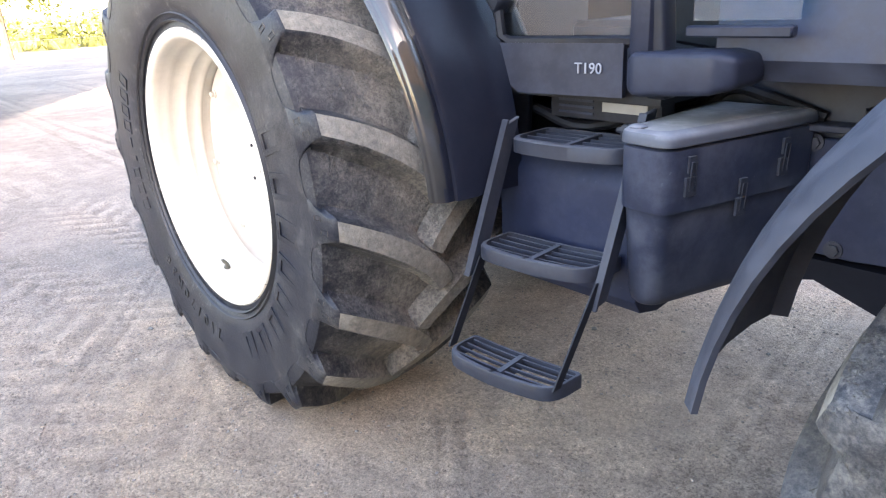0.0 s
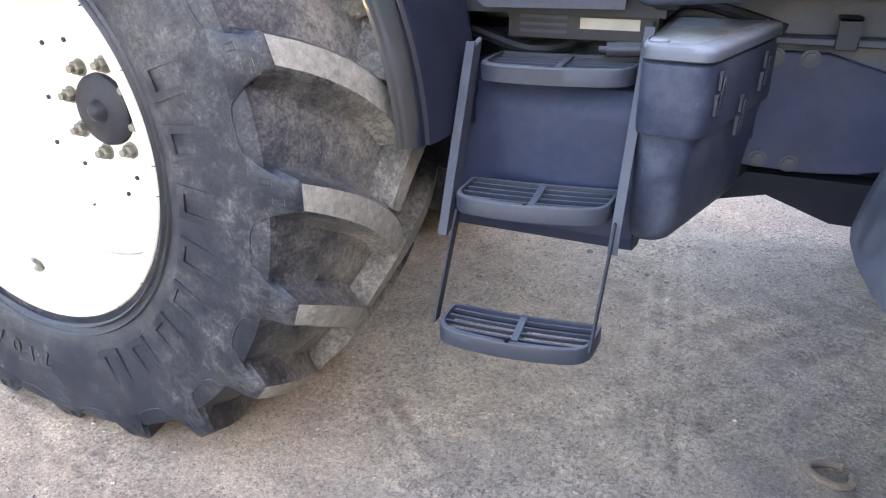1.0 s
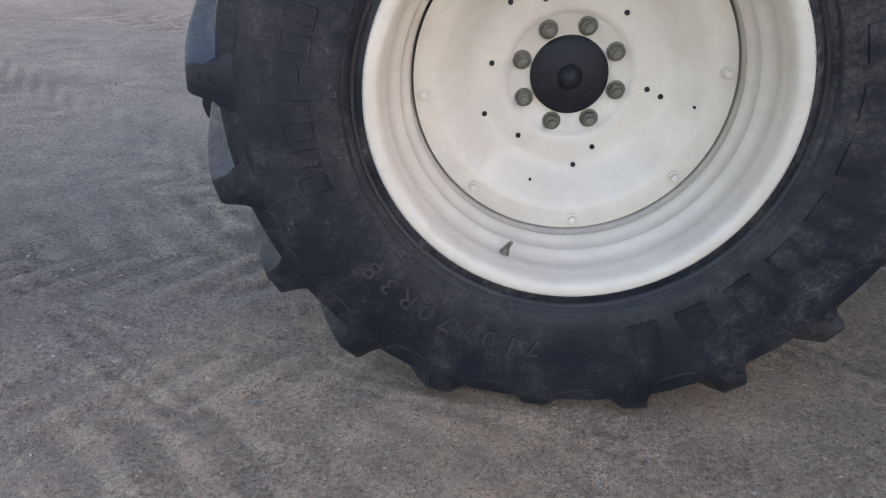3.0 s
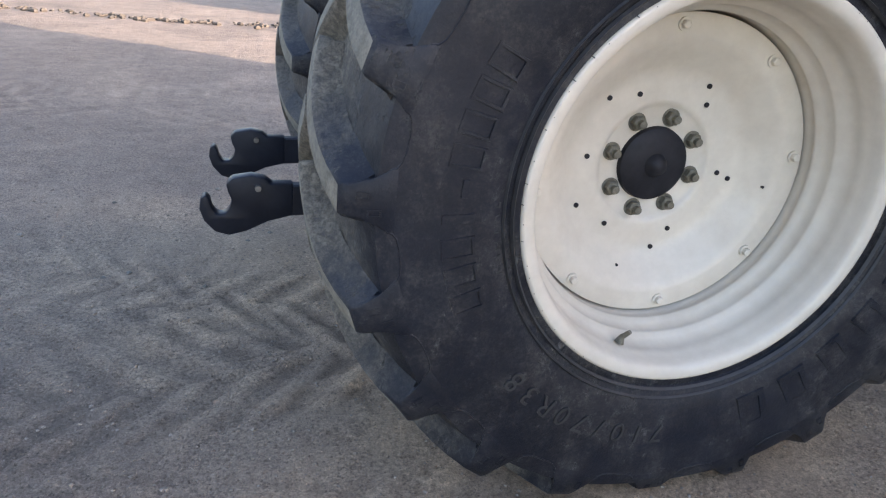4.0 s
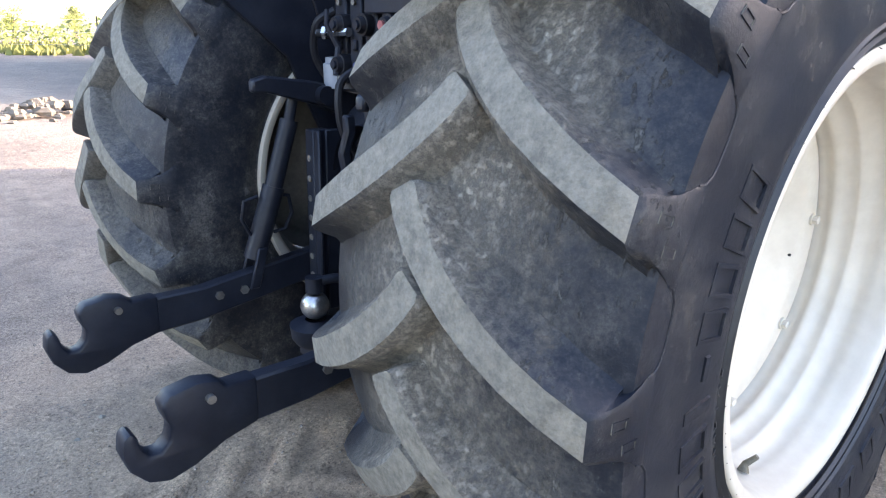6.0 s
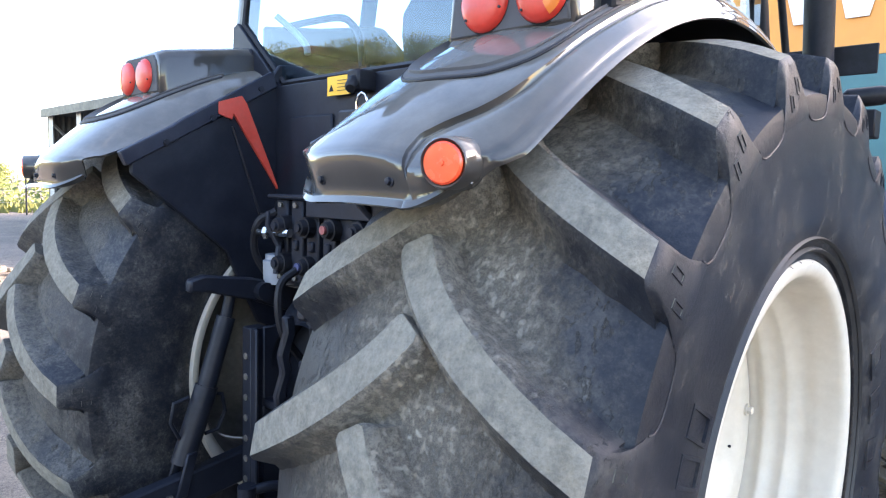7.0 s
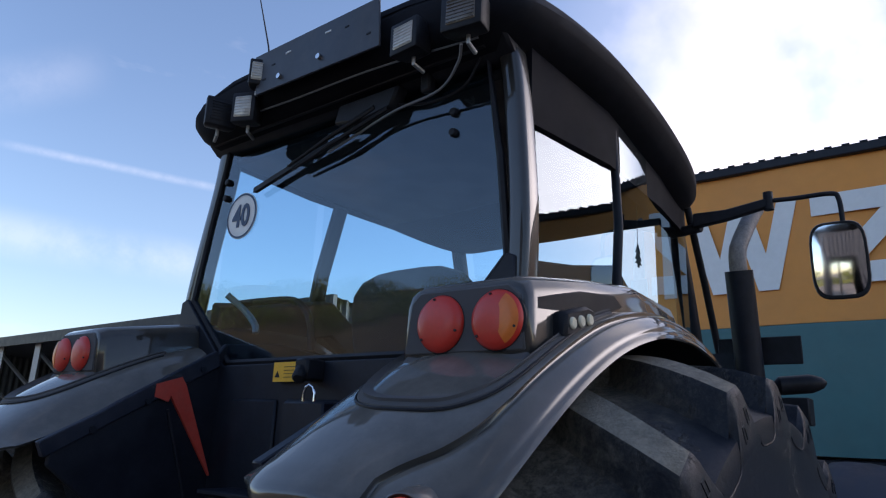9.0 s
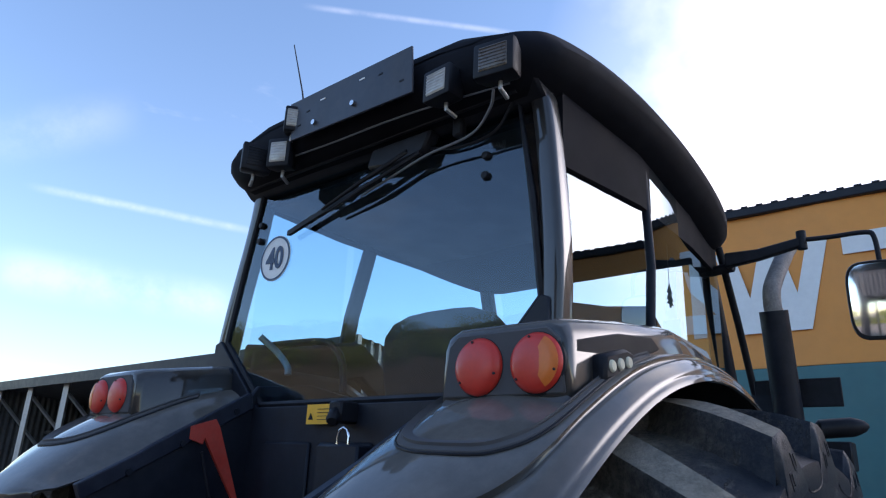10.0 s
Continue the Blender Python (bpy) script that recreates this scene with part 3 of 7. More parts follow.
def build_ground():
    def lines(lo, hi, step):
        a = list(np.arange(lo, hi + step / 2, step))
        g, s = [], step
        while s < 400:
            s *= 1.45
            g.append(s)
        g = np.cumsum(g)
        return [lo - d for d in reversed(g)] + a + [hi + d for d in g]
    xs, ys = lines(-3.8, 3.2, 0.022), lines(-3.2, 3.8, 0.022)
    verts = [(x, y, ground_height(x, y) if max(abs(x), abs(y)) < 14 else 0.0) for y in ys for x in xs]
    n = len(xs)
    faces = [(j * n + i, j * n + i + 1, (j + 1) * n + i + 1, (j + 1) * n + i) for j in range(len(ys) - 1) for i in range(n - 1)]
    me = bpy.data.meshes.new("ground")
    me.from_pydata([tuple(map(float, v)) for v in verts], [], faces)
    me.polygons.foreach_set("use_smooth", [True] * len(faces))
    relief_tone = me.attributes.new("tyre_print", "FLOAT", "POINT")
    relief_tone.data.foreach_set("value", [tyre_print(x, y)[1] if max(abs(x), abs(y)) < 14 else 0.0 for y in ys for x in xs])
    me.materials.append(M_GROUND)
    return tagged(new("ground", me), "compacted pale brown gravel yard with tyre tracks", "ground", kind="structure")


build_ground()


# ---- curtain-sided trailer and the steel tank below it ----
TX = 4.78


def build_trailer():
    t = thing("curtain_trailer", "tall trailer with orange and teal tarpaulin sides", "trailer", at=(TX + 1.2, -4.6, 0))
    y0, y1 = -11.2, 0.86

    def sheet(z0, z1):
        ring0, ring1, n = [], [], 160
        for i in range(n + 1):
            y = lerp(y0, y1, i / n)
            w = 0.012 * math.sin(y * 5.1) + 0.010 * noise.noise((y * 1.7, z0, 0.0))
            w2 = 0.012 * math.sin(y * 5.1 + 0.6) + 0.010 * noise.noise((y * 1.7, z1, 0.0))
            ring0.append((TX + w, y, z0))
            ring1.append((TX + w2, y, z1))
        mid = [((a[0] + c[0]) / 2 - 0.012, a[1], (a[2] + c[2]) / 2) for a, c in zip(ring0, ring1)]
        front = [ring0, mid, ring1]
        s = Shape().loft(front, False, False)
        back = [[(x + 0.03, y, z) for x, y, z in r] for r in reversed(front)]
        return s.loft(back, False, False)
    part("tarpaulin_upper", sheet(2.67, 4.09), M_ORANGE, t, "orange tarpaulin")
    part("tarpaulin_lower", sheet(1.60, 2.666), M_TEAL, t, "teal tarpaulin")
    part("top_rail", Shape().box((TX - 0.05, y0, 4.08), (TX + 0.10, y1, 4.165)), M_DARK, t, bevel=0.01)
    part("roof_sheet", Shape().box((TX + 0.1, y0, 4.12), (TX + 2.5, y1, 4.16)), M_DARK, t)
    part("rear_side", Shape().box((TX + 2.45, y0, 1.5), (TX + 2.5, y1, 4.12)), M_TEAL, t)
    part("front_wall", Shape().box((TX + 0.05, y1 - 0.05, 1.5), (TX + 2.45, y1, 4.12)), M_DARK, t)
    part("tail_wall", Shape().box((TX + 0.05, y0, 1.5), (TX + 2.45, y0 + 0.05, 4.12)), M_DARK, t)
    part("bed", Shape().box((TX + 0.04, y0, 1.42), (TX + 2.46, y1, 1.58)), M_DARK, t, bevel=0.01)
    for i in range(90):
        y = lerp(y0 + 0.1, y1 - 0.1, i / 89)
        part("rail_clip", Shape().box((TX - 0.055, y - 0.03, 4.16), (TX + 0.02, y + 0.03, 4.174)), M_DARK, t)
    for k, x in enumerate((0.45, 2.05)):
        for y in (-9.6, -8.3, 0.9):
            part("support_leg", Shape().box((TX + x - 0.1, y - 0.1, 0), (TX + x + 0.1, y + 0.1, 1.43)), M_DARK, t, bevel=0.01)
    zb, zt = 2.97, 3.75

    def stroke(ya, za, yb, zb_, w, lift=0.0):
        x = TX - 0.032 - lift
        return Shape().loft([[(x, ya - w, za), (x, ya + w, za), (x, yb + w, zb_), (x, yb - w, zb_)], [(x + 0.012, ya - w, za), (x + 0.012, ya + w, za), (x + 0.012, yb + w, zb_), (x + 0.012, yb - w, zb_)]])
    for k, (ya, yb) in enumerate(((0.46, 0.255), (0.06, 0.255), (0.06, -0.135), (-0.335, -0.135))):
        part("print_stroke", stroke(ya, zt, yb, zb, 0.082, 0.003 * (k % 2)), M_SIGNWHITE, t, "slanted white printed bar")
    for ya, za, yb, zb_ in ((-0.95, zt - 0.08, -0.95, zt + 0.0),):
        part("print_stroke", Shape().box((TX - 0.034, -1.35, zt - 0.17), (TX - 0.02, -0.52, zt + 0.01)), M_SIGNWHITE, t, "white printed bar")
        part("print_stroke", Shape().box((TX - 0.034, -1.35, zb), (TX - 0.02, -0.52, zb + 0.17)), M_SIGNWHITE, t, "white printed bar")
        part("print_stroke", stroke(-1.18, zt - 0.14, -0.70, zb + 0.14, 0.12), M_SIGNWHITE, t, "slanted white printed bar")
    part("print_stroke", stroke(0.73, zt, 0.73, zb, 0.06), M_SIGNWHITE, t, "white printed bar")


def build_tank():
    t = thing("steel_tank", "long blue-grey cylindrical steel tank lying on the ground", "tank", at=(TX - 0.1, -4.0, 0))
    y0, y1, r, x = -9.5, 0.7, 0.80, TX + 0.55
    prof = [(0.0, y0 - 0.12), (r * 0.6, y0 - 0.1), (r, y0), (r, y1), (r * 0.6, y1 + 0.1), (0.0, y1 + 0.12)]
    part("shell", Shape().lathe(prof, (x, 0, r + 0.02), "y", 72), M_FUEL, t, sharp=30)
    for y in (-7.6, -5.6, -3.6, -1.66, 0.3):
        part("weld_seam", Shape().lathe([(r - 0.002, y - 0.012), (r + 0.006, y - 0.005), (r + 0.006, y + 0.005), (r - 0.002, y + 0.012)], (x, 0, r + 0.02), "y", 72), M_ZINC, t)
    for y in (-7, -3.2, -0.2):
        part("saddle", Shape().box((x - 0.6, y - 0.08, 0), (x + 0.6, y + 0.08, 0.22)), M_DARK, t, bevel=0.01)


build_trailer()
build_tank()


# ---- open shed, fence, hedge in the distance ----
def build_shed():
    t = thing("open_shed", "open steel machine shed with corrugated sheet walls", "shed", at=(10, 18, 0))
    o, ux = Vector((7.6, 26.8, 0)), Vector((0, -1, 0))
    uy = Vector((1, 0, 0))
    L_, D_, zf, zb = 19.0, 6.0, 4.05, 3.3

    def P(a, b, z):
        return tuple(o + ux * a + uy * b + Vector((0, 0, z)))
    n = 150
    top, bot = [], []
    for i in range(n + 1):
        a = L_ * i / n
        w = 0.02 * (1 if i % 2 else -1)
        top.append(P(a, -0.6, zf + w)), bot.append(P(a, D_, zb + w))
    part("roof", Shape().loft([top, bot], False, False).loft([[(x, y, z - 0.05) for x, y, z in bot], [(x, y, z - 0.05) for x, y, z in top]], False, False), M_SHED, t, "corrugated sheet roof", smooth=False)
    part("eaves_beam", Shape().loft([[P(0, -0.65, zf - 0.28), P(0, -0.55, zf - 0.28), P(0, -0.55, zf + 0.02), P(0, -0.65, zf + 0.02)], [P(L_, -0.65, zf - 0.28), P(L_, -0.55, zf - 0.28), P(L_, -0.55, zf + 0.02), P(L_, -0.65, zf + 0.02)]]), M_DARK, t)
    wall = [[P(L_ * i / 300, D_ - 0.1 + 0.03 * (1 if (i // 2) % 2 else -1), z) for i in range(301)] for z in (0.0, zb - 0.05)]
    part("back_wall", Shape().loft(wall, False, False), M_SHED, t, "corrugated sheet wall", smooth=False)
    side = [[P(0.03 * (1 if (i // 2) % 2 else -1), D_ * i / 120 - 0.4 * (1 - i / 120), k * (lerp(zf, zb, i / 120) - 0.02)) for i in range(121)] for k in (0.0, 1.0)]
    part("side_wall", Shape().loft(side, False, False), M_SHED, t, "corrugated sheet wall", smooth=False)
    part("side_wall", Shape().loft([[(x, y - L_ + 0.04, z) for x, y, z in r] for r in side], False, False), M_SHED, t, "corrugated sheet wall", smooth=False)
    half_wall = [[P(L_ * i / 300, 1.6 + 0.03 * (1 if (i // 2) % 2 else -1), z) for i in range(301)] for z in (0.0, 2.5)]
    part("sheet_partition", Shape().loft(half_wall, False, False), M_SHEET, t, "pale corrugated sheets half way up", smooth=False)
    part("rail", Shape().tube([P(0, 1.5, 2.52), P(L_, 1.5, 2.52)], 0.06, 4), M_ZINC, t, smooth=False)
    for a in (0.1, 2.9, 5.7, 8.5, 11.3, 14.1, 16.9):
        part("post", Shape().tube([P(a, -0.3, 0), P(a, -0.3, zf)], 0.11, 4), M_ZINC, t, smooth=False)
        part("brace", Shape().tube([P(a, -0.3, 3.6), P(a + 1.3, 1.4, 1.4)], 0.06, 4), M_ZINC, t, smooth=False)


def leaf_cloud(shape, centre, size, count, leaf, rng):
    for _ in range(count):
        d = Vector((rng.gauss(0, 1), rng.gauss(0, 1), rng.gauss(0, 1))).normalized() * (rng.random() ** 0.4)
        c = Vector(centre) + Vector((d.x * size[0], d.y * size[1], d.z * size[2]))
        c *= 1.0
        a = Vector((rng.gauss(0, 1), rng.gauss(0, 1), rng.gauss(0, 1))).normalized()
        b = a.orthogonal().normalized()
        s = leaf * rng.uniform(0.6, 1.4)
        shape.add([c - a * s, c + b * s * 0.5, c + a * s, c - b * s * 0.5], [(0, 1, 2, 3)])


def build_tree(x, y, h, rng):
    t = thing("tree", "bushy tree with yellow-green leaves at the yard's edge", "tree", group="trees round the yard", at=(x, y, 0))
    trunk, crown = Shape(), Shape()
    trunk.tube([(x, y, -0.1), (x + 0.1, y, h * 0.3), (x + 0.15, y + 0.1, h * 0.7)], [h * 0.04, h * 0.03, h * 0.01], 7)
    for _ in range(5):
        a, z = rng.uniform(0, 6.28), rng.uniform(0.25, 0.55) * h
        e = (x + math.cos(a) * h * 0.3, y + math.sin(a) * h * 0.3, z + h * 0.25)
        trunk.tube([(x + 0.1, y, z), e], [h * 0.015, h * 0.006], 5)
    for _ in range(9):
        a, q = rng.uniform(0, 6.28), rng.uniform(0.0, 0.38)
        c = (x + math.cos(a) * h * q, y + math.sin(a) * h * q, rng.uniform(0.28, 0.86) * h)
        w = rng.uniform(0.13, 0.24) * h
        leaf_cloud(crown, c, (w, w, w * 0.75), 230, h * 0.022, rng)
    part("trunk", trunk, M_BARK, t)
    part("crown", crown, M_LEAF, t, smooth=False)


def build_hillside():
    """A wooded slope with brown fields, far beyond the yard on the side that only the panes mirror."""
    rows = []
    for d, z in ((58, -0.2), (66, 4.0), (76, 9.4), (84, 14.0)):
        row = []
        for i in range(60):
            a = radians(lerp(-66, -14, i / 59))
            fall = min(1.0, i / 8, (59 - i) / 14)
            h = z * fall * lerp(1.65, 0.95, i / 59) * (1 + 0.12 * noise.noise((i * 0.13, d * 0.05, 2.0))) - 0.2
            row.append((math.sin(a) * d, math.cos(a) * d, h))
        rows.append(row)
    hill = part("hillside", Shape().loft(rows, False, False), M_FIELD, None)
    tagged(hill, "far brown field sloping up beyond the yard", "hillside", kind="structure")
    woods, rng = Shape(), random.Random(21)
    for i in range(120):
        s_ = i / 119
        a, d = radians(lerp(-65, -17, s_)), rng.uniform(76, 84)
        h = 13.6 * min(1.0, s_ * 7, (1 - s_) * 4) * lerp(1.6, 1.0, s_)
        leaf_cloud(woods, (math.sin(a) * d, math.cos(a) * d, h * (d - 58) / 26 + 0.8), (2.6, 2.6, rng.uniform(1.0, 1.8)), 260, 0.17, rng)
    tagged(part("far_woods", woods, M_LEAF, None, smooth=False), "dark green woods along the far hilltop", "woods", kind="stuff")


def build_barn():
    """A dark drive-through barn behind the walk, seen only in the wing mirror."""
    t = thing("barn", "dark sheet-clad barn with an open drive-through doorway", "barn", at=(-12, -2.3, 0))

    def sheeting(x, y0, y1, z0, z1):
        n = max(4, int((y1 - y0) / 0.06))
        front = [[(x + (0.03 if (i // 2) % 2 else 0.0), lerp(y0, y1, i / n), z) for i in range(n + 1)] for z in (z0, z1)]
        return Shape().loft(front, False, False).loft([[(x_ - 0.05, y, z) for x_, y, z in r] for r in reversed(front)], False, False)
    for x in (-9.5, -14.5):
        part("end_wall", sheeting(x, -4.6, -2.75, 0.0, 5.2), M_DARK, t, "dark corrugated sheet wall", smooth=False)
        part("end_wall", sheeting(x, -0.95, -0.5, 0.0, 5.2), M_DARK, t, "dark corrugated sheet wall", smooth=False)
        part("lintel_wall", sheeting(x, -2.75, -0.95, 3.35, 5.2), M_DARK, t, "dark corrugated sheet wall", smooth=False)
        part("door_frame", Shape().box((x + 0.04, -2.83, 0.0), (x + 0.12, -2.71, 3.43)).box((x + 0.04, -0.99, 0.0), (x + 0.12, -0.87, 3.43)).box((x + 0.04, -2.71, 3.32), (x + 0.12, -0.99, 3.43)), M_DARK, t, bevel=0.01)
    part("post", Shape().box((-14.4, -1.75, 0.0), (-14.2, -1.58, 3.4)), M_ZINC, t, bevel=0.01)
    for y in (-4.6, -0.55):
        part("side_wall", Shape().box((-14.5, y, 0.0), (-9.55, y + 0.05, 5.2)), M_DARK, t)
    part("roof", Shape().loft([[(-14.9, y, z), (-9.1, y, z)] for y, z in ((-4.9, 5.15), (-2.55, 5.8), (-0.2, 5.15))], False, False).loft([[(-9.1, y, z + 0.06), (-14.9, y, z + 0.06)] for y, z in ((-4.9, 5.15), (-2.55, 5.8), (-0.2, 5.15))], False, False), M_SHED, t, "dark corrugated roof", smooth=False)


def build_distance():
    rng = random.Random(5)
    spots = [(-24, 9), (-27, 3), (-25, 16), (-30, 24), (-22, 27), (-14, 33), (-6, 38), (1, 42), (6, 47), (9, 56), (14, 60), (-12, 44), (-2, 52), (-30, -4), (-26, -10), (20, 62)]
    for x, y in spots:
        build_tree(x, y, rng.uniform(2.2, 3.4) if y > 25 else rng.uniform(3.2, 4.6), rng)
    hedge = Shape()
    for i in range(110):
        s = i / 109
        a = radians(lerp(-130, 35, s))
        d = 46 + 8 * math.sin(i * 0.7)
        x, y = math.sin(a) * d, math.cos(a) * d
        leaf_cloud(hedge, (x, y, 0.7), (1.9, 1.9, rng.uniform(0.6, 1.2)), 150, 0.16, rng)
    ob = part("hedge", hedge, M_LEAF, None, smooth=False)
    tagged(ob, "low scrubby hedge in yellow-green leaf beyond the yard", "hedge", kind="stuff")
    grass = Shape()
    for i in range(9000):
        a, d = radians(rng.uniform(-130, 40)), rng.uniform(33, 46)
        x, y = math.sin(a) * d, math.cos(a) * d
        h = rng.uniform(0.15, 0.45)
        u = Vector((rng.gauss(0, 1), rng.gauss(0, 1), 0)).normalized() * 0.25
        grass.add([(x - u.x, y - u.y, 0), (x + u.x, y + u.y, 0), (x + u.x * 0.3, y + u.y * 0.3, h)], [(0, 1, 2)])
    tagged(part("grass", grass, M_GRASS, None, smooth=False), "dry yellowish grass along the yard's edge", "grass", kind="stuff")
    f = thing("wire_fence", "wire fence with thin dark steel posts", "fence", at=(0, 30, 0))
    prev = None
    for i in range(17):
        a = radians(lerp(-100, 30, i / 16))
        p = (math.sin(a) * 31.5, math.cos(a) * 31.5)
        part("post", Shape().tube([(p[0], p[1], -0.1), (p[0], p[1], 1.7)], 0.035, 6), M_DARK, f)
        if prev:
            for z in (0.5, 1.0, 1.5):
                part("wire", Shape().tube([(*prev, z), (*p, z)], 0.006, 4), M_ZINC, f)
        prev = p


build_shed()
build_hillside()
build_barn()
build_distance()



# ---- tractor: wheels ----
tractor = thing("tractor", "dark grey metallic farm tractor with cream rims and worn lugged tyres", "tractor", at=(1.2, 0, 0))


def settled(shape, floor=-0.012):
    """The part of a tyre that stands on the ground is pressed flat and bulges a little."""
    out = []
    for x, y, z in shape.v:
        if z < floor + 0.10:
            d = floor + 0.10 - z
            z2 = floor + 0.10 - 0.10 * (1 - math.exp(-d / 0.10)) if d < 0.3 else floor
            z = max(z2, floor)
        out.append((x, y, z))
    shape.v = out
    return shape


def tyre_section(half, r_bead, r_top, r_max_w):
    """(radius, offset) round the carcass, from the outer bead over the tread to the inner bead; offset from -half to half."""
    h = half
    side = [(r_bead - 0.01, 0.86 * h), (r_bead + 0.012, 0.90 * h), (r_bead + 0.03, 0.895 * h), (r_bead + 0.05, 0.935 * h), (r_bead + 0.10, 0.985 * h), (r_max_w, h),
            (lerp(r_max_w, r_top, 0.42), 1.0 * h), (lerp(r_max_w, r_top, 0.56), 0.996 * h), (lerp(r_max_w, r_top, 0.645), 0.984 * h), (lerp(r_max_w, r_top, 0.668), 0.952 * h), (lerp(r_max_w, r_top, 0.77), 0.81 * h), (lerp(r_max_w, r_top, 0.86), 0.65 * h), (lerp(r_max_w, r_top, 0.95), 0.42 * h), (r_top, 0.2 * h)]
    return [(r, -o) for r, o in side] + [(r_top + 0.002, 0)] + [(r, o) for r, o in reversed(side)]


def lug_shape(centre, side, phi, half, r_tread, depth, sweep, width):
    """One curved bar from the tread's middle to the shoulder and down the sidewall. side: -1 or 1 along y."""
    cx, cy, cz = centre
    n = 10
    line = []
    for i in range(n):
        v = i / (n - 1)
        line.append((r_tread * radians(phi - sweep * (1 - v)), half * (-0.07 + 0.42 * v + 0.60 * v * v)))

    def point(s_, o, r):
        a = s_ / r_tread
        return (cx + r * math.cos(a), cy + side * o, cz + r * math.sin(a))
    k_size = r_tread / 0.974
    rings = []
    for i, (s_, o) in enumerate(line):
        ds = line[min(i + 1, n - 1)][0] - line[max(i - 1, 0)][0]
        do = line[min(i + 1, n - 1)][1] - line[max(i - 1, 0)][1]
        q = math.hypot(ds, do)
        v = i / (n - 1)
        ns, no = do / q, -ds / q
        if v > 0.7:
            k = (v - 0.7) / 0.3
            ns, no = lerp(ns, 1.0, k), lerp(no, 0.0, k)
        w = width * lerp(0.95, 1.0, v ** 2)
        out_, in_ = lerp(0.020, 0.056, v), lerp(0.016, 0.040, v)
        u = min(1.0, max(o, 0) / half)
        top = r_tread - 0.060 * k_size * u ** 2.4
        lo = top - depth - 0.03 * u ** 3
        ring = []
        for al, r in ((-w / 2 - in_, lo), (-w / 2 - in_ * 0.38, lerp(lo, top, 0.36)), (-w / 2 - 0.004, top - 0.009), (-w / 2 + 0.005, top), (w / 2 - 0.005, top), (w / 2 + 0.004, top - 0.009), (w / 2 + out_ * 0.38, lerp(lo, top, 0.36)), (w / 2 + out_, lo)):
            ring.append(point(s_ + ns * al, min(o + no * al, 0.955 * half), r))
        rings.append(ring)
    # blunt nose at the middle of the tread
    nose = [tuple(Vector(p).lerp(Vector(rings[0][7 - k]), 0.12) - (Vector(rings[1][k]) - Vector(rings[0][k])) * 0.25) for k, p in enumerate(rings[0])]
    rings.insert(0, nose)
    # the shoulder end bends over and runs down flush into the sidewall, growing wider
    s_, o = line[-1]
    top = r_tread - 0.060 * k_size
    for drop, o2, wide, deep_r, deep_o in ((0.006, 0.972, 1.02, 0.088, 0.035), (0.030, 0.988, 1.14, 0.068, 0.055), (0.055, 0.999, 1.40, 0.045, 0.075), (0.078, 1.005, 1.80, 0.026, 0.085), (0.100, 1.006, 2.35, 0.010, 0.08), (0.120, 0.992, 2.7, 0.0, 0.06)):
        r = top - drop * k_size
        w = width * wide
        lean_a, lean = lerp(0.040, 0.015, drop / 0.12), lerp(0.056, 0.015, drop / 0.12)
        ring = []
        for al, e in ((-w / 2 - lean_a, 1.0), (-w / 2 - lean_a * 0.38, 0.62), (-w / 2 - 0.004, 0.10), (-w / 2 + 0.005, 0.0), (w / 2 - 0.005, 0.0), (w / 2 + 0.004, 0.10), (w / 2 + lean * 0.38, 0.62), (w / 2 + lean, 1.0)):
            ring.append(point(s_ + al, (o2 - deep_o * e) * half, r - deep_r * e))
        rings.append(ring)
    lug = Shape().loft(rings)
    # small moulded marks on the shoulder
    if depth > 0.06:
        face = lambda r: half * float(np.interp(r, [0.814, 0.836, 0.859, 0.884, 0.908], [1.006, 1.005, 0.999, 0.988, 0.972]))
        for ds, r0, wd, hd in ((-0.014, 0.870, 0.018, 0.030), (0.030, 0.846, 0.018, 0.030)):
            outer = [(-wd / 2, -hd / 2), (wd / 2, -hd / 2), (wd / 2, hd / 2), (-wd / 2, hd / 2)]
            lug.loft([[point(s_ + ds + x * k, face(r0 + z * k) + d, r0 + z * k) for x, z in outer] for k, d in ((1.0, -0.004), (1.0, 0.0016), (0.72, 0.0016), (0.72, -0.004))], True, False)
    return lug


def radial(face, cx, cz):
    """How far a face looks away from the axle."""
    c = face.calc_center_median()
    d = Vector((c.x - cx, 0, c.z - cz)).normalized()
    return face.normal.dot(d)


def text_shape(ch, size, depth, bold=0.0):
    cu = bpy.data.curves.new("letters", "FONT")
    cu.body, cu.size, cu.extrude, cu.align_x, cu.resolution_u, cu.offset = ch, size, depth, "CENTER", 3, bold
    tmp = bpy.data.objects.new("letters", cu)
    scene.collection.objects.link(tmp)
    me = bpy.data.meshes.new_from_object(tmp)
    s = Shape().add([v.co[:] for v in me.vertices], [list(p.vertices) for p in me.polygons])
    bpy.data.objects.remove(tmp)
    bpy.data.curves.remove(cu)
    bpy.data.meshes.remove(me)
    return s


def wheel_letter(shape, centre, r, phi, y_face, side):
    """Sets a flat letter on the sidewall: running clockwise as seen from outside, tops outwards."""
    cx, cy, cz = centre
    a = radians(phi)
    out = Vector((math.cos(a), 0, math.sin(a)))
    run = Vector((math.sin(a), 0, -math.cos(a))) * (1 if side < 0 else -1)
    return Shape().add([tuple(Vector((cx, y_face, cz)) + run * x + out * (r - 0 + y) + Vector((0, side, 0)) * z) for x, y, z in shape.v], shape.f)


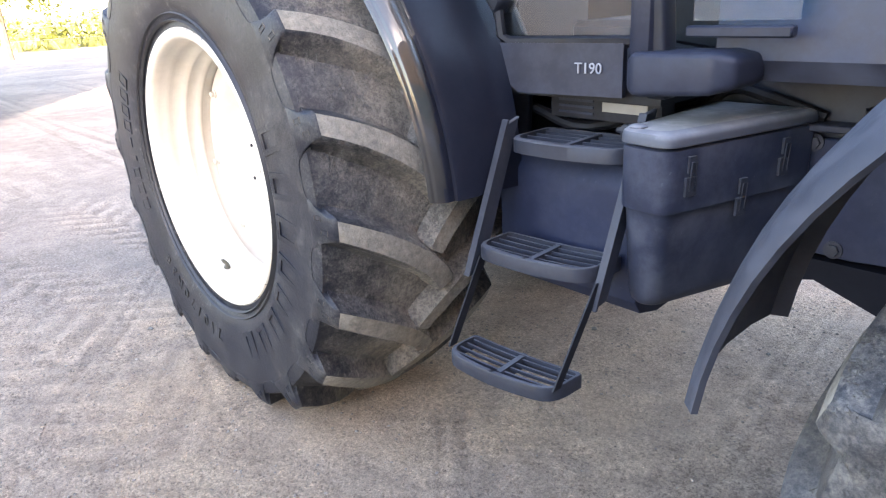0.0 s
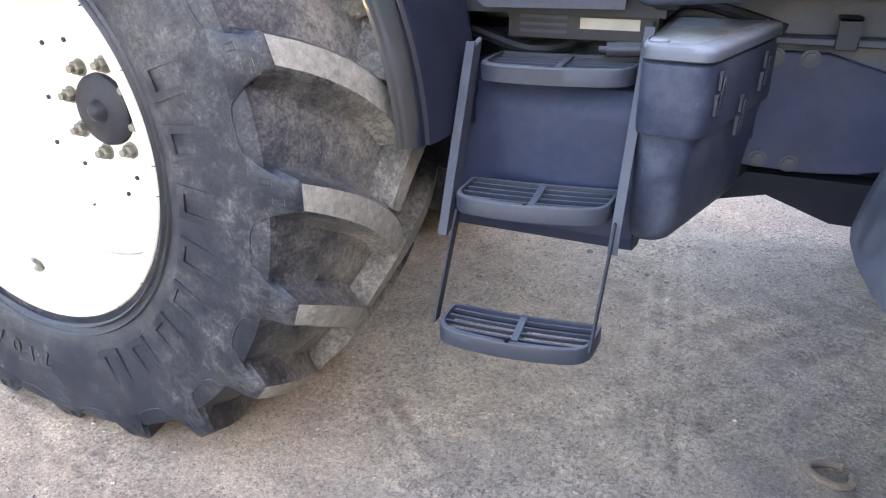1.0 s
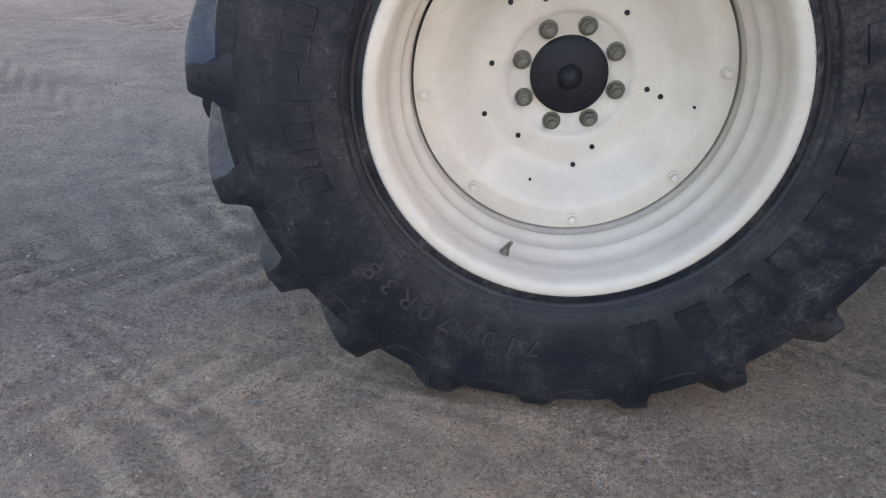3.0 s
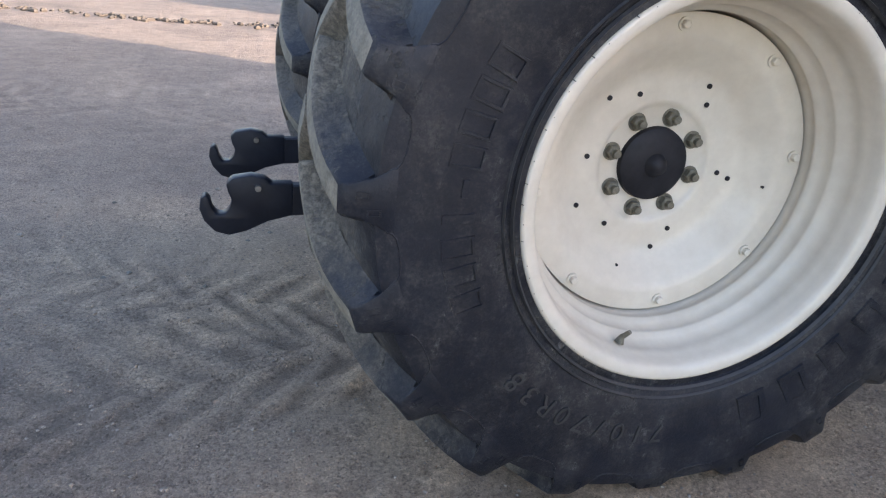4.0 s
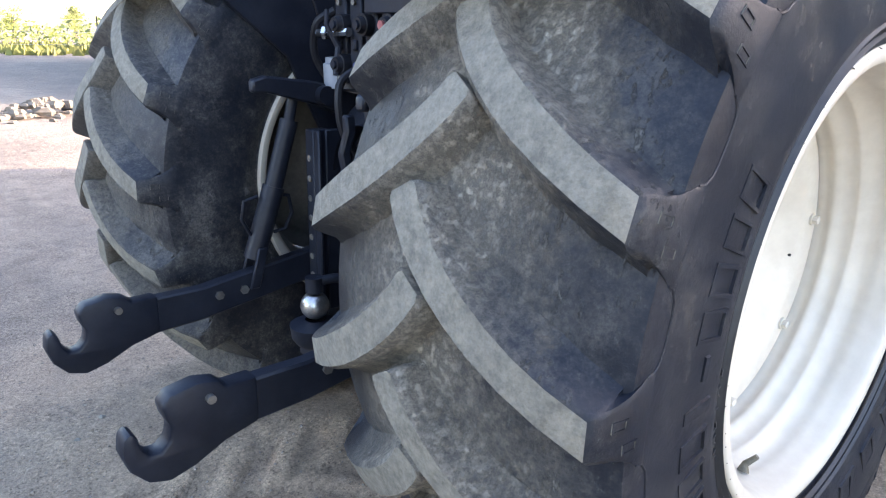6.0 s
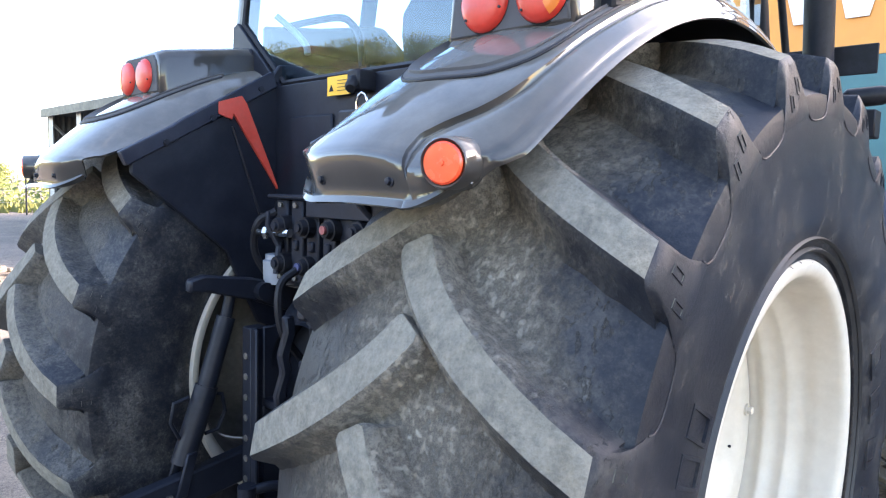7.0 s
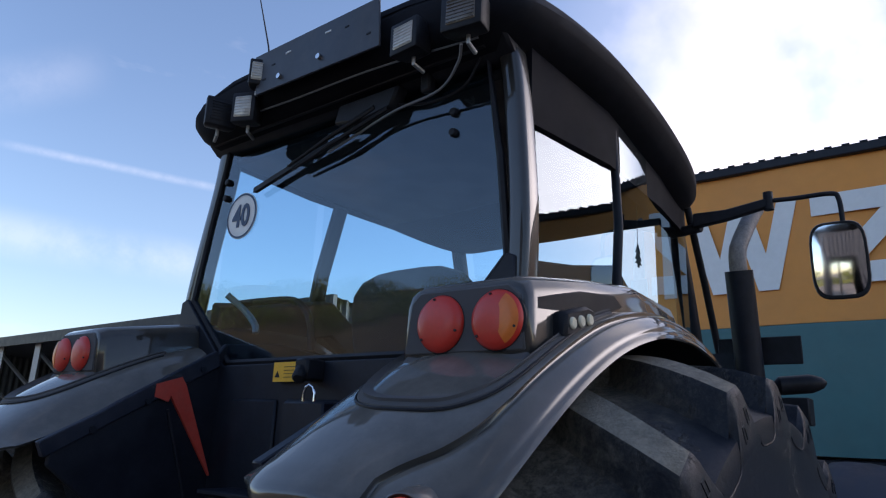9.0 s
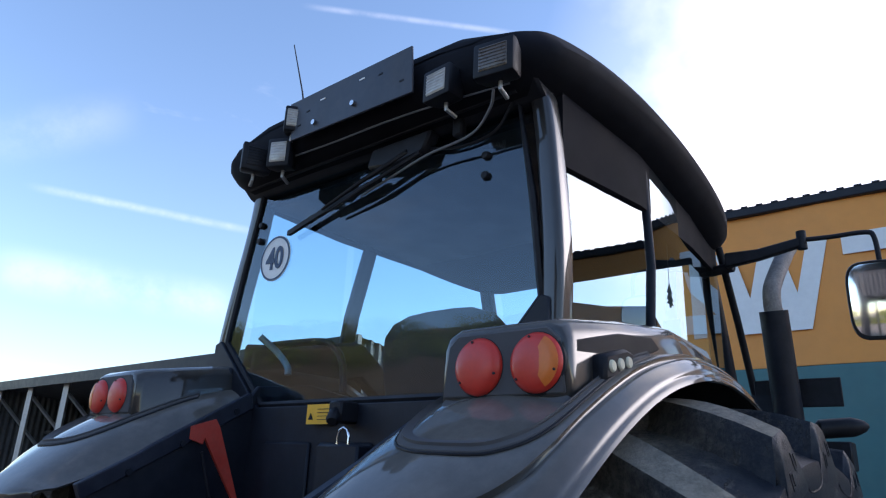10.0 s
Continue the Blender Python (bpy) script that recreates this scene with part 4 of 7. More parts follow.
def rear_wheel(side, start):
    cy = 0.825 * side
    c = (0.0, cy, 0.88)
    half = 0.352
    label = "worn lugged rear tyre dusted with dried mud"
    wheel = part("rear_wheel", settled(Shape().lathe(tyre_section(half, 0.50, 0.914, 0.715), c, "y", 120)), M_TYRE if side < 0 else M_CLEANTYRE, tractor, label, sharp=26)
    for k in range(20):
        for sd, shift in ((side, 0.0), (-side, 8.0)):
            ph = start + 18 * k + shift
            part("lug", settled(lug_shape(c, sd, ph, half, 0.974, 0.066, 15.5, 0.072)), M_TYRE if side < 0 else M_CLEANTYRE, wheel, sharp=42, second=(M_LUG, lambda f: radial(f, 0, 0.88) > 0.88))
    s = side
    o = lambda d: cy + s * d
    c0 = (0.0, 0.0, 0.88)
    # rim
    prof = [(0.474, 0.312), (0.479, 0.3175), (0.490, 0.321), (0.500, 0.3225), (0.506, 0.322), (0.511, 0.315), (0.510, 0.306), (0.516, 0.300), (0.506, 0.285), (0.486, 0.262), (0.480, 0.20), (0.450, 0.16), (0.445, 0.06),
            (0.430, -0.12), (0.450, -0.20), (0.480, -0.25), (0.486, -0.285), (0.522, -0.315), (0.530, -0.330), (0.524, -0.342), (0.502, -0.338), (0.478, -0.295), (0.470, -0.25), (0.438, -0.2), (0.418, -0.11), (0.420, 0.06),
            (0.423, 0.100), (0.427, 0.118), (0.421, 0.126), (0.421, 0.138), (0.430, 0.146), (0.440, 0.172), (0.437, 0.182), (0.439, 0.192), (0.450, 0.200), (0.462, 0.235), (0.459, 0.245), (0.464, 0.262), (0.467, 0.285), (0.470, 0.303)]
    part("rim", Shape().lathe([(r, o(d)) for r, d in prof], c0, "y", 96, closed_profile=True), M_RIM, wheel, "cream painted steel rim", sharp=60, second=None if side < 0 else (M_DIRTYSHADEDRIM, lambda q: math.hypot(q.calc_center_median().x, q.calc_center_median().z - 0.88) < 0.478))
    # disc
    dprof = [(0.412, 0.082), (0.414, 0.094), (0.398, 0.095), (0.364, 0.094), (0.352, 0.092), (0.335, 0.080), (0.300, 0.050), (0.28, 0.032), (0.26, 0.018), (0.235, 0.014), (0.200, 0.013), (0.182, 0.012), (0.172, 0.010), (0.165, 0.004), (0.156, -0.002), (0.02, -0.004)]
    part("wheel_disc", Shape().lathe([(r, o(d)) for r, d in dprof], c0, "y", 96).lathe([(r, o(d - 0.014)) for r, d in reversed(dprof)], c0, "y", 96), M_RIM if side < 0 else M_DIRTYSHADEDRIM, wheel, "cream painted wheel disc", sharp=50)
    if side > 0:
        return wheel
    for i in range(8):
        a = radians(30.9 + 45 * i)
        p = Vector((0.1345 * math.cos(a), 0, 0.88 + 0.1345 * math.sin(a)))
        nut = Shape().lathe([(0.0, o(-0.006)), (0.026, o(-0.006)), (0.026, o(0.000)), (0.0, o(0.0))], p, "y", 20)
        nut.lathe([(0.0205, o(0.0)), (0.0205, o(0.018)), (0.016, o(0.022)), (0.0, o(0.022))], p, "y", 6)
        nut.lathe([(0.011, o(0.02)), (0.011, o(0.036)), (0.0, o(0.038))], p, "y", 12)
        part("wheel_nut", nut, M_NUT, wheel, "greasy steel wheel nut", sharp=30)
        a = radians(45 * i + 7.5)
        p = Vector((0.386 * math.cos(a), 0, 0.88 + 0.386 * math.sin(a)))
        b = Shape().lathe([(0.017, o(0.092)), (0.017, o(0.100)), (0.0, o(0.100))], p, "y", 16).lathe([(0.0115, o(0.100)), (0.0115, o(0.112)), (0.008, o(0.114)), (0.0, o(0.114))], p, "y", 6)
        part("rim_bolt", b, M_RIM, wheel, sharp=30)
    hub = [(0.0, o(0.052)), (0.012, o(0.05)), (0.026, o(0.040)), (0.034, o(0.024)), (0.09, o(0.020)), (0.103, o(0.012)), (0.108, o(-0.014))]
    part("hub_cap", Shape().lathe(hub, c0, "y", 48), M_BLACK, wheel, "black hub cap with a central stud", sharp=35)
    for rr, aa in ((0.212, -6), (0.212, 54), (0.212, 114), (0.212, 174), (0.212, -125), (0.212, -65.5), (0.252, -8.8), (0.252, 62), (0.252, 134), (0.250, -152), (0.252, -80.5), (0.33, -8), (0.30, 255)):
        a = radians(aa)
        z_at = np.interp(rr, [0.182, 0.26, 0.30, 0.335, 0.352], [0.012, 0.018, 0.050, 0.080, 0.092])
        p = Vector((rr * math.cos(a), 0, 0.88 + rr * math.sin(a)))
        part("bolt_hole", Shape().lathe([(0.0072 if rr < 0.28 else 0.004, o(z_at - 0.004)), (0.0072 if rr < 0.28 else 0.004, o(z_at + 0.0035)), (0.0, o(z_at + 0.003))], p, "y", 12), M_BLACK, wheel)
    # dark marks where the flange meets the bead
    rng = random.Random(3)
    marks = Shape()
    for k in range(64):
        a = radians(k * 5.625 + rng.uniform(-2, 2))
        r0, r1 = rng.uniform(0.502, 0.507), 0.5165
        out, run = Vector((math.cos(a), 0, math.sin(a))), Vector((-math.sin(a), 0, math.cos(a))) * rng.uniform(0.0007, 0.0014)
        q0, q1 = Vector((0, o(0.3228), 0.88)) + out * r0, Vector((0, o(rng.uniform(0.300, 0.306)), 0.88)) + out * r1
        lift = out * 0.0012
        marks.loft([[q0 - run, q0 + run, q0 + run + lift, q0 - run + lift], [q1 - run, q1 + run, q1 + run + lift, q1 - run + lift]])
    tagged(part("rim_scuffing", marks, M_BLACK, wheel, "thin dark scuffing round the rim flange"), "thin dark scuffing round the rim flange", kind="stuff")
    # valve and its patch
    a = math.atan2(0.469 - 0.88, -0.131)
    d = Vector((math.cos(a), 0, math.sin(a)))
    base = Vector((0, o(0.235), 0.88)) + d * 0.456
    part("valve_stem", Shape().tube([base, base - d * 0.018, base - d * 0.045 + Vector((0, s * 0.02, 0))], [0.014, 0.008, 0.006], 10), M_NUT, wheel, "dull brass tyre valve")
    # moulded lines round the troughs at the shoulder
    sec = [p for p in tyre_section(half, 0.50, 0.914, 0.715) if p[1] < 0]
    for k in range(20):
        mid = start + 18 * k + 9
        pts = []
        for da, r in ((-4.4, 0.822), (-4.0, 0.808), (-3.0, 0.799), (-1.5, 0.795), (1.5, 0.795), (3.0, 0.799), (4.0, 0.808), (4.4, 0.822)):
            q = radians(mid + da)
            oo = -float(np.interp(r, [p[0] for p in sec], [p[1] for p in sec]))
            pts.append((r * math.cos(q), o(oo), 0.88 + r * math.sin(q)))
        part("moulded_line", settled(Shape().tube(pts, 0.0022, 6)), M_TYRE, wheel)
    # moulded lettering
    face = o(half + 0.0005)
    glyphs = {ch: text_shape(ch, 0.080, 0.004) for ch in set("710/70R38")}
    for i, ch in enumerate("710/70R38"):
        part("size_mark", wheel_letter(glyphs[ch], c, 0.634, 266.5 - i * 5.4, face - s * 0.003, s), M_LETTER, wheel, sharp=30)
    glyphs = {ch: text_shape(ch, 0.032, 0.003) for ch in set("RADIAL")}
    for i, ch in enumerate("RADIAL"):
        part("type_mark", wheel_letter(glyphs[ch], c, 0.568, 196 - i * 3.2, face - s * 0.016, s), M_LETTER, wheel, sharp=30)
    for i in range(9):
        w, z0, z1, t = (0.022, 0.024, 0.038, 0.0) if i == 4 else ((0.012 if i == 3 else 0.026), 0.0, 0.078, 0.0085)
        zm = (z0 + z1) / 2
        outer = [(-w, z0), (w, z0), (w, z1), (-w, z1)]
        if t and w > 0.02:
            inner = [(-w + t, z0 + t), (w - t, z0 + t), (w - t, z1 - t), (-w + t, z1 - t)]
            bar = Shape().loft([[(x, y, -0.004) for x, y in outer], [(x * 0.94, zm + (y - zm) * 0.97, 0.0036) for x, y in outer], [(x * 1.06, zm + (y - zm) * 1.03, 0.0036) for x, y in inner], [(x, y, -0.004) for x, y in inner]], True, False)
        else:
            bar = Shape().loft([[(x, y, -0.004) for x, y in outer], [(x * 0.86, zm + (y - zm) * 0.95, 0.0036) for x, y in outer]])
        part("tread_name_bar", wheel_letter(bar, c, 0.626, 200 - i * 5.9, face - s * 0.003, s), M_TYRE, wheel, sharp=30)
    for i in range(8):
        w = 0.042
        outer = [(-w, 0), (w, 0), (w, 0.12), (-w, 0.12)]
        inner = [(-w + 0.02, 0.02), (w - 0.02, 0.02), (w - 0.02, 0.10), (-w + 0.02, 0.10)]
        frame_bar = Shape().loft([[(x, y, -0.004) for x, y in outer], [(x * 0.97, 0.06 + (y - 0.06) * 0.97, 0.0036) for x, y in outer], [(x * 1.03, 0.06 + (y - 0.06) * 1.03, 0.0036) for x, y in inner], [(x, y, -0.004) for x, y in inner]], True, False)
        part("maker_bar", wheel_letter(frame_bar, c, 0.600, 378 - i * 12.2, face - s * 0.004, s), M_TYRE, wheel, sharp=30)
    part("bead_ring", Shape().lathe([(0.528, o(0.326)), (0.533, o(0.334)), (0.538, o(0.326))], c0, "y", 96), M_LETTER, wheel)
    part("bead_ring", Shape().lathe([(0.552, o(0.332)), (0.556, o(0.339)), (0.560, o(0.333))], c0, "y", 96), M_LETTER, wheel)
    return wheel


rear_wheel(-1, 161.0)
rear_wheel(1, 170.0)


def front_wheel(side):
    cx, cz, half, r = 2.78, 0.665, 0.27, 0.70
    cy = 0.93 * side
    c = (cx, cy, cz)
    wheel = part("front_wheel", settled(Shape().lathe(tyre_section(half, 0.37, r - 0.042, 0.53), c, "y", 96)), M_FRONTTYRE, tractor, "worn lugged front tyre smeared with dried mud", sharp=60)
    for k in range(18):
        for sd, shift in ((side, 0.0), (-side, 10.0)):
            part("lug", settled(lug_shape(c, sd, 20 * k + shift, half, r, 0.05, 17, 0.058)), M_FRONTTYRE, wheel, sharp=42, second=(M_LUG, lambda f: radial(f, 2.78, cz) > 0.88))
    o = lambda d: cy + side * d
    prof = [(0.36, 0.22), (0.385, 0.235), (0.372, 0.218), (0.345, 0.2), (0.33, 0.12), (0.325, 0.02), (0.20, -0.02), (0.14, 0.02), (0.12, 0.10), (0.0, 0.12)]
    part("rim", Shape().lathe([(q, o(d)) for q, d in prof], (cx, 0, cz), "y", 64), M_RIM, wheel, "cream painted steel rim", sharp=40)


front_wheel(-1)
front_wheel(1)


# ---- tractor: rear fenders ----
def smooth_curve(pts, n):
    """A smooth line through given points (Catmull-Rom), n steps per span."""
    pts = [Vector(p) for p in pts]
    q = [pts[0] * 2 - pts[1]] + pts + [pts[-1] * 2 - pts[-2]]
    out = []
    for i in range(1, len(q) - 2):
        for k in range(n):
            t = k / n
            a, b, c, d = q[i - 1], q[i], q[i + 1], q[i + 2]
            out.append(0.5 * ((2 * b) + (c - a) * t + (2 * a - 5 * b + 4 * c - d) * t * t + (3 * b - a - 3 * c + d) * t ** 3))
    out.append(pts[-1])
    return out


def thick(rows, d):
    """A closed sheet from a grid of points, d thick along its normals."""
    rows = [[Vector(p) for p in r] for r in rows]
    nr, nc = len(rows), len(rows[0])
    inner = []
    for i in range(nr):
        line = []
        for j in range(nc):
            u = rows[min(i + 1, nr - 1)][j] - rows[max(i - 1, 0)][j]
            w = rows[i][min(j + 1, nc - 1)] - rows[i][max(j - 1, 0)]
            line.append(rows[i][j] + u.cross(w).normalized() * d)
        inner.append(line)
    vs = [p for r in rows for p in r] + [p for r in inner for p in r]
    k, fs = nr * nc, []
    for i in range(nr - 1):
        for j in range(nc - 1):
            a = i * nc + j
            fs += [(a, a + 1, a + nc + 1, a + nc), (k + a, k + a + nc, k + a + nc + 1, k + a + 1)]
    for i in range(nr - 1):
        for j in (0, nc - 1):
            a = i * nc + j
            fs.append((a, a + nc, k + a + nc, k + a))
    for j in range(nc - 1):
        for i in (0, nr - 1):
            a = i * nc + j
            fs.append((a, k + a, k + a + 1, a + 1))
    return Shape().add(vs, fs)


FENDER = np.array([  # angle, inner y, inner radius, crown y, crown radius, lip y, lip radius, groove y, groove radius
    (1, 0.60, 1.075, 0.76, 1.060, 0.90, 1.01, 0.840, 1.052),
    (18, 0.60, 1.08, 0.76, 1.065, 0.925, 1.015, 0.860, 1.056),
    (40, 0.58, 1.09, 0.76, 1.078, 0.96, 1.02, 0.895, 1.066),
    (65, 0.56, 1.085, 0.76, 1.086, 0.98, 1.02, 0.920, 1.072),
    (84, 0.53, 1.05, 0.75, 1.082, 0.99, 1.016, 0.938, 1.072),
    (103, 0.48, 1.00, 0.74, 1.076, 1.00, 1.015, 0.950, 1.062),
    (118, 0.47, 0.975, 0.74, 1.080, 1.00, 1.02, 0.953, 1.062),
    (125, 0.47, 0.985, 0.74, 1.086, 0.997, 1.024, 0.952, 1.070),
    (130.5, 0.475, 1.005, 0.74, 1.094, 0.992, 1.028, 0.942, 1.074),
    (134.6, 0.485, 1.030, 0.74, 1.101, 0.985, 1.034, 0.905, 1.080),
    (137.2, 0.495, 1.050, 0.74, 1.108, 0.978, 1.038, 0.850, 1.090),
    (139.0, 0.505, 1.066, 0.735, 1.1135, 0.970, 1.042, 0.826, 1.098),
    (140.9, 0.520, 1.078, 0.725, 1.1172, 0.960, 1.047, 0.824, 1.102),
    (141.7, 0.530, 1.080, 0.72, 1.1162, 0.955, 1.049, 0.826, 1.101),
    (142.3, 0.535, 1.074, 0.72, 1.1080, 0.945, 1.050, 0.828, 1.096),
    (144.0, 0.545, 1.040, 0.72, 1.066, 0.92, 1.046, 0.840, 1.058),
    (144.4, 0.546, 1.038, 0.72, 1.064, 0.915, 1.046, 0.842, 1.056),
    (144.8, 0.540, 1.052, 0.72, 1.082, 0.925, 1.058, 0.845, 1.074),
    (145.4, 0.540, 1.050, 0.72, 1.080, 0.925, 1.056, 0.845, 1.072),
])


def fender_section(a):
    """(y, radius) across the fender at an angle from the front, over the top, to the rear."""
    near = 3.0 * max(0.0, min(1.0, (138.5 - a) / 8, (a - 1) / 6))
    yi, ri, yc, rc, yl, rl, yg, rg = (float(np.mean(np.interp(np.linspace(a - near, a + near, 7), FENDER[:, 0], FENDER[:, k]))) for k in range(1, 9))
    upper = smooth_curve([(yi, ri, 0), (lerp(yi, yc, 0.42), lerp(ri, rc, 0.76), 0), (yc, rc, 0), (lerp(yc, yg, 0.60), lerp(rc, rg, 0.42), 0), (yg - 0.007, rg + 0.001, 0)], 5)
    w = yl - yg
    k = min(1.0, w / 0.06) * max(0.0, min(1.0, (143.6 - a) / 2.0))
    lower = smooth_curve([(yg, rg - 0.002, 0), (yg + 0.002, rg - 0.013 * k, 0), (yg + 0.010, rg - 0.012 * k, 0), (lerp(yg, yl, 0.45), lerp(rg, rl, 0.30), 0), (lerp(yg, yl, 0.80), lerp(rg, rl, 0.66), 0), (lerp(yg, yl, 0.90), lerp(rg, rl, 0.90), 0), (yl, rl - 0.002, 0), (yl + 0.004, rl - 0.010, 0)], 3)
    return [(p.x, p.y) for p in upper + lower]


def fender_point(side, a, y, lift=0.0):
    sec = fender_section(a)
    r = float(np.interp(y, [p[0] for p in sec], [p[1] for p in sec])) + lift
    q = radians(a)
    return Vector((r * math.cos(q), side * y, 0.88 + r * math.sin(q)))


def fender_rows(side):
    rows = []
    for a in list(np.linspace(1, 128, 56)) + list(np.linspace(129, 139.5, 26)) + [140, 140.5, 140.9, 141.15, 141.4, 141.7, 142.0, 142.3, 142.9, 143.5, 144.0, 144.4, 144.6, 144.8, 145.1, 145.4]:
        line = []
        for y, r in fender_section(a):
            # the rear end is rounded in plan
            inner, outer = max(0.0, min(1.0, (0.64 - y) / 0.10)), max(0.0, min(1.0, (y - 0.85) / 0.11))
            g = 1 - 0.48 * inner * inner - 0.58 * outer * outer * (3 - 2 * outer)
            q = radians(a if a < 138 else 138 + (a - 138) * g)
            line.append((r * math.cos(q), side * y, 0.88 + r * math.sin(q)))
        rows.append(line)
    return rows


def rear_fender(side):
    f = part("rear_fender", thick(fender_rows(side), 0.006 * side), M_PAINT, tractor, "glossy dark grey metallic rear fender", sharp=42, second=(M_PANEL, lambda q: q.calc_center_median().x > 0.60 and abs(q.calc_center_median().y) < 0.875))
    s = side
    # inner wall towards the cab and down behind the wheel
    wall = [(0.98, 0.90), (1.00, 1.28), (0.80, 1.62), (0.45, 1.90), (0.0, 1.95), (-0.22, 1.92), (-0.27, 1.85), (-0.41, 1.745), (-0.72, 1.575), (-0.72, 1.54), (-0.42, 1.30), (-0.30, 1.05), (-0.1, 0.98), (0.5, 1.0), (0.72, 0.92)]
    part("inner_wall", Shape().prism(wall, "y", s * 0.455, s * 0.475), M_DARK, f, "black inner fender wall", bevel=0.004)
    # lamp pod
    pod = []
    for x, z0, z1, yi, yo in ((-0.556, 1.802, 1.922, 0.640, 0.900), (-0.552, 1.80, 1.934, 0.632, 0.907), (-0.53, 1.80, 1.945, 0.622, 0.910), (-0.30, 1.86, 1.985, 0.60, 0.908), (-0.05, 1.93, 2.02, 0.59, 0.90), (0.25, 1.96, 2.02, 0.58, 0.88), (0.5, 1.90, 1.93, 0.57, 0.84)):
        r = 0.034
        ring = [(yi - 0.006, z0), (yi, z1 - r), (yi + 0.010, z1 - r * 0.3), (yi + r, z1), (yo - r, z1), (yo - 0.010, z1 - r * 0.3), (yo, z1 - r), (yo + 0.006, z0)]
        pod.append([(x, s * y, z) for y, z in ring])
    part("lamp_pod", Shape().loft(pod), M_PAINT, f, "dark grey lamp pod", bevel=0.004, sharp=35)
    face = [(0.634, 1.806), (0.646, 1.905), (0.668, 1.926), (0.872, 1.926), (0.896, 1.905), (0.906, 1.806)]
    part("lamp_face", Shape().prism([(s * y, z) for y, z in face], "x", -0.561, -0.550), M_POD, f, "dull grey lamp face plate", bevel=0.003)
    part("pod_cheek", Shape().prism([(-0.535, 1.835), (-0.525, 1.905), (-0.36, 1.945), (-0.20, 1.965), (-0.16, 1.945), (-0.30, 1.895)], "y", s * 0.90, s * 0.9115), M_BLACK, f, "black side panel of the lamp pod", bevel=0.002)
    for y, two in ((0.722, False), (0.850, True)):
        c = (0, s * y, 1.862)
        lens = part("tail_lamp", Shape().lathe([(0.0, -0.579), (0.02, -0.5785), (0.04, -0.576), (0.050, -0.571), (0.0545, -0.564), (0.0555, -0.546)], c, "x", 48), M_RED, f, "round red tail lamp lens", sharp=45)
        if two:
            rows = []
            for i in range(19):
                u = lerp(-1, 1, i / 18)
                a = radians((180 if s < 0 else 0) + u * 62)
                edge = 0.016 + 0.012 * u * u
                row = []
                for k in range(7):
                    rr = lerp(edge, 0.0505, k / 6)
                    row.append((float(np.interp(rr, [0.0, 0.02, 0.04, 0.050], [-0.5802, -0.5797, -0.5772, -0.5722])), s * y + rr * math.cos(a), 1.862 + rr * math.sin(a)))
                rows.append(row)
            part("indicator_lens", thick(rows, -0.002), M_AMBER, lens, "amber indicator lens")
        part("lamp_ring", Shape().lathe([(0.0545, -0.562), (0.0578, -0.560), (0.0585, -0.545)], c, "x", 48), M_BLACK, lens)
        for q in (80, 200, 320):
            p = (s * y + 0.046 * math.cos(radians(q)), 1.862 + 0.046 * math.sin(radians(q)))
            part("lens_screw", Shape().tube([(-0.5755, *p), (-0.56, *p)], 0.0026, 8), M_DARK, lens)
    # plinth that spreads from the pod to the fender's top
    foot = [(104, 0.930), (112, 0.934), (118, 0.936), (124, 0.934), (128, 0.915), (130.4, 0.875), (131.4, 0.83), (131.7, 0.76), (131.2, 0.70), (129.6, 0.645), (126, 0.61), (119, 0.592), (110, 0.585)]
    high = [(-0.33, 0.905, 1.905), (-0.40, 0.908, 1.868), (-0.48, 0.910, 1.836), (-0.54, 0.912, 1.808), (-0.556, 0.905, 1.803), (-0.560, 0.88, 1.800), (-0.561, 0.82, 1.799), (-0.561, 0.76, 1.799), (-0.561, 0.70, 1.800), (-0.560, 0.655, 1.802), (-0.545, 0.632, 1.810), (-0.47, 0.618, 1.85), (-0.33, 0.605, 1.91)]
    lo = smooth_curve([(a, y, 0) for a, y in foot], 4)
    hi = smooth_curve([(x, s * y, z) for x, y, z in high], 4)
    mid_y = 0.765
    rows = []
    for inset, lift in ((0.0, -0.03), (0.0, 0.003), (0.0015, 0.005), (0.010, 0.006), (0.012, 0.011)):
        rows.append([fender_point(s, p.x - inset * 60, p.y + (mid_y - p.y) * inset * 5, lift) for p in lo])
    ends = rows[-1]
    for u, sag in ((0.28, 0.014), (0.55, 0.020), (0.80, 0.013), (0.93, 0.004), (1.0, 0.0)):
        rows.append([p.lerp(q, u) - Vector((0, 0, sag)) for p, q in zip(ends, hi)])
    part("lamp_plinth", thick(rows, 0.004 * s), M_POD, f, "dusty grey lamp plinth", sharp=38)
    part("plinth_trim", Shape().tube([fender_point(s, p.x + 0.15, p.y + (p.y - mid_y) * 0.012, 0.001) for p in lo], 0.003, 8), M_BLACK, f, "black rubber trim")
    line = [(a, float(np.interp(a, FENDER[:, 0], FENDER[:, 7]))) for a in np.linspace(3, 144, 90)]
    part("shell_seam", Shape().tube([fender_point(s, a, y + 0.004, -0.0015) for a, y in line], 0.0016, 6), M_BLACK, f, "black seam between the fender shells")
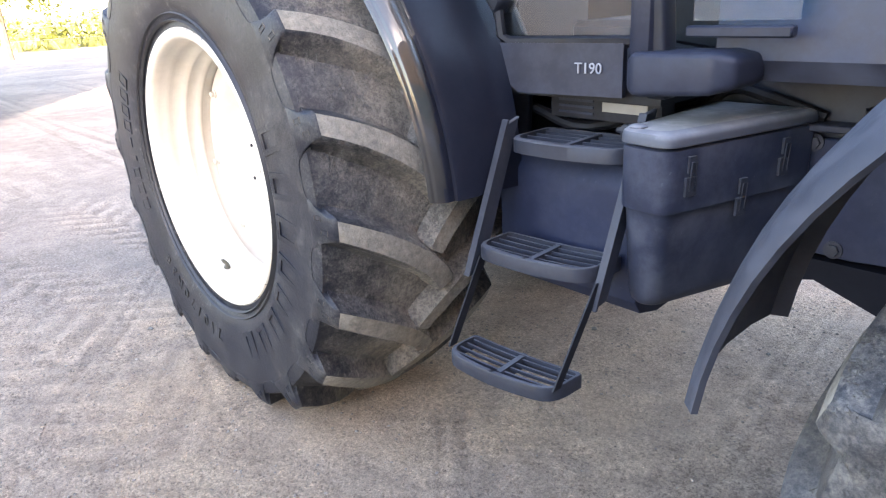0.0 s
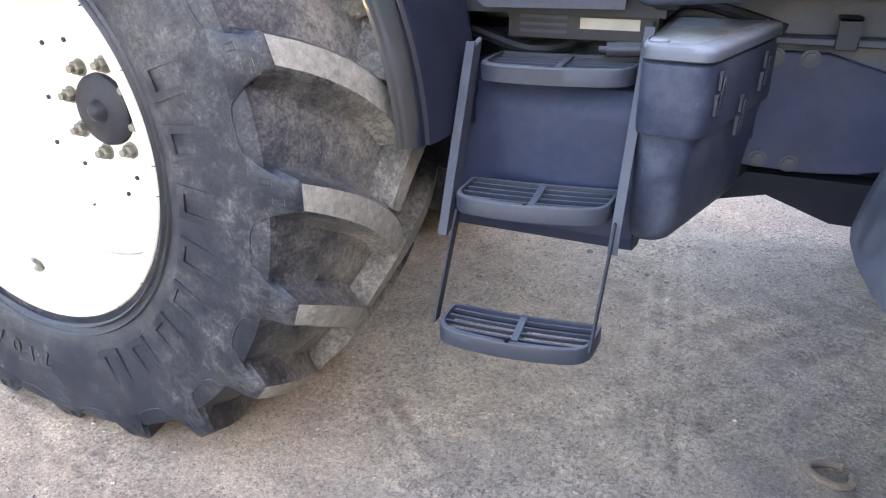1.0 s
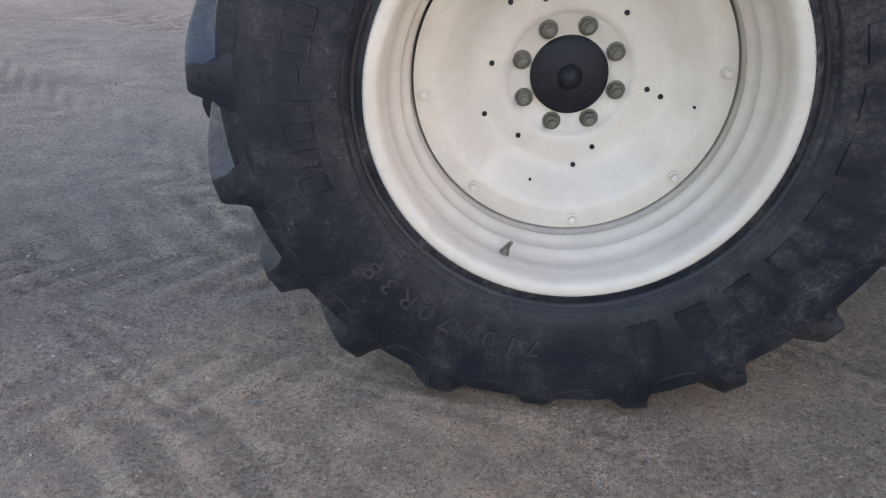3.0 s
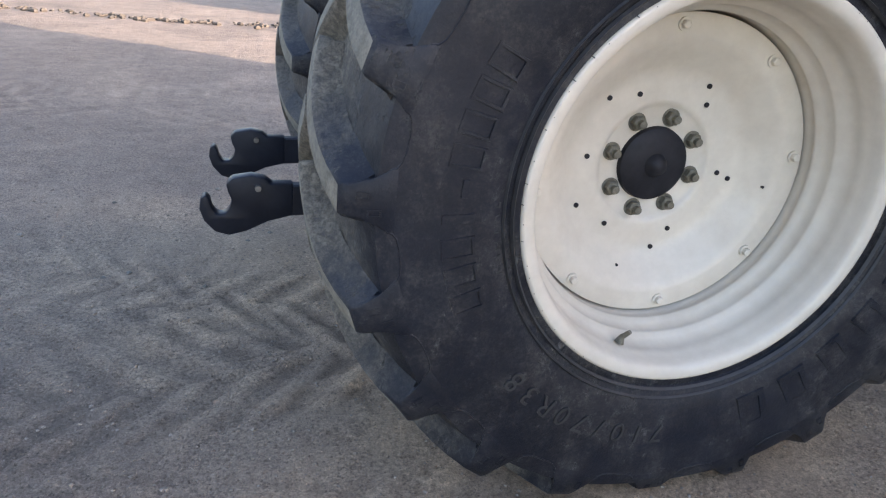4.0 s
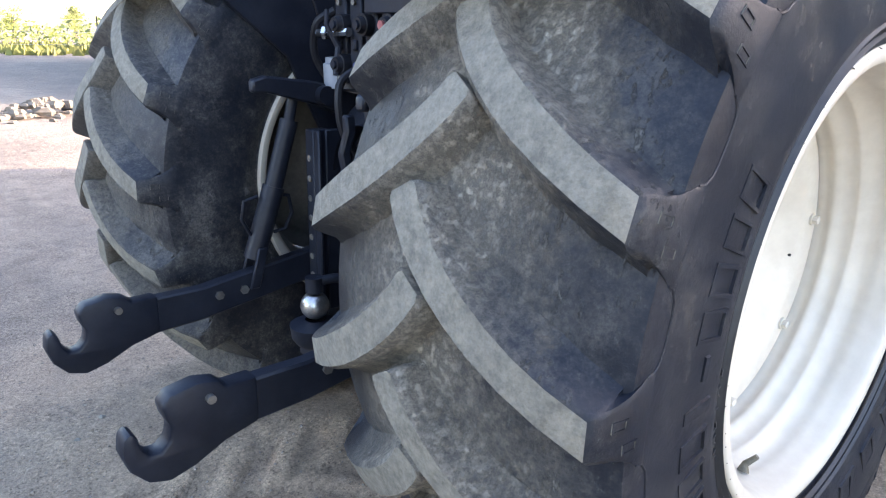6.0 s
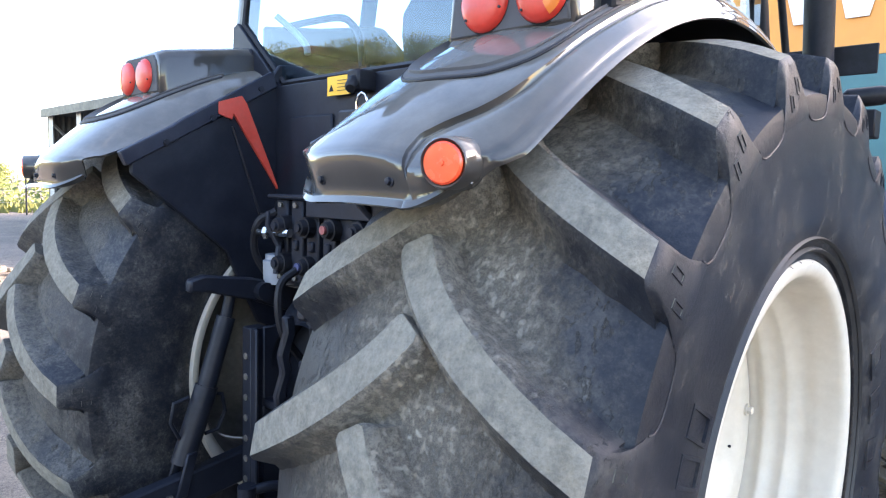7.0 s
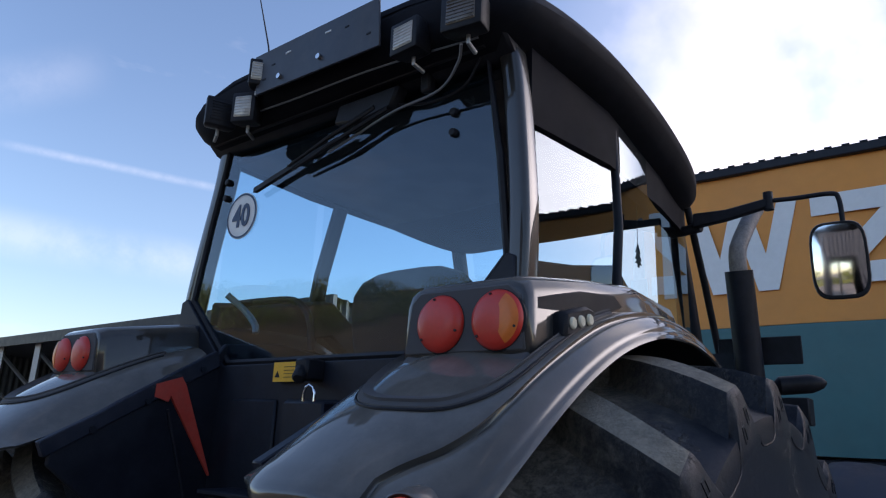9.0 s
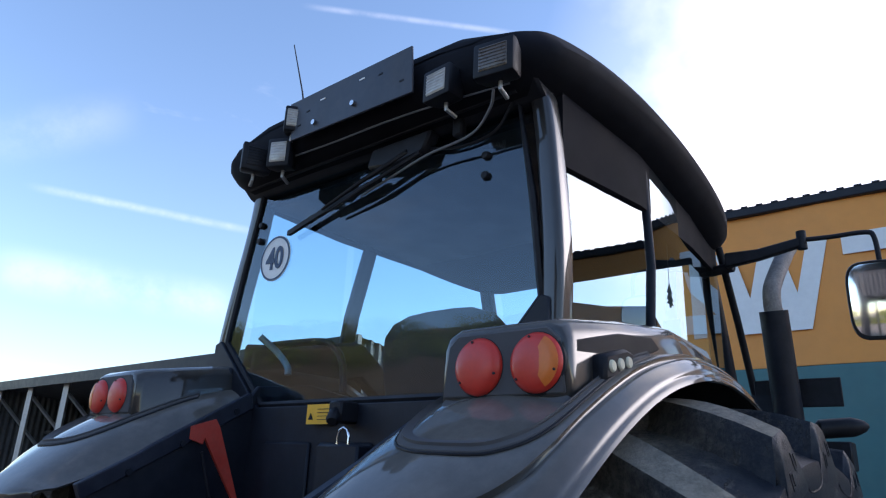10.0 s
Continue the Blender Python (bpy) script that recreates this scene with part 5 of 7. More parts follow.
    if side < 0:
        part("switch_block", Shape().loft([[(x, y, z) for x, z in ((-0.475, 1.836), (-0.36, 1.862), (-0.352, 1.905), (-0.385, 1.908), (-0.47, 1.885))] for y in (-0.90, -0.940)]), M_BLACK, f, bevel=0.006)
        for i in range(3):
            c = (-0.450 + 0.034 * i, -0.939, 1.866 + 0.008 * i)
            part("switch_button", Shape().lathe([(0.0, -0.006), (0.009, -0.006), (0.0115, -0.003), (0.012, 0.004)], c, "y", 20), M_CREAM, f, "round cream push button", sharp=30)
    # reflector and bolts at the rear
    at = Vector((-0.866, s * 0.912, 1.553))
    away = Vector((-0.95, s * 0.30, -0.03)).normalized()
    turn = away.to_track_quat("Z", "Y").to_matrix().to_4x4()
    place = Matrix.Translation(at) @ turn
    dish = Shape().lathe([(0.040, -0.06), (0.0365, 0.000), (0.034, 0.003), (0.031, 0.0), (0.031, -0.014)], (0, 0, 0), "z", 40)
    part("reflector_seat", dish.moved(place), M_PAINT, f, sharp=40)
    part("reflector", Shape().lathe([(0.0, 0.009), (0.0035, 0.009), (0.004, 0.0065), (0.027, 0.0065), (0.030, 0.003), (0.030, -0.012)], (0, 0, 0), "z", 40).moved(place), M_REFLEX, f, "round orange-red reflector", sharp=40)
    for y in (0.640, 0.802):
        p = fender_point(s, 143.2, y)
        part("bolt", Shape().lathe([(0.0, p.x - 0.007), (0.005, p.x - 0.006), (0.006, p.x - 0.001), (0.009, p.x), (0.009, p.x + 0.02)], (0, p.y, p.z), "x", 12), M_DARK, f, sharp=30)
    return f


rear_fender(-1)
rear_fender(1)


# ---- tractor: cab ----
def build_cab():
    s_roof = []
    outline = [  # x, half width, edge height, crown height
        (-0.355, 0.57, 2.735, 2.785), (-0.34, 0.635, 2.70, 2.82), (-0.30, 0.69, 2.675, 2.85), (-0.22, 0.735, 2.665, 2.875), (0.0, 0.765, 2.665, 2.90), (0.3, 0.775, 2.655, 2.91), (0.65, 0.76, 2.625, 2.90), (1.0, 0.72, 2.60, 2.86), (1.20, 0.66, 2.595, 2.80), (1.31, 0.56, 2.62, 2.745), (1.345, 0.44, 2.66, 2.70)]
    smooth_rows = [smooth_curve([(o_[0], o_[k], 0) for o_ in outline], 5) for k in (1, 2, 3)]
    for (x, w, _), (_, ze, _), (_, zc, _) in zip(*smooth_rows):
        zm = lerp(ze, zc, 0.55)
        half = [(w * 0.84, ze - 0.022), (w * 0.95, lerp(ze, zm, 0.16)), (w * 0.995, lerp(ze, zm, 0.45)), (w, lerp(ze, zm, 0.72)), (w * 0.94, lerp(zm, zc, 0.32)), (w * 0.72, lerp(zm, zc, 0.88)), (w * 0.35, zc)]
        ring = [(x, -y, z) for y, z in half] + [(x, 0, zc + 0.004)] + [(x, y, z) for y, z in reversed(half)]
        ring += [(x, w * 0.4, ze - 0.02), (x, 0, ze - 0.022), (x, -w * 0.4, ze - 0.02)]
        s_roof.append(ring)
    cab = part("cab", Shape().loft(s_roof), M_ROOF, tractor, "black cab with a curved overhanging roof", sharp=40)
    part("roof_shell", Shape().loft([[(x, y * 0.93, z + 0.012) for x, y, z in r[4:11]] for r in s_roof[1:-1]], False, False), M_ROOF, cab)

    # pillars
    def pillar(name, pts, w, d):
        rings = []
        for x, y, z in pts:
            rings.append([(x - d / 2, y - w / 2, z), (x + d / 2, y - w / 2, z), (x + d / 2, y + w / 2, z), (x - d / 2, y + w / 2, z)])
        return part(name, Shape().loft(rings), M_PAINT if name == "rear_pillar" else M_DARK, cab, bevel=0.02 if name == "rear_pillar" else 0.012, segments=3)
    for s in (-1, 1):
        rear = smooth_curve([(-0.19, s * (0.668 if s < 0 else 0.735), 1.93), (-0.185, s * (0.672 if s < 0 else 0.700), 2.2), (-0.18, s * (0.650 if s < 0 else 0.640), 2.5), (-0.185, s * (0.632 if s < 0 else 0.610), 2.67)], 4)
        pillar("rear_pillar", rear, 0.06, 0.075)
        pillar("middle_pillar", [(0.30, s * 0.685, 1.93), (0.34, s * 0.69, 2.3), (0.34, s * 0.675, 2.66)] if s < 0 else [(0.32, 0.685, 1.93), (0.375, 0.69, 2.3), (0.45, 0.675, 2.66)], 0.03, 0.022 if s < 0 else 0.075)
        part("cant_rail", Shape().loft([[(x, s * (y - 0.07), 2.69), (x, s * (y + 0.010), 2.69), (x, s * (y + 0.010), z), (x, s * (y - 0.05), z)] for x, y, z in ((-0.16, 0.668, 2.45 if s < 0 else 2.625), (0.28, 0.685, 2.48 if s < 0 else 2.615), (0.78, 0.655, 2.49 if s < 0 else 2.61), (1.20, 0.60, 2.50 if s < 0 else 2.61))]), M_ROOF, cab, "black cant rail over the side windows")
        pillar("front_pillar", smooth_curve([(1.50, s * 0.56, 1.18), (1.46, s * 0.57, 1.6), (1.33, s * 0.575, 2.1), (1.17, s * 0.565, 2.64)], 4), 0.06, 0.06)
        # side glass, rear quarter and door
        quarter = [[(-0.13, s * 0.672, 2.02), (0.315, s * 0.686, 1.985)], [(-0.13, s * 0.674, 2.3), (0.318, s * 0.69, 2.3)], [(-0.14, s * 0.66, 2.65), (0.305, s * 0.676, 2.65)]]
        g = part("quarter_window", thick(quarter, 0.005), M_SIDEGLASS if s < 0 else M_CLEAR, cab, "tinted quarter window", second=(M_CLEAR, lambda f: f.normal.y > -0.5))
        g.visible_shadow = False
        door_rows = []
        for z, xf in ((1.32, 1.475), (1.6, 1.435), (2.0, 1.36), (2.4, 1.275), (2.64, 1.20)):
            door_rows.append([(x, s * (0.69 - 0.125 * max(0, (x - 0.5)) ** 1.0), z) for x in np.linspace(0.36 if z > 1.9 else (0.42 if z > 1.55 else 0.95), xf, 6)])
        g = part("door_window", thick(door_rows, 0.005), M_SIDEGLASS if s < 0 else M_CLEAR, cab, "tinted door window", second=(M_CLEAR, lambda f: f.normal.y > -0.5))
        g.visible_shadow = False
        panel = [[(x, s * (0.70 - 0.125 * max(0, (x - 0.5))), z) for x in np.linspace(xa, 1.415, 6)] for z, xa in ((1.18, 1.10), (1.20, 1.075), (1.305, 1.045), (1.312, 1.04))]
        part("door_panel", thick(panel, 0.02 * s), M_GUARD, cab, "dark grey lower door panel")
        part("door_frame", Shape().tube([(1.02, s * 0.645, 1.5), (1.04, s * 0.64, 1.33), (1.07, s * 0.635, 1.315), (1.45, s * 0.588, 1.315), (1.475, s * 0.58, 1.34), (1.44, s * 0.585, 1.6)], 0.014, 6), M_BLACK, cab)
        part("side_sill", Shape().loft([[(-0.25, s * 0.60, z0), (-0.25, s * 0.70, z0), (-0.25, s * 0.70, z0 + 0.06), (-0.25, s * 0.60, z0 + 0.06)] for z0 in (1.93,)] + [[(0.4, s * 0.62, 1.90), (0.4, s * 0.71, 1.90), (0.4, s * 0.71, 1.96), (0.4, s * 0.62, 1.96)], [(0.75, s * 0.60, 1.74), (0.75, s * 0.69, 1.74), (0.75, s * 0.69, 1.80), (0.75, s * 0.60, 1.80)], [(1.03, s * 0.58, 1.38), (1.03, s * 0.66, 1.38), (1.06, s * 0.66, 1.42), (1.06, s * 0.58, 1.42)]]), M_DARK, cab, bevel=0.01)
    # rear window with its frame
    out = [(0.435, 1.858), (0.690, 2.085), (0.640, 2.35), (0.575, 2.645), (-0.575, 2.645), (-0.620, 2.35), (-0.645, 2.085), (-0.435, 1.858)]
    xg = lambda z: -0.213
    g = part("rear_window", Shape().loft([[(xg(z), y, z) for y, z in out], [(xg(z) + 0.006, y, z) for y, z in out]]), M_GLASS, cab, "tinted rear window", smooth=False, second=(M_CLEAR, lambda f: f.normal.x > -0.5))
    g.visible_shadow = False
    loop = [(xg(z) - 0.002, y, z) for y, z in out]
    part("window_seal", Shape().tube(loop + [loop[0]], 0.011, 6), M_BLACK, cab)
    part("rear_header", Shape().loft([[(-0.22, y, 2.63), (-0.30, y, 2.70), (-0.20, y, 2.72), (-0.16, y, 2.63)] for y in (-0.66, 0.66)]), M_BLACK, cab, bevel=0.008)
    # lower rear wall of the cab
    wall = [(0.47, 1.30), (0.47, 1.78), (0.74, 1.94), (0.735, 2.08), (0.705, 2.092), (0.44, 1.848), (-0.44, 1.848), (-0.655, 2.088), (-0.675, 2.08), (-0.68, 1.94), (-0.47, 1.78), (-0.47, 1.30)]
    part("rear_wall", Shape().prism(wall, "x", -0.235, -0.20), M_DARK, cab, "black rear cab wall", bevel=0.003)
    for y0, y1 in ((0.14, 0.36), (-0.12, 0.10), (-0.40, -0.16)):
        part("rear_wall_panel", Shape().box((-0.246, y0, 1.36), (-0.232, y1, 1.74)), M_DARK, cab, bevel=0.006)
    part("floor", Shape().box((-0.2, -0.56, 1.16), (1.5, 0.56, 1.22)), M_CAB, cab)
    part("windshield", thick([[(1.50, y, 1.45) for y in (-0.5, 0, 0.5)], [(1.24, y, 2.63) for y in (-0.52, 0, 0.52)]], 0.005), M_CLEAR, cab, "tinted windscreen").visible_shadow = False
    part("dashboard", Shape().loft([[(1.15, y, 1.3), (1.5, y, 1.25), (1.5, y, 1.62), (1.22, y, 1.72)] for y in (-0.22, 0.22)]), M_CAB, cab, bevel=0.04, segments=2)
    part("headliner", Shape().box((-0.18, -0.6, 2.60), (1.2, 0.6, 2.635)), M_BLACK, cab, bevel=0.01)
    wheel_c = Matrix.Translation((1.10, 0.0, 1.56)) @ Euler((0, radians(-35), 0)).to_matrix().to_4x4()
    sw = Shape()
    ring = [wheel_c @ Vector((0.2 * math.cos(a), 0.2 * math.sin(a), 0)) for a in np.linspace(0, 2 * math.pi, 37)]
    sw.tube(ring, 0.015, 8, False)
    sw.tube([wheel_c @ Vector((-0.2, 0, 0)), wheel_c @ Vector((0.2, 0, 0))], 0.012, 6).tube([wheel_c @ Vector((0, 0, 0)), (1.27, 0, 1.45)], 0.03, 8)
    part("steering_wheel", sw, M_BLACK, cab, "black steering wheel")
    seat = Shape().box((0.25, -0.25, 1.55), (0.75, 0.25, 1.70)).box((0.3, -0.2, 1.22), (0.7, 0.2, 1.56))
    backs = []
    for z, x, d, w in ((1.66, 0.24, 0.12, 0.24), (1.80, 0.205, 0.13, 0.255), (1.95, 0.175, 0.13, 0.265), (2.06, 0.155, 0.12, 0.265), (2.13, 0.145, 0.10, 0.25), (2.175, 0.145, 0.085, 0.21), (2.20, 0.15, 0.06, 0.14), (2.207, 0.155, 0.03, 0.06)):
        backs.append([(x, -w, z), (x + d * 0.5, -w * 1.04, z), (x + d, -w * 0.92, z), (x + d, w * 0.92, z), (x + d * 0.5, w * 1.04, z), (x, w, z)])
    seat.loft(backs)
    part("driver_seat", seat, M_SEAT, cab, "dark fabric driver's seat", bevel=0.012, segments=2)
    return cab


cab = build_cab()
# raised inner sills under the quarter windows and a console beside the seat
for s_ in (-1, 1):
    part("quarter_sill", Shape().loft([[(x, s_ * 0.60, z - 0.16), (x, s_ * 0.665, z - 0.16), (x, s_ * 0.665, z), (x, s_ * 0.60, z - 0.02)] for x, z in ((-0.16, 2.09), (0.1, 2.13), (0.38, 2.19), (0.6, 2.05), (0.8, 1.8))]), M_CAB, cab, "dark grey inner window sill", bevel=0.008)
part("side_console", Shape().loft([[(x, -0.58, 1.5), (x, -0.30, 1.5), (x, -0.32, z), (x, -0.58, z + 0.03)] for x, z in ((-0.16, 1.86), (0.2, 1.92), (0.7, 1.86), (0.95, 1.7))]), M_CAB, cab, "dark grey control console", bevel=0.02, segments=2)


# ---- tractor: bonnet, chassis, tank, battery box, steps ----
def build_front():
    rings = []
    for x, w, z0, z1 in ((1.60, 0.50, 1.22, 1.72), (2.2, 0.47, 1.22, 1.70), (3.0, 0.43, 1.20, 1.62), (3.55, 0.40, 1.1, 1.52), (3.78, 0.33, 1.05, 1.40)):
        half = [(w * 0.92, z0), (w, z0 + 0.05), (w * 0.99, lerp(z0, z1, 0.6)), (w * 0.9, lerp(z0, z1, 0.88)), (w * 0.6, z1)]
        rings.append([(x, -y, z) for y, z in half] + [(x, y, z) for y, z in reversed(half)])
    part("bonnet", Shape().loft(rings), M_BONNET, tractor, "dark grey metallic bonnet", sharp=35)
    part("engine", Shape().box((1.60, -0.15, 0.72), (3.4, 0.15, 1.22)), M_DARK, tractor, "black engine block", bevel=0.03)
    part("frame_plate", Shape().box((0.9, -0.168, 0.96), (2.5, 0.168, 1.34)), M_FRONTGUARD, tractor, "dusty grey frame under the bonnet", bevel=0.02)
    part("gearbox", Shape().box((-0.25, -0.28, 0.62), (1.6, 0.28, 1.10)), M_DARK, tractor, "black gearbox housing", bevel=0.05, segments=2)
    part("rear_axle", Shape().lathe([(0.14, -0.55), (0.17, -0.3), (0.2, 0.0), (0.17, 0.3), (0.14, 0.55)], (0, 0, 0.88), "y", 32).tube([(0, -0.84, 0.88), (0, 0.84, 0.88)], 0.09, 24), M_DARK, tractor, "black rear axle housing")
    part("front_axle", Shape().tube([(2.78, -0.8, 0.66), (2.78, 0.8, 0.66)], 0.10, 16).box((2.55, -0.25, 0.52), (3.0, 0.25, 0.8)), M_DARK, tractor, "black front axle", bevel=0.02)
    chassis = part("chassis_plate", Shape().prism([(1.68, 1.05), (1.86, 1.05), (2.03, 1.00), (2.2, 0.98), (2.2, 0.80), (1.98, 0.745), (1.86, 0.735), (1.70, 0.74), (1.69, 0.80), (1.715, 0.82), (1.715, 0.96), (1.68, 0.98)], "y", -0.205, -0.18), M_TANK, tractor, "blue-grey bolted steel plate", bevel=0.004)
    for x, z in ((1.737, 1.038), (1.82, 1.036), (1.742, 0.765), (1.82, 0.76)):
        part("bolt", Shape().lathe([(0.024, -0.206), (0.024, -0.212), (0.0, -0.212)], (x, 0, z), "y", 20).lathe([(0.017, -0.21), (0.017, -0.222), (0.0, -0.224)], (x, 0, z), "y", 6), M_STEP, chassis)
    part("ledge", Shape().box((1.66, -0.245, 1.072), (2.25, -0.18, 1.092)), M_GUARD, chassis, "grey ledge above the plate", bevel=0.004)
    part("strap", Shape().box((1.862, -0.262, 1.066), (1.912, -0.250, 1.142)).box((1.862, -0.262, 1.132), (1.912, -0.18, 1.142)), M_BLACK, chassis, "black strap over the ledge", bevel=0.003)
    part("sump", Shape().loft([[(1.62, y, 0.62), (1.72, y, 0.72), (2.25, y, 0.72), (2.25, y, 0.60), (1.95, y, 0.60), (1.78, y, 0.66)] for y in (-0.2, 0.2)]), M_ROOF, tractor, "black sump under the engine")
    # front fender: arc band over the front wheel
    rows = []
    for a in np.linspace(173, 60, 26):
        q = radians(a)
        sec = [(0.797, 0.835), (0.815, 0.862), (0.88, 0.868), (0.98, 0.865), (1.07, 0.852), (1.13, 0.835), (1.19, 0.815), (1.206, 0.795)]
        rows.append([(2.78 + r * math.cos(q), -y, 0.72 + r * math.sin(q)) for y, r in sec])
    ff = part("front_fender", thick(rows, -0.011), M_FRONTGUARD, tractor, "dusty grey plastic front fender", sharp=50)
    part("fender_bracket", Shape().tube([(2.55, -0.5, 1.30), (2.45, -0.75, 1.46), (2.45, -0.95, 1.5)], 0.025, 8), M_BLACK, ff)


def build_tank_and_box():
    # fuel tank behind the steps
    rings = []
    for y, z0, z1 in ((-0.30, 0.60, 1.02), (-0.50, 0.58, 1.03), (-0.585, 0.60, 1.00), (-0.612, 0.64, 0.955), (-0.615, 0.70, 0.93)):
        rings.append([(1.0, y, z0), (1.49, y, z0), (1.49, y, z1), (1.0, y, z1)])
    part("fuel_tank", Shape().loft(rings), M_TANK, tractor, "blue-grey moulded fuel tank", bevel=0.02, segments=3, sharp=50)
    def poly(g, dz):
        """The box's outline drawn in by g, its corners rounded."""
        base = [Vector(p) for p in ((1.475 + g * 0.15, -0.69 + g, 0), (1.61 - g, -0.705 + g, 0), (1.735 - g, -0.22, 0), (1.475 + g * 0.15, -0.22, 0))]
        out = []
        for i, p in enumerate(base):
            u, w = (base[i - 1] - p).normalized(), (base[(i + 1) % 4] - p).normalized()
            r = 0.040 if i < 2 else 0.012
            for k in range(6):
                t = k / 5
                q = (p + u * r) * (1 - t) ** 2 + p * 2 * t * (1 - t) + (p + w * r) * t * t
                out.append((q.x, q.y))
        return out
    box = Shape().loft([[(x, y, z) for x, y in poly(g, 0)] for z, g in ((0.66, 0.060), (0.672, 0.046), (0.70, 0.034), (0.93, 0.010), (0.934, -0.003), (0.94, -0.005), (1.085, -0.005), (1.090, 0.004))])
    bx = part("battery_box", box, M_BOX, tractor, "blue-grey moulded battery box with three clasps", sharp=40)
    lid = Shape().loft([[(x, y, z) for x, y in poly(g, 0)] for z, g in ((1.092, -0.004), (1.096, -0.012), (1.112, -0.012), (1.122, -0.006), (1.126, 0.006), (1.127, 0.020), (1.122, 0.024))])
    lp = part("lid", lid, M_LIDRIM, bx, "dusty grey lid", sharp=40)
    part("lid_inset", Shape().loft([[(x, y, z) for x, y in poly(g, 0)] for z, g in ((1.118, 0.028), (1.1245, 0.028), (1.1260, 0.034))]), M_LID, lp, sharp=40)
    part("lid_boss", Shape().lathe([(0.022, 1.10), (0.022, 1.128), (0.017, 1.132), (0.0, 1.132)], (1.505, -0.66, 0), "z", 20), M_LIDRIM, lp)
    for x, y, z in ((1.637, -0.640, 1.025), (1.716, -0.335, 1.025), (1.680, -0.47, 0.945)):
        m = Matrix.Translation((x, y, z)) @ Euler((0, 0, math.atan2(0.455, 0.115) - math.pi / 2)).to_matrix().to_4x4() @ Matrix.Diagonal((1.1, 1.3, 1.25, 1))
        cl = Shape().box((-0.002, -0.013, -0.040), (0.005, 0.013, -0.004), m).box((0.0, -0.009, 0.004), (0.006, 0.009, 0.036), m).tube([m @ Vector((0.006, -0.006, -0.03)), m @ Vector((0.010, -0.006, 0.026)), m @ Vector((0.010, 0.006, 0.026)), m @ Vector((0.006, 0.006, -0.03))], 0.0016, 6)
        part("clasp", cl, M_STEP, bx, "dull grey spring clasp", bevel=0.001)


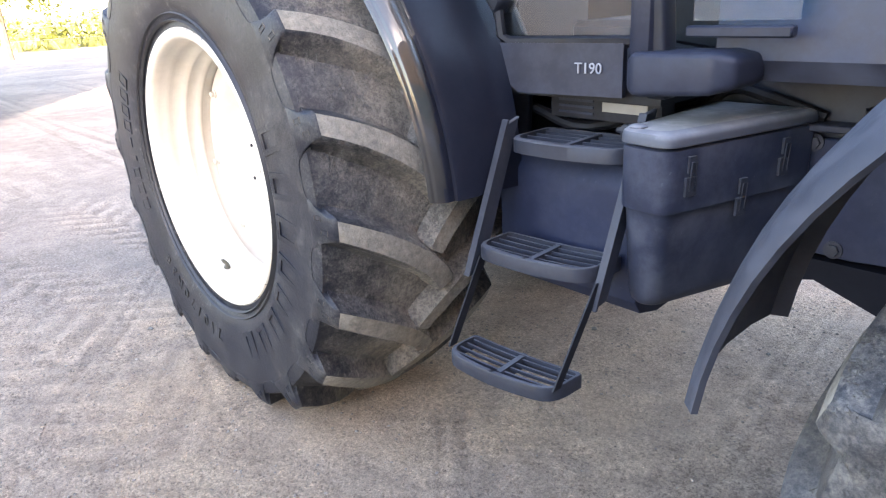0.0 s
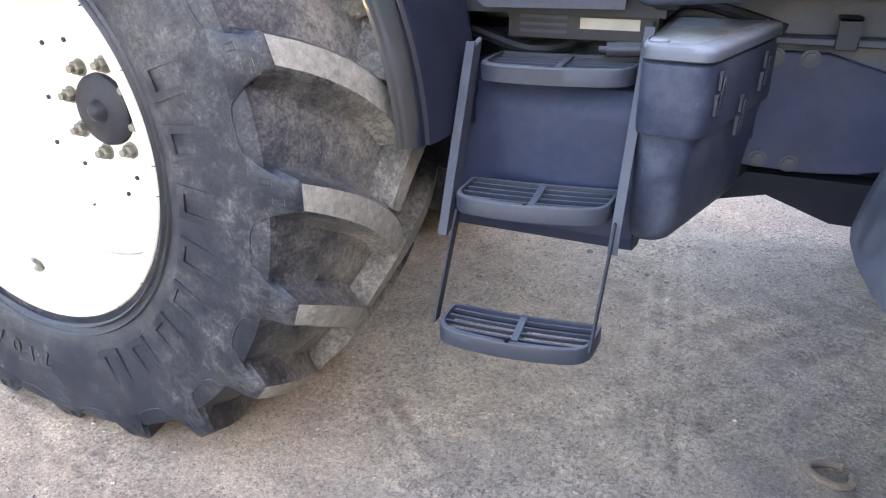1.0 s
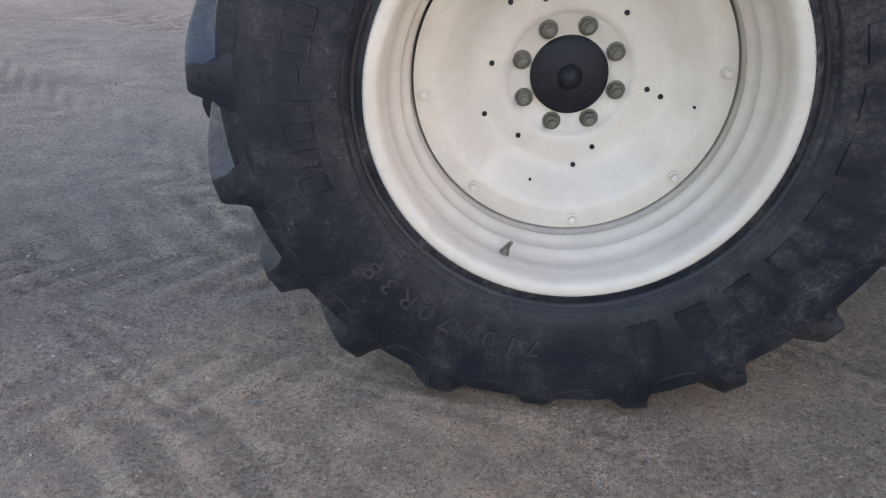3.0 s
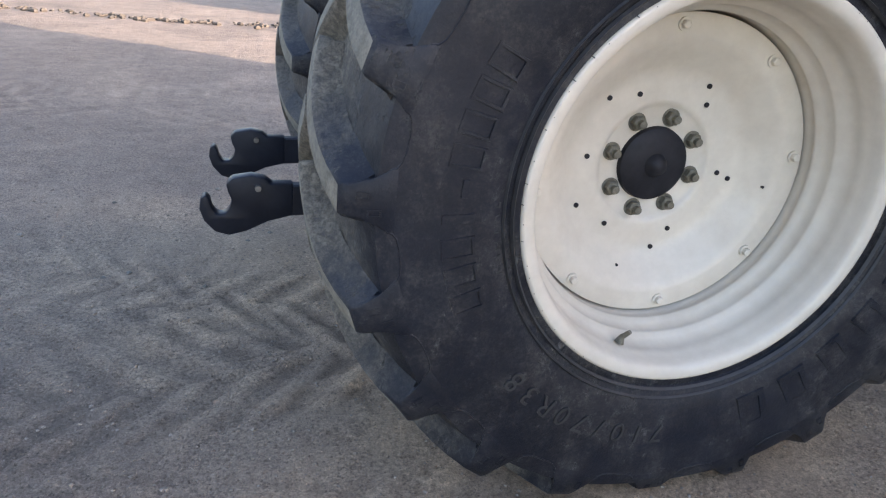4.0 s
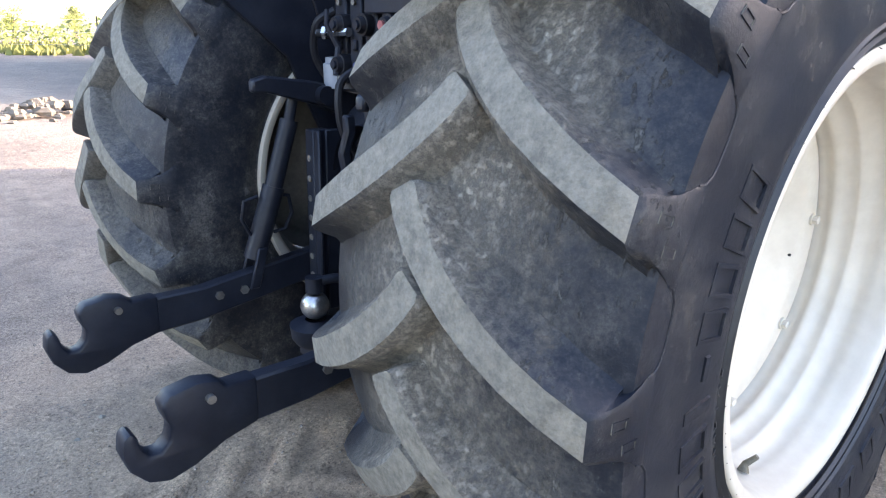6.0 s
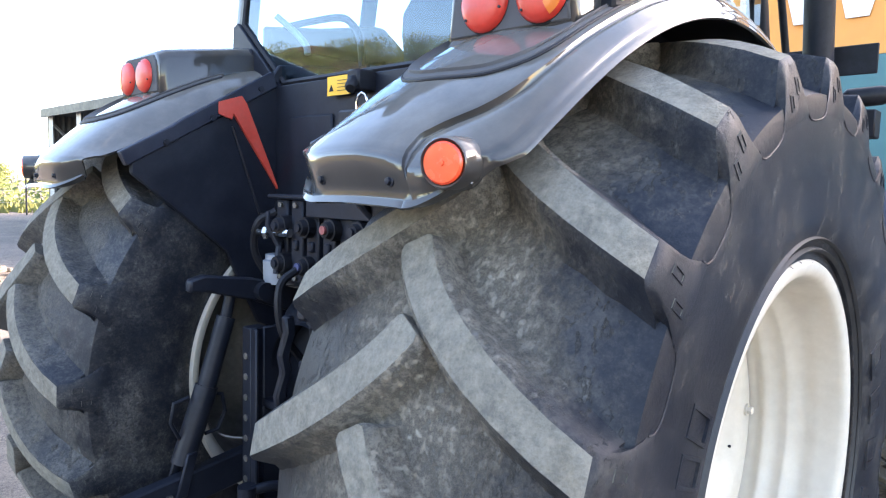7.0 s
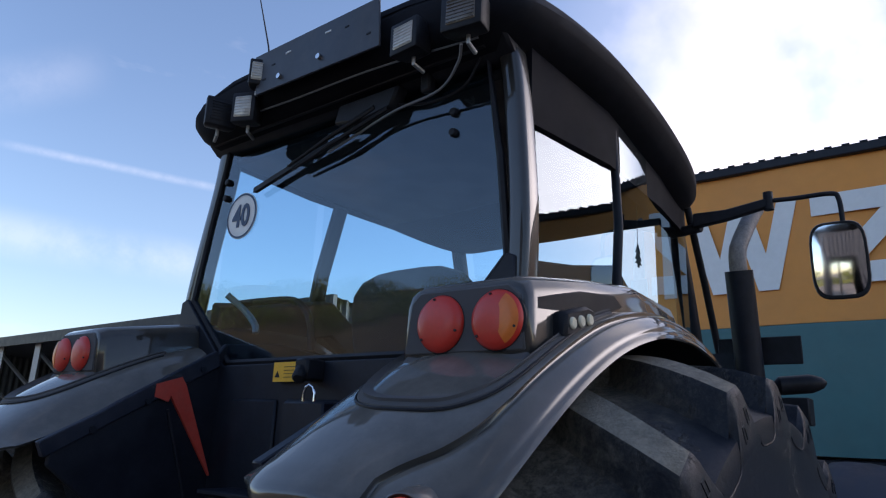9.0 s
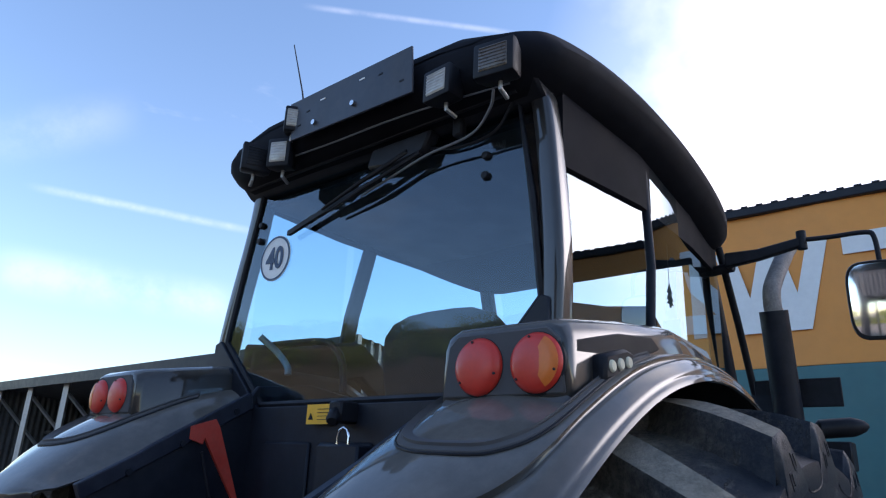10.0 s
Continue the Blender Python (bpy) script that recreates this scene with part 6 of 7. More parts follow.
def build_steps():
    st = part("boarding_steps", Shape().prism([(-0.625, 1.11), (-0.675, 1.095), (-0.845, 0.68), (-0.79, 0.685)], "x", 1.078, 1.092), M_STEP, tractor, "dusty grey boarding steps with three slotted treads", bevel=0.003)
    part("step_rail", Shape().prism([(-0.53, 1.15), (-0.59, 1.14), (-0.775, 0.67), (-0.72, 0.68)], "x", 1.462, 1.476), M_STEP, st, bevel=0.003)
    part("rail_flange", Shape().loft([[(1.070, y - 0.004, z), (1.092, y - 0.004, z), (1.092, y + 0.004, z), (1.070, y + 0.004, z)] for y, z in ((-0.672, 1.105), (-0.845, 0.682))]), M_STEP, st)
    part("rail_flange", Shape().loft([[(1.462, y - 0.004, z), (1.484, y - 0.004, z), (1.484, y + 0.004, z), (1.462, y + 0.004, z)] for y, z in ((-0.588, 1.145), (-0.776, 0.672))]), M_STEP, st)
    for x, ya, yb in ((1.104, -0.80, -0.935), (1.470, -0.75, -0.915)):
        part("rubber_strap", Shape().loft([[(x - 0.0025, y - 0.015, z), (x + 0.0025, y - 0.015, z), (x + 0.0025, y + 0.015, z), (x - 0.0025, y + 0.015, z)] for y, z in ((ya, 0.74), (lerp(ya, yb, 0.5), 0.62), (yb, 0.50))]), M_BLACK, st, "black rubber strap")

    def tread(z, x0, x1, yb, yf, skew):
        """A slotted tread: rim, middle rib and slats."""
        lean = lambda x: skew * (x - x0) / (x1 - x0)
        rim = []
        for px, py, r in ((x0, yb, 0.014), (x0 + 0.004, yf + 0.012, 0.052), (lerp(x0, x1, 0.35), yf - 0.010, 0.06), (lerp(x0, x1, 0.65), yf - 0.010, 0.06), (x1 - 0.004, yf + 0.012, 0.052), (x1, yb, 0.014), (lerp(x0, x1, 0.5), yb - 0.012, 0.10)):
            rim.append((Vector((px, py + lean(px), 0)), r))
        corners = [p for p, _ in rim]
        rounded = []
        for k, (p, r) in enumerate(rim):
            u, w = (corners[k - 1] - p).normalized(), (corners[(k + 1) % len(corners)] - p).normalized()
            for m in range(5):
                q = m / 4
                v = (p + u * r) * (1 - q) ** 2 + p * 2 * q * (1 - q) + (p + w * r) * q * q
                rounded.append((v.x, v.y))
        rim = rounded
        cx = sum(p[0] for p in rim) / len(rim)
        cyy = sum(p[1] for p in rim) / len(rim)
        inner = [(cx + (x - cx) * 0.95, cyy + (y - cyy) * 0.84 + 0.002) for x, y in rim]
        sh = Shape()
        h = 0.040
        sh.loft([[(x, y, z - h) for x, y in rim], [(x, y, z - 0.004) for x, y in rim], [(lerp(x, cx, 0.012), lerp(y, cyy, 0.03), z) for x, y in rim], [(x, y, z) for x, y in inner], [(x, y, z - h) for x, y in inner], [(x, y, z - h) for x, y in rim]], True, False)
        t = part("tread", sh, M_STEP, st, sharp=35)
        # added black sheet under the slats stands in for shade in the slots
        if z > 0.6:
            part("tread_floor", Shape().loft([[(x, y, zz) for x, y in [(cx + (x - cx) * 0.97, cyy + (y - cyy) * 0.9) for x, y in rim]] for zz in (z - h + 0.001, z - h + 0.005)]), M_BLACK, t)
        xm = (x0 + x1) / 2
        part("rib", Shape().loft([[(xm - w, yb + lean(xm) - 0.004, zz), (xm + w, yb + lean(xm) - 0.004, zz), (xm + w + 0.012, yf + 0.012 + lean(xm), zz), (xm - w + 0.012, yf + 0.012 + lean(xm), zz)] for zz, w in ((z - 0.035, 0.010), (z - 0.002, 0.008))]), M_STEP, t)
        for i in range(1, 5):
            q = i / 5
            part("slat", Shape().loft([[(x, lerp(yb, yf, q) + lean(x) + 0.010 * (1 - math.sin(math.pi * (x - x0) / (x1 - x0))) - 0.003, z - 0.016), (x, lerp(yb, yf, q) + lean(x) + 0.010 * (1 - math.sin(math.pi * (x - x0) / (x1 - x0))) - 0.003, z - 0.007), (x, lerp(yb, yf, q) + lean(x) + 0.010 * (1 - math.sin(math.pi * (x - x0) / (x1 - x0))) + 0.003, z - 0.007), (x, lerp(yb, yf, q) + lean(x) + 0.010 * (1 - math.sin(math.pi * (x - x0) / (x1 - x0))) + 0.003, z - 0.016)] for x in np.linspace(x0 + 0.012, x1 - 0.012, 7)]), M_STEP, t)
    tread(1.06, 1.095, 1.458, -0.50, -0.70, 0.045)
    tread(0.775, 1.088, 1.455, -0.675, -0.835, 0.05)
    tread(0.505, 1.11, 1.475, -0.85, -0.985, 0.04)


build_front()
build_tank_and_box()
build_steps()


# ---- tractor: fittings on the cab and round it ----
def work_lamp(x, y, z, turn, lens, tilt=0.0, w=0.052, h=0.047):
    """A square lamp in a black housing; its lens looks to the rear."""
    m = Matrix.Translation((x, y, z)) @ Euler((0, radians(tilt), radians(turn))).to_matrix().to_4x4()
    q = lambda p: tuple(m @ Vector(p))
    body = Shape().loft([[q((d, -w * k, -h * k)), q((d, w * k, -h * k)), q((d, w * k, h * k)), q((d, -w * k, h * k))] for d, k in ((-0.035, 1.0), (-0.01, 1.0), (0.03, 0.85), (0.045, 0.6))])
    lamp = part("work_lamp", body, M_BLACK, cab, "square black work lamp with a clear lens", bevel=0.006, segments=2)
    part("lens", Shape().loft([[q((d, -w * k, -h * k)), q((d, w * k, -h * k)), q((d, w * k, h * k)), q((d, -w * k, h * k))] for d, k in ((-0.034, 0.72), (-0.038, 0.68))]), lens, lamp, bevel=0.004)
    for i in range(7):
        yy = lerp(-h * 0.6, h * 0.6, i / 6)
        part("lens_rib", Shape().tube([q((-0.0385, -w * 0.66, yy)), q((-0.0385, w * 0.66, yy))], 0.0014, 5), lens, lamp)
    part("bracket", Shape().tube([q((0.01, 0, -h * 0.9)), q((0.01, 0, -h * 1.35)), q((0.05, 0, -h * 1.5))], 0.006, 8), M_ZINC, lamp)


def build_cab_fittings():
    work_lamp(-0.36, -0.425, 2.675, -4, M_LENS, 0, 0.050, 0.047)
    work_lamp(-0.37, -0.615, 2.672, 8, M_OLDLENS, 0, 0.058, 0.050)
    work_lamp(-0.36, 0.285, 2.665, 24, M_LENS, 0, 0.042, 0.052)
    work_lamp(-0.39, 0.40, 2.668, 66, M_BLACK, 0, 0.05, 0.05)
    work_lamp(-0.38, 0.225, 2.765, 50, M_LENS, 0, 0.026, 0.045)
    # mounting board above the rear edge of the roof
    board = part("mounting_board", Shape().prism([(0.207, 2.685), (0.232, 2.83), (-0.322, 2.835), (-0.336, 2.677)], "x", -0.393, -0.385), M_BOARD, cab, "blank blue-black mounting board", bevel=0.002)
    for y, z in ((0.09, 2.715), (-0.09, 2.723)):
        part("bolt", Shape().lathe([(0.0, -0.402), (0.009, -0.402), (0.009, -0.39)], (0, y, z), "x", 8), M_CHROME, board)
    for y, z in ((0.06, 2.79), (-0.12, 2.797)):
        part("slot", Shape().box((-0.3945, y - 0.012, z - 0.0025), (-0.3915, y + 0.012, z + 0.0025)), M_WHITE, board)
    for y, z in ((0.13, 2.77), (0.17, 2.73), (-0.20, 2.785), (-0.29, 2.73)):
        part("slot", Shape().box((-0.3945, y - 0.008, z - 0.0025), (-0.3915, y + 0.008, z + 0.0025)), M_BLACK, board)
    part("aerial", Shape().tube([(-0.28, 0.29, 2.82), (-0.295, 0.31, 2.95), (-0.30, 0.392, 3.183)], [0.004, 0.003, 0.002], 6), M_BLACK, cab, "thin black whip aerial")
    # cables to the lamps
    part("lamp_cable", Shape().tube(smooth_curve([(-0.37, -0.60, 2.60), (-0.33, -0.56, 2.58), (-0.28, -0.46, 2.555), (-0.26, -0.28, 2.55), (-0.25, -0.12, 2.52), (-0.25, 0.0, 2.49)], 6), 0.004, 6), M_CABLE, cab, "thin grey cable")
    part("lamp_cable", Shape().tube(smooth_curve([(-0.34, 0.40, 2.67), (-0.33, 0.1, 2.665), (-0.33, -0.25, 2.66), (-0.3, -0.6, 2.655)], 6), 0.003, 6), M_CABLE, cab)
    part("gutter", Shape().tube([(-0.268, 0.60, 2.652), (-0.268, -0.60, 2.652)], 0.009, 6), M_BLACK, cab)
    # wiper
    xg = -0.214
    motor = part("wiper_motor", Shape().loft([[(xg + d, y, z) for y, z in ((-0.047, 2.634), (-0.027, 2.572), (-0.151, 2.551), (-0.265, 2.567), (-0.296, 2.634))] for d in (-0.05, 0.0)]), M_BLACK, cab, "black wiper motor cover", bevel=0.008)
    part("wiper_arm", Shape().tube([(xg - 0.045, -0.203, 2.583), (xg - 0.055, -0.006, 2.526), (xg - 0.04, 0.181, 2.484)], [0.010, 0.007, 0.005], 8).tube([(xg - 0.045, -0.255, 2.567), (xg - 0.055, -0.047, 2.508), (xg - 0.04, 0.150, 2.468)], [0.008, 0.006, 0.004], 8), M_BLACK, motor)
    part("wiper_blade", Shape().loft([[(xg - 0.03, y, z - 0.006), (xg - 0.012, y, z - 0.002), (xg - 0.012, y, z + 0.004), (xg - 0.03, y, z + 0.012)] for y, z in ((-0.068, 2.533), (0.150, 2.491), (0.372, 2.437))]), M_BLACK, motor)
    part("wiper_bracket", Shape().box((xg - 0.03, -0.395, 2.593), (xg, -0.358, 2.66)), M_BLACK, cab, bevel=0.006)
    part("washer_hose", Shape().tube(smooth_curve([(xg - 0.02, -0.27, 2.585), (xg - 0.012, -0.38, 2.563), (xg - 0.012, -0.50, 2.575), (xg - 0.02, -0.565, 2.64)], 6), 0.0045, 6), M_BLACK, cab, "thin black washer hose")
    # glass fixings, grab handle, speed disc
    for y in (-0.466, 0.566):
        for z in (2.514, 2.453):
            part("glass_fixing", Shape().lathe([(0.0, -0.014), (0.010, -0.012), (0.013, -0.004), (0.013, 0.0)], (xg, y, z), "x", 16), M_BLACK, cab)
    disc = part("speed_disc", Shape().lathe([(0.0, 0.0), (0.084, 0.0), (0.084, 0.002), (0.0, 0.002)], (xg - 0.004, 0.460, 2.370), "x", 40), M_WHITE, cab, "round white speed disc reading 40")
    part("disc_ring", Shape().lathe([(0.075, -0.0012), (0.082, -0.0012), (0.082, 0.0)], (xg - 0.004, 0.460, 2.370), "x", 40), M_DISCBLUE, disc)
    num = text_shape("40", 0.112, 0.0008, 0.0028)
    part("disc_number", Shape().add([(xg - 0.006 - z, 0.460 - x * 0.86, 2.332 + y) for x, y, z in num.v], num.f), M_DISCBLUE, disc, smooth=False)
    part("grab_handle", Shape().tube(smooth_curve([(-0.19, 0.53, 2.10), (-0.13, 0.50, 2.05), (-0.12, 0.45, 2.0), (-0.12, 0.44, 1.97)], 5), 0.012, 8), M_HANDLE, cab, "worn grey grab handle")
    part("inner_lever", Shape().tube(smooth_curve([(-0.1, 0.60, 2.088), (-0.1, 0.45, 2.085), (-0.1, 0.29, 2.075), (-0.1, 0.22, 2.04), (-0.1, 0.185, 1.99), (-0.1, 0.17, 1.9)], 5), 0.013, 8), M_BLACK, cab)
    # yellow notice and lock on the rear wall
    sign = part("warning_notice", Shape().box((-0.256, 0.045, 1.79), (-0.250, 0.149, 1.847)), M_YELLOW, cab, "yellow warning notice with unreadable print")
    part("notice_triangle", Shape().prism([(0.140, 1.803), (0.118, 1.803), (0.129, 1.822)], "x", -0.2575, -0.2565), M_BLACK, sign)
    for i in range(4):
        part("print_bar", Shape().box((-0.2575, 0.030, 1.802 + i * 0.010), (-0.2565, 0.100, 1.8035 + i * 0.010)), M_BLACK, sign)
    part("wall_fitting", Shape().box((-0.30, -0.05, 1.79), (-0.23, 0.005, 1.85)).tube([(-0.29, -0.02, 1.82), (-0.32, -0.04, 1.79)], 0.02, 10), M_BLACK, cab, bevel=0.006)
    box = part("lock_box", Shape().box((-0.34, -0.17, 1.56), (-0.24, -0.007, 1.73)), M_DARK, cab, "black box with a padlock", bevel=0.006)
    part("padlock", Shape().tube([(-0.33, -0.080, 1.730), (-0.33, -0.080, 1.750), (-0.33, -0.088, 1.767), (-0.33, -0.102, 1.773), (-0.33, -0.116, 1.767), (-0.33, -0.124, 1.750), (-0.33, -0.124, 1.730)], 0.004, 8), M_CHROME, box)
    # red wedge stripes on the inner fender walls and the bolted flange
    for s in (1, -1):
        part("red_wedge", Shape().prism([(-0.452, 1.735), (-0.452, 1.772), (-0.37, 1.80), (-0.352, 1.775), (-0.225, 1.49), (-0.40, 1.742), (-0.405, 1.722)], "y", s * 0.455, s * 0.444), M_WEDGE, tractor, "faded red wedge-shaped marker")
        fl = part("fender_flange", Shape().prism([(-0.735, 1.56), (-0.755, 1.600), (-0.60, 1.685), (-0.56, 1.712), (-0.25, 1.895), (-0.235, 1.845)], "y", s * 0.474, s * 0.447), M_GUARD, tractor, "satin grey fender flange with bolts", bevel=0.003)
        for x, z in ((-0.62, 1.635), (-0.47, 1.72), (-0.30, 1.83)):
            part("bolt", Shape().tube([(x, s * 0.448, z), (x, s * 0.441, z)], 0.010, 8), M_DARK, fl)
        part("wall_recess", Shape().tube([(-0.40, s * 0.452, 1.70), (-0.30, s * 0.452, 1.42), (-0.24, s * 0.452, 1.425), (-0.23, s * 0.452, 1.48)], 0.005, 6), M_DARK, tractor, "raised bead on the fender wall")


def build_mirror_and_exhaust():
    # exhaust stack with a bent tail pipe
    ex = part("exhaust", Shape().tube([(1.27, -0.82, 1.45), (1.22, -0.825, 1.75), (1.10, -0.835, 2.30)], 0.050, 28), M_DARK, tractor, "black exhaust stack with a bare bent tail pipe", sharp=40)
    part("tail_pipe", Shape().tube(smooth_curve([(1.10, -0.835, 2.29), (1.10, -0.835, 2.36), (1.13, -0.84, 2.42), (1.26, -0.86, 2.56), (1.31, -0.865, 2.60)], 6), 0.032, 20, False).tube(smooth_curve([(1.13, -0.84, 2.42), (1.26, -0.86, 2.56), (1.308, -0.865, 2.598)], 6), 0.029, 20, False), M_TAIL, ex, "bare weathered steel tail pipe")
    part("exhaust_bracket", Shape().box((1.17, -0.78, 1.93), (1.19, -0.56, 2.0)), M_DARK, ex)
    part("lamp_plate", Shape().box((1.24, -1.0, 1.96), (1.25, -0.70, 2.065)), M_BLACK, ex, "black bracket plate", bevel=0.003)
    part("indicator_lamp", Shape().tube(smooth_curve([(1.28, -0.86, 1.88), (1.30, -0.90, 1.885), (1.34, -1.00, 1.895), (1.36, -1.05, 1.90)], 4), [0.02] * 4 + [0.035] * 5 + [0.03, 0.025, 0.02, 0.006], 16), M_BLACK, ex, "black teardrop indicator lamp")
    part("lower_lamp", Shape().box((1.27, -1.00, 1.74), (1.36, -0.90, 1.84)).tube([(1.27, -0.86, 1.83), (1.30, -0.93, 1.83)], 0.012, 8), M_BLACK, ex, bevel=0.012)
    # mirror on its arm
    arm = part("mirror_arm", Shape().tube([(1.16, -0.56, 2.50), (1.12, -0.70, 2.50)], 0.022, 10).loft([[(x, y, z - h), (x + 0.03, y, z - h), (x + 0.03, y, z + h), (x, y, z + h)] for x, y, z, h in ((1.08, -0.68, 2.52, 0.030), (1.10, -0.80, 2.53, 0.022), (1.11, -0.97, 2.56, 0.018))]), M_BLACK, tractor, "black mirror arm", bevel=0.005)
    part("joint_bolt", Shape().tube([(1.125, -0.955, 2.53), (1.125, -0.955, 2.60)], 0.018, 12), M_BLACK, arm)
    part("mirror_tube", Shape().tube(smooth_curve([(1.125, -0.97, 2.565), (1.14, -1.05, 2.565), (1.15, -1.16, 2.565), (1.15, -1.185, 2.54), (1.15, -1.19, 2.44)], 5), 0.009, 10), M_BLACK, arm)
    head = []
    for d, k in ((0.045, 0.55), (0.035, 0.9), (0.0, 1.0), (-0.012, 0.97)):
        ring = []
        for i in range(28):
            a = 2 * math.pi * i / 28
            c, s_ = math.cos(a), math.sin(a)
            y = 0.092 * math.copysign(abs(c) ** 0.5, c) * k
            z = 0.142 * math.copysign(abs(s_) ** 0.5, s_) * k
            ring.append((1.15 + d, -1.165 + y, 2.315 + z))
        head.append(ring)
    tilt = Matrix.Translation((1.15, -1.165, 2.40)) @ Euler((0, radians(-4.2), radians(4.8))).to_matrix().to_4x4() @ Matrix.Translation((-1.15, 1.165, -2.40))
    mh = part("mirror_head", Shape().loft(head).moved(tilt), M_BLACK, arm, "black rear-view mirror head", sharp=50)
    dome = []
    for k in (1.0, 0.88, 0.75, 0.62, 0.5, 0.38, 0.26, 0.14, 0.03):
        ring = []
        for i in range(28):
            a = 2 * math.pi * i / 28
            c, s_ = math.cos(a), math.sin(a)
            y, z = 0.081 * math.copysign(abs(c) ** 0.5, c) * k, 0.129 * math.copysign(abs(s_) ** 0.5, s_) * k
            ring.append((1.130 + (y * y + z * z) / 3.0, -1.165 + y, 2.315 + z))
        dome.append(ring)
    part("mirror_glass", Shape().loft(dome).moved(tilt), M_MIRROR, mh, "slightly domed mirror glass", sharp=80)
    part("grab_bar", Shape().tube([(1.15, -0.64, 2.60), (1.30, -0.645, 2.31), (1.455, -0.645, 2.0), (1.50, -0.64, 1.62), (1.49, -0.61, 1.50)], 0.015, 10), M_BLACK, cab, "black grab bar along the front pillar")
    # pod under the front pillar, vents and label below the door
    part("corner_cover", Shape().loft([[(x, y, z0), (x, y, z1), (x, y + 0.14, z1), (x, y + 0.14, z0)] for x, y, z0, z1 in ((1.43, -0.61, 1.205, 1.28), (1.46, -0.64, 1.19, 1.295), (1.66, -0.64, 1.205, 1.30), (1.71, -0.61, 1.22, 1.285))]), M_GUARD, cab, "dark grey moulded corner cover", bevel=0.015, segments=3)
    part("pillar_foot", Shape().loft([[(1.43, -0.61, z), (1.49, -0.61, z), (1.49, -0.55, z), (1.43, -0.55, z)] for z in (1.28, 1.6)]), M_GUARD, cab, bevel=0.015, segments=2)
    part("lower_quarter_window", Shape().loft([[(1.57, -0.56, 1.36), (1.80, -0.54, 1.36), (1.80, -0.54, 1.62), (1.57, -0.56, 1.66)], [(1.57, -0.555, 1.36), (1.80, -0.535, 1.36), (1.80, -0.535, 1.62), (1.57, -0.555, 1.66)]]), M_GLASS, cab, smooth=False)
    part("quarter_sill", Shape().box((1.56, -0.575, 1.325), (1.80, -0.545, 1.35)), M_GUARD, cab, bevel=0.004)
    badge = text_shape("T190", 0.052, 0.0015)
    part("model_badge", Shape().add([(1.325 + x * 0.72, -0.6225 + 0.125 * 0.72 * x - z, 1.238 + y * 0.75) for x, y, z in badge.v], badge.f), M_FUEL, cab, "bright metal model badge", smooth=False)
    sill = part("sill_panel", Shape().box((1.12, -0.52, 1.10), (1.48, -0.46, 1.17)), M_BLACK, cab, "black panel with vent slots and a white label")
    part("white_label", Shape().box((1.30, -0.523, 1.125), (1.44, -0.520, 1.15)), M_SHEET, sill)
    for i in range(3):
        part("vent_slot", Shape().box((1.15, -0.524, 1.112 + i * 0.017), (1.27, -0.520, 1.119 + i * 0.017)), M_GUARD, sill)
    part("wheel_valve", Shape().tube([(1.37, -0.52, 1.08), (1.45, -0.52, 1.085)], 0.018, 12).tube([(1.35, -0.52, 1.08), (1.37, -0.52, 1.08)], 0.008, 8), M_STEP, tractor, "dull steel valve above the step")
    for pts in ([(1.05, -0.4, 1.06), (1.2, -0.42, 1.10), (1.4, -0.42, 1.08)], [(1.42, -0.19, 1.1), (1.5, -0.2, 1.16), (1.62, -0.2, 1.14), (1.75, -0.19, 1.1)], [(1.0, -0.45, 1.1), (1.2, -0.44, 1.06), (1.42, -0.25, 1.14)]):
        part("hose", Shape().tube(smooth_curve(pts, 5), 0.016, 8), M_BLACK, tractor, "black rubber hose")


M_OLDLENS = material("yellowed_lamp_lens", (0.085, 0.062, 0.042), 0.3, 0.0, 0.15, 60, coat=0.2)
M_PINE = material("faded_green_card", (0.05, 0.06, 0.05), 0.8, 0.0, 0.1, 30)
M_BOARD = material("blue_black_board", (0.018, 0.022, 0.034), 0.4, 0.0, 0.1, 6, dust=0.08)
M_CABLE = material("grey_cable", (0.16, 0.16, 0.17), 0.6, 0.0, 0.1, 30)
M_DISCBLUE = material("dark_blue_print", (0.02, 0.05, 0.11), 0.5, 0.0, 0.05, 30)
M_HANDLE = material("worn_grey_plastic", (0.34, 0.34, 0.33), 0.6, 0.0, 0.15, 20)
M_WEDGE = material("faded_red_plastic", (0.55, 0.055, 0.035), 0.45, 0.0, 0.12, 8, dust=0.1)
M_TAIL = material("weathered_tail_pipe", (0.26, 0.235, 0.22), 0.6, 0.5, 0.35, 14, dust=0.3, bump=0.2)
build_cab_fittings()
build_mirror_and_exhaust()

# things that hang inside the door window
tree = [(-0.032, 2.335), (-0.014, 2.350), (-0.03, 2.352), (-0.012, 2.378), (-0.024, 2.380), (0.0, 2.42), (0.024, 2.380), (0.012, 2.378), (0.03, 2.352), (0.014, 2.350), (0.032, 2.335), (0.008, 2.335), (0.008, 2.322), (-0.008, 2.322), (-0.008, 2.335)]
fresh = part("air_freshener", Shape().add([], []).prism([(0.955 + x, z) for x, z in tree], "y", -0.502, -0.499).tube([(0.955, -0.50, 2.415), (0.957, -0.50, 2.60)], 0.0012, 5), M_PINE)
tagged(fresh, "flat fir-tree shaped air freshener on a thread", "air freshener")
round_box = lambda w, h: [(0.61 + w * math.copysign(abs(math.cos(a)) ** 0.5, math.cos(a)), 2.187 + h * math.copysign(abs(math.sin(a)) ** 0.5, math.sin(a))) for a in np.linspace(0, 2 * math.pi, 25)[:-1]]
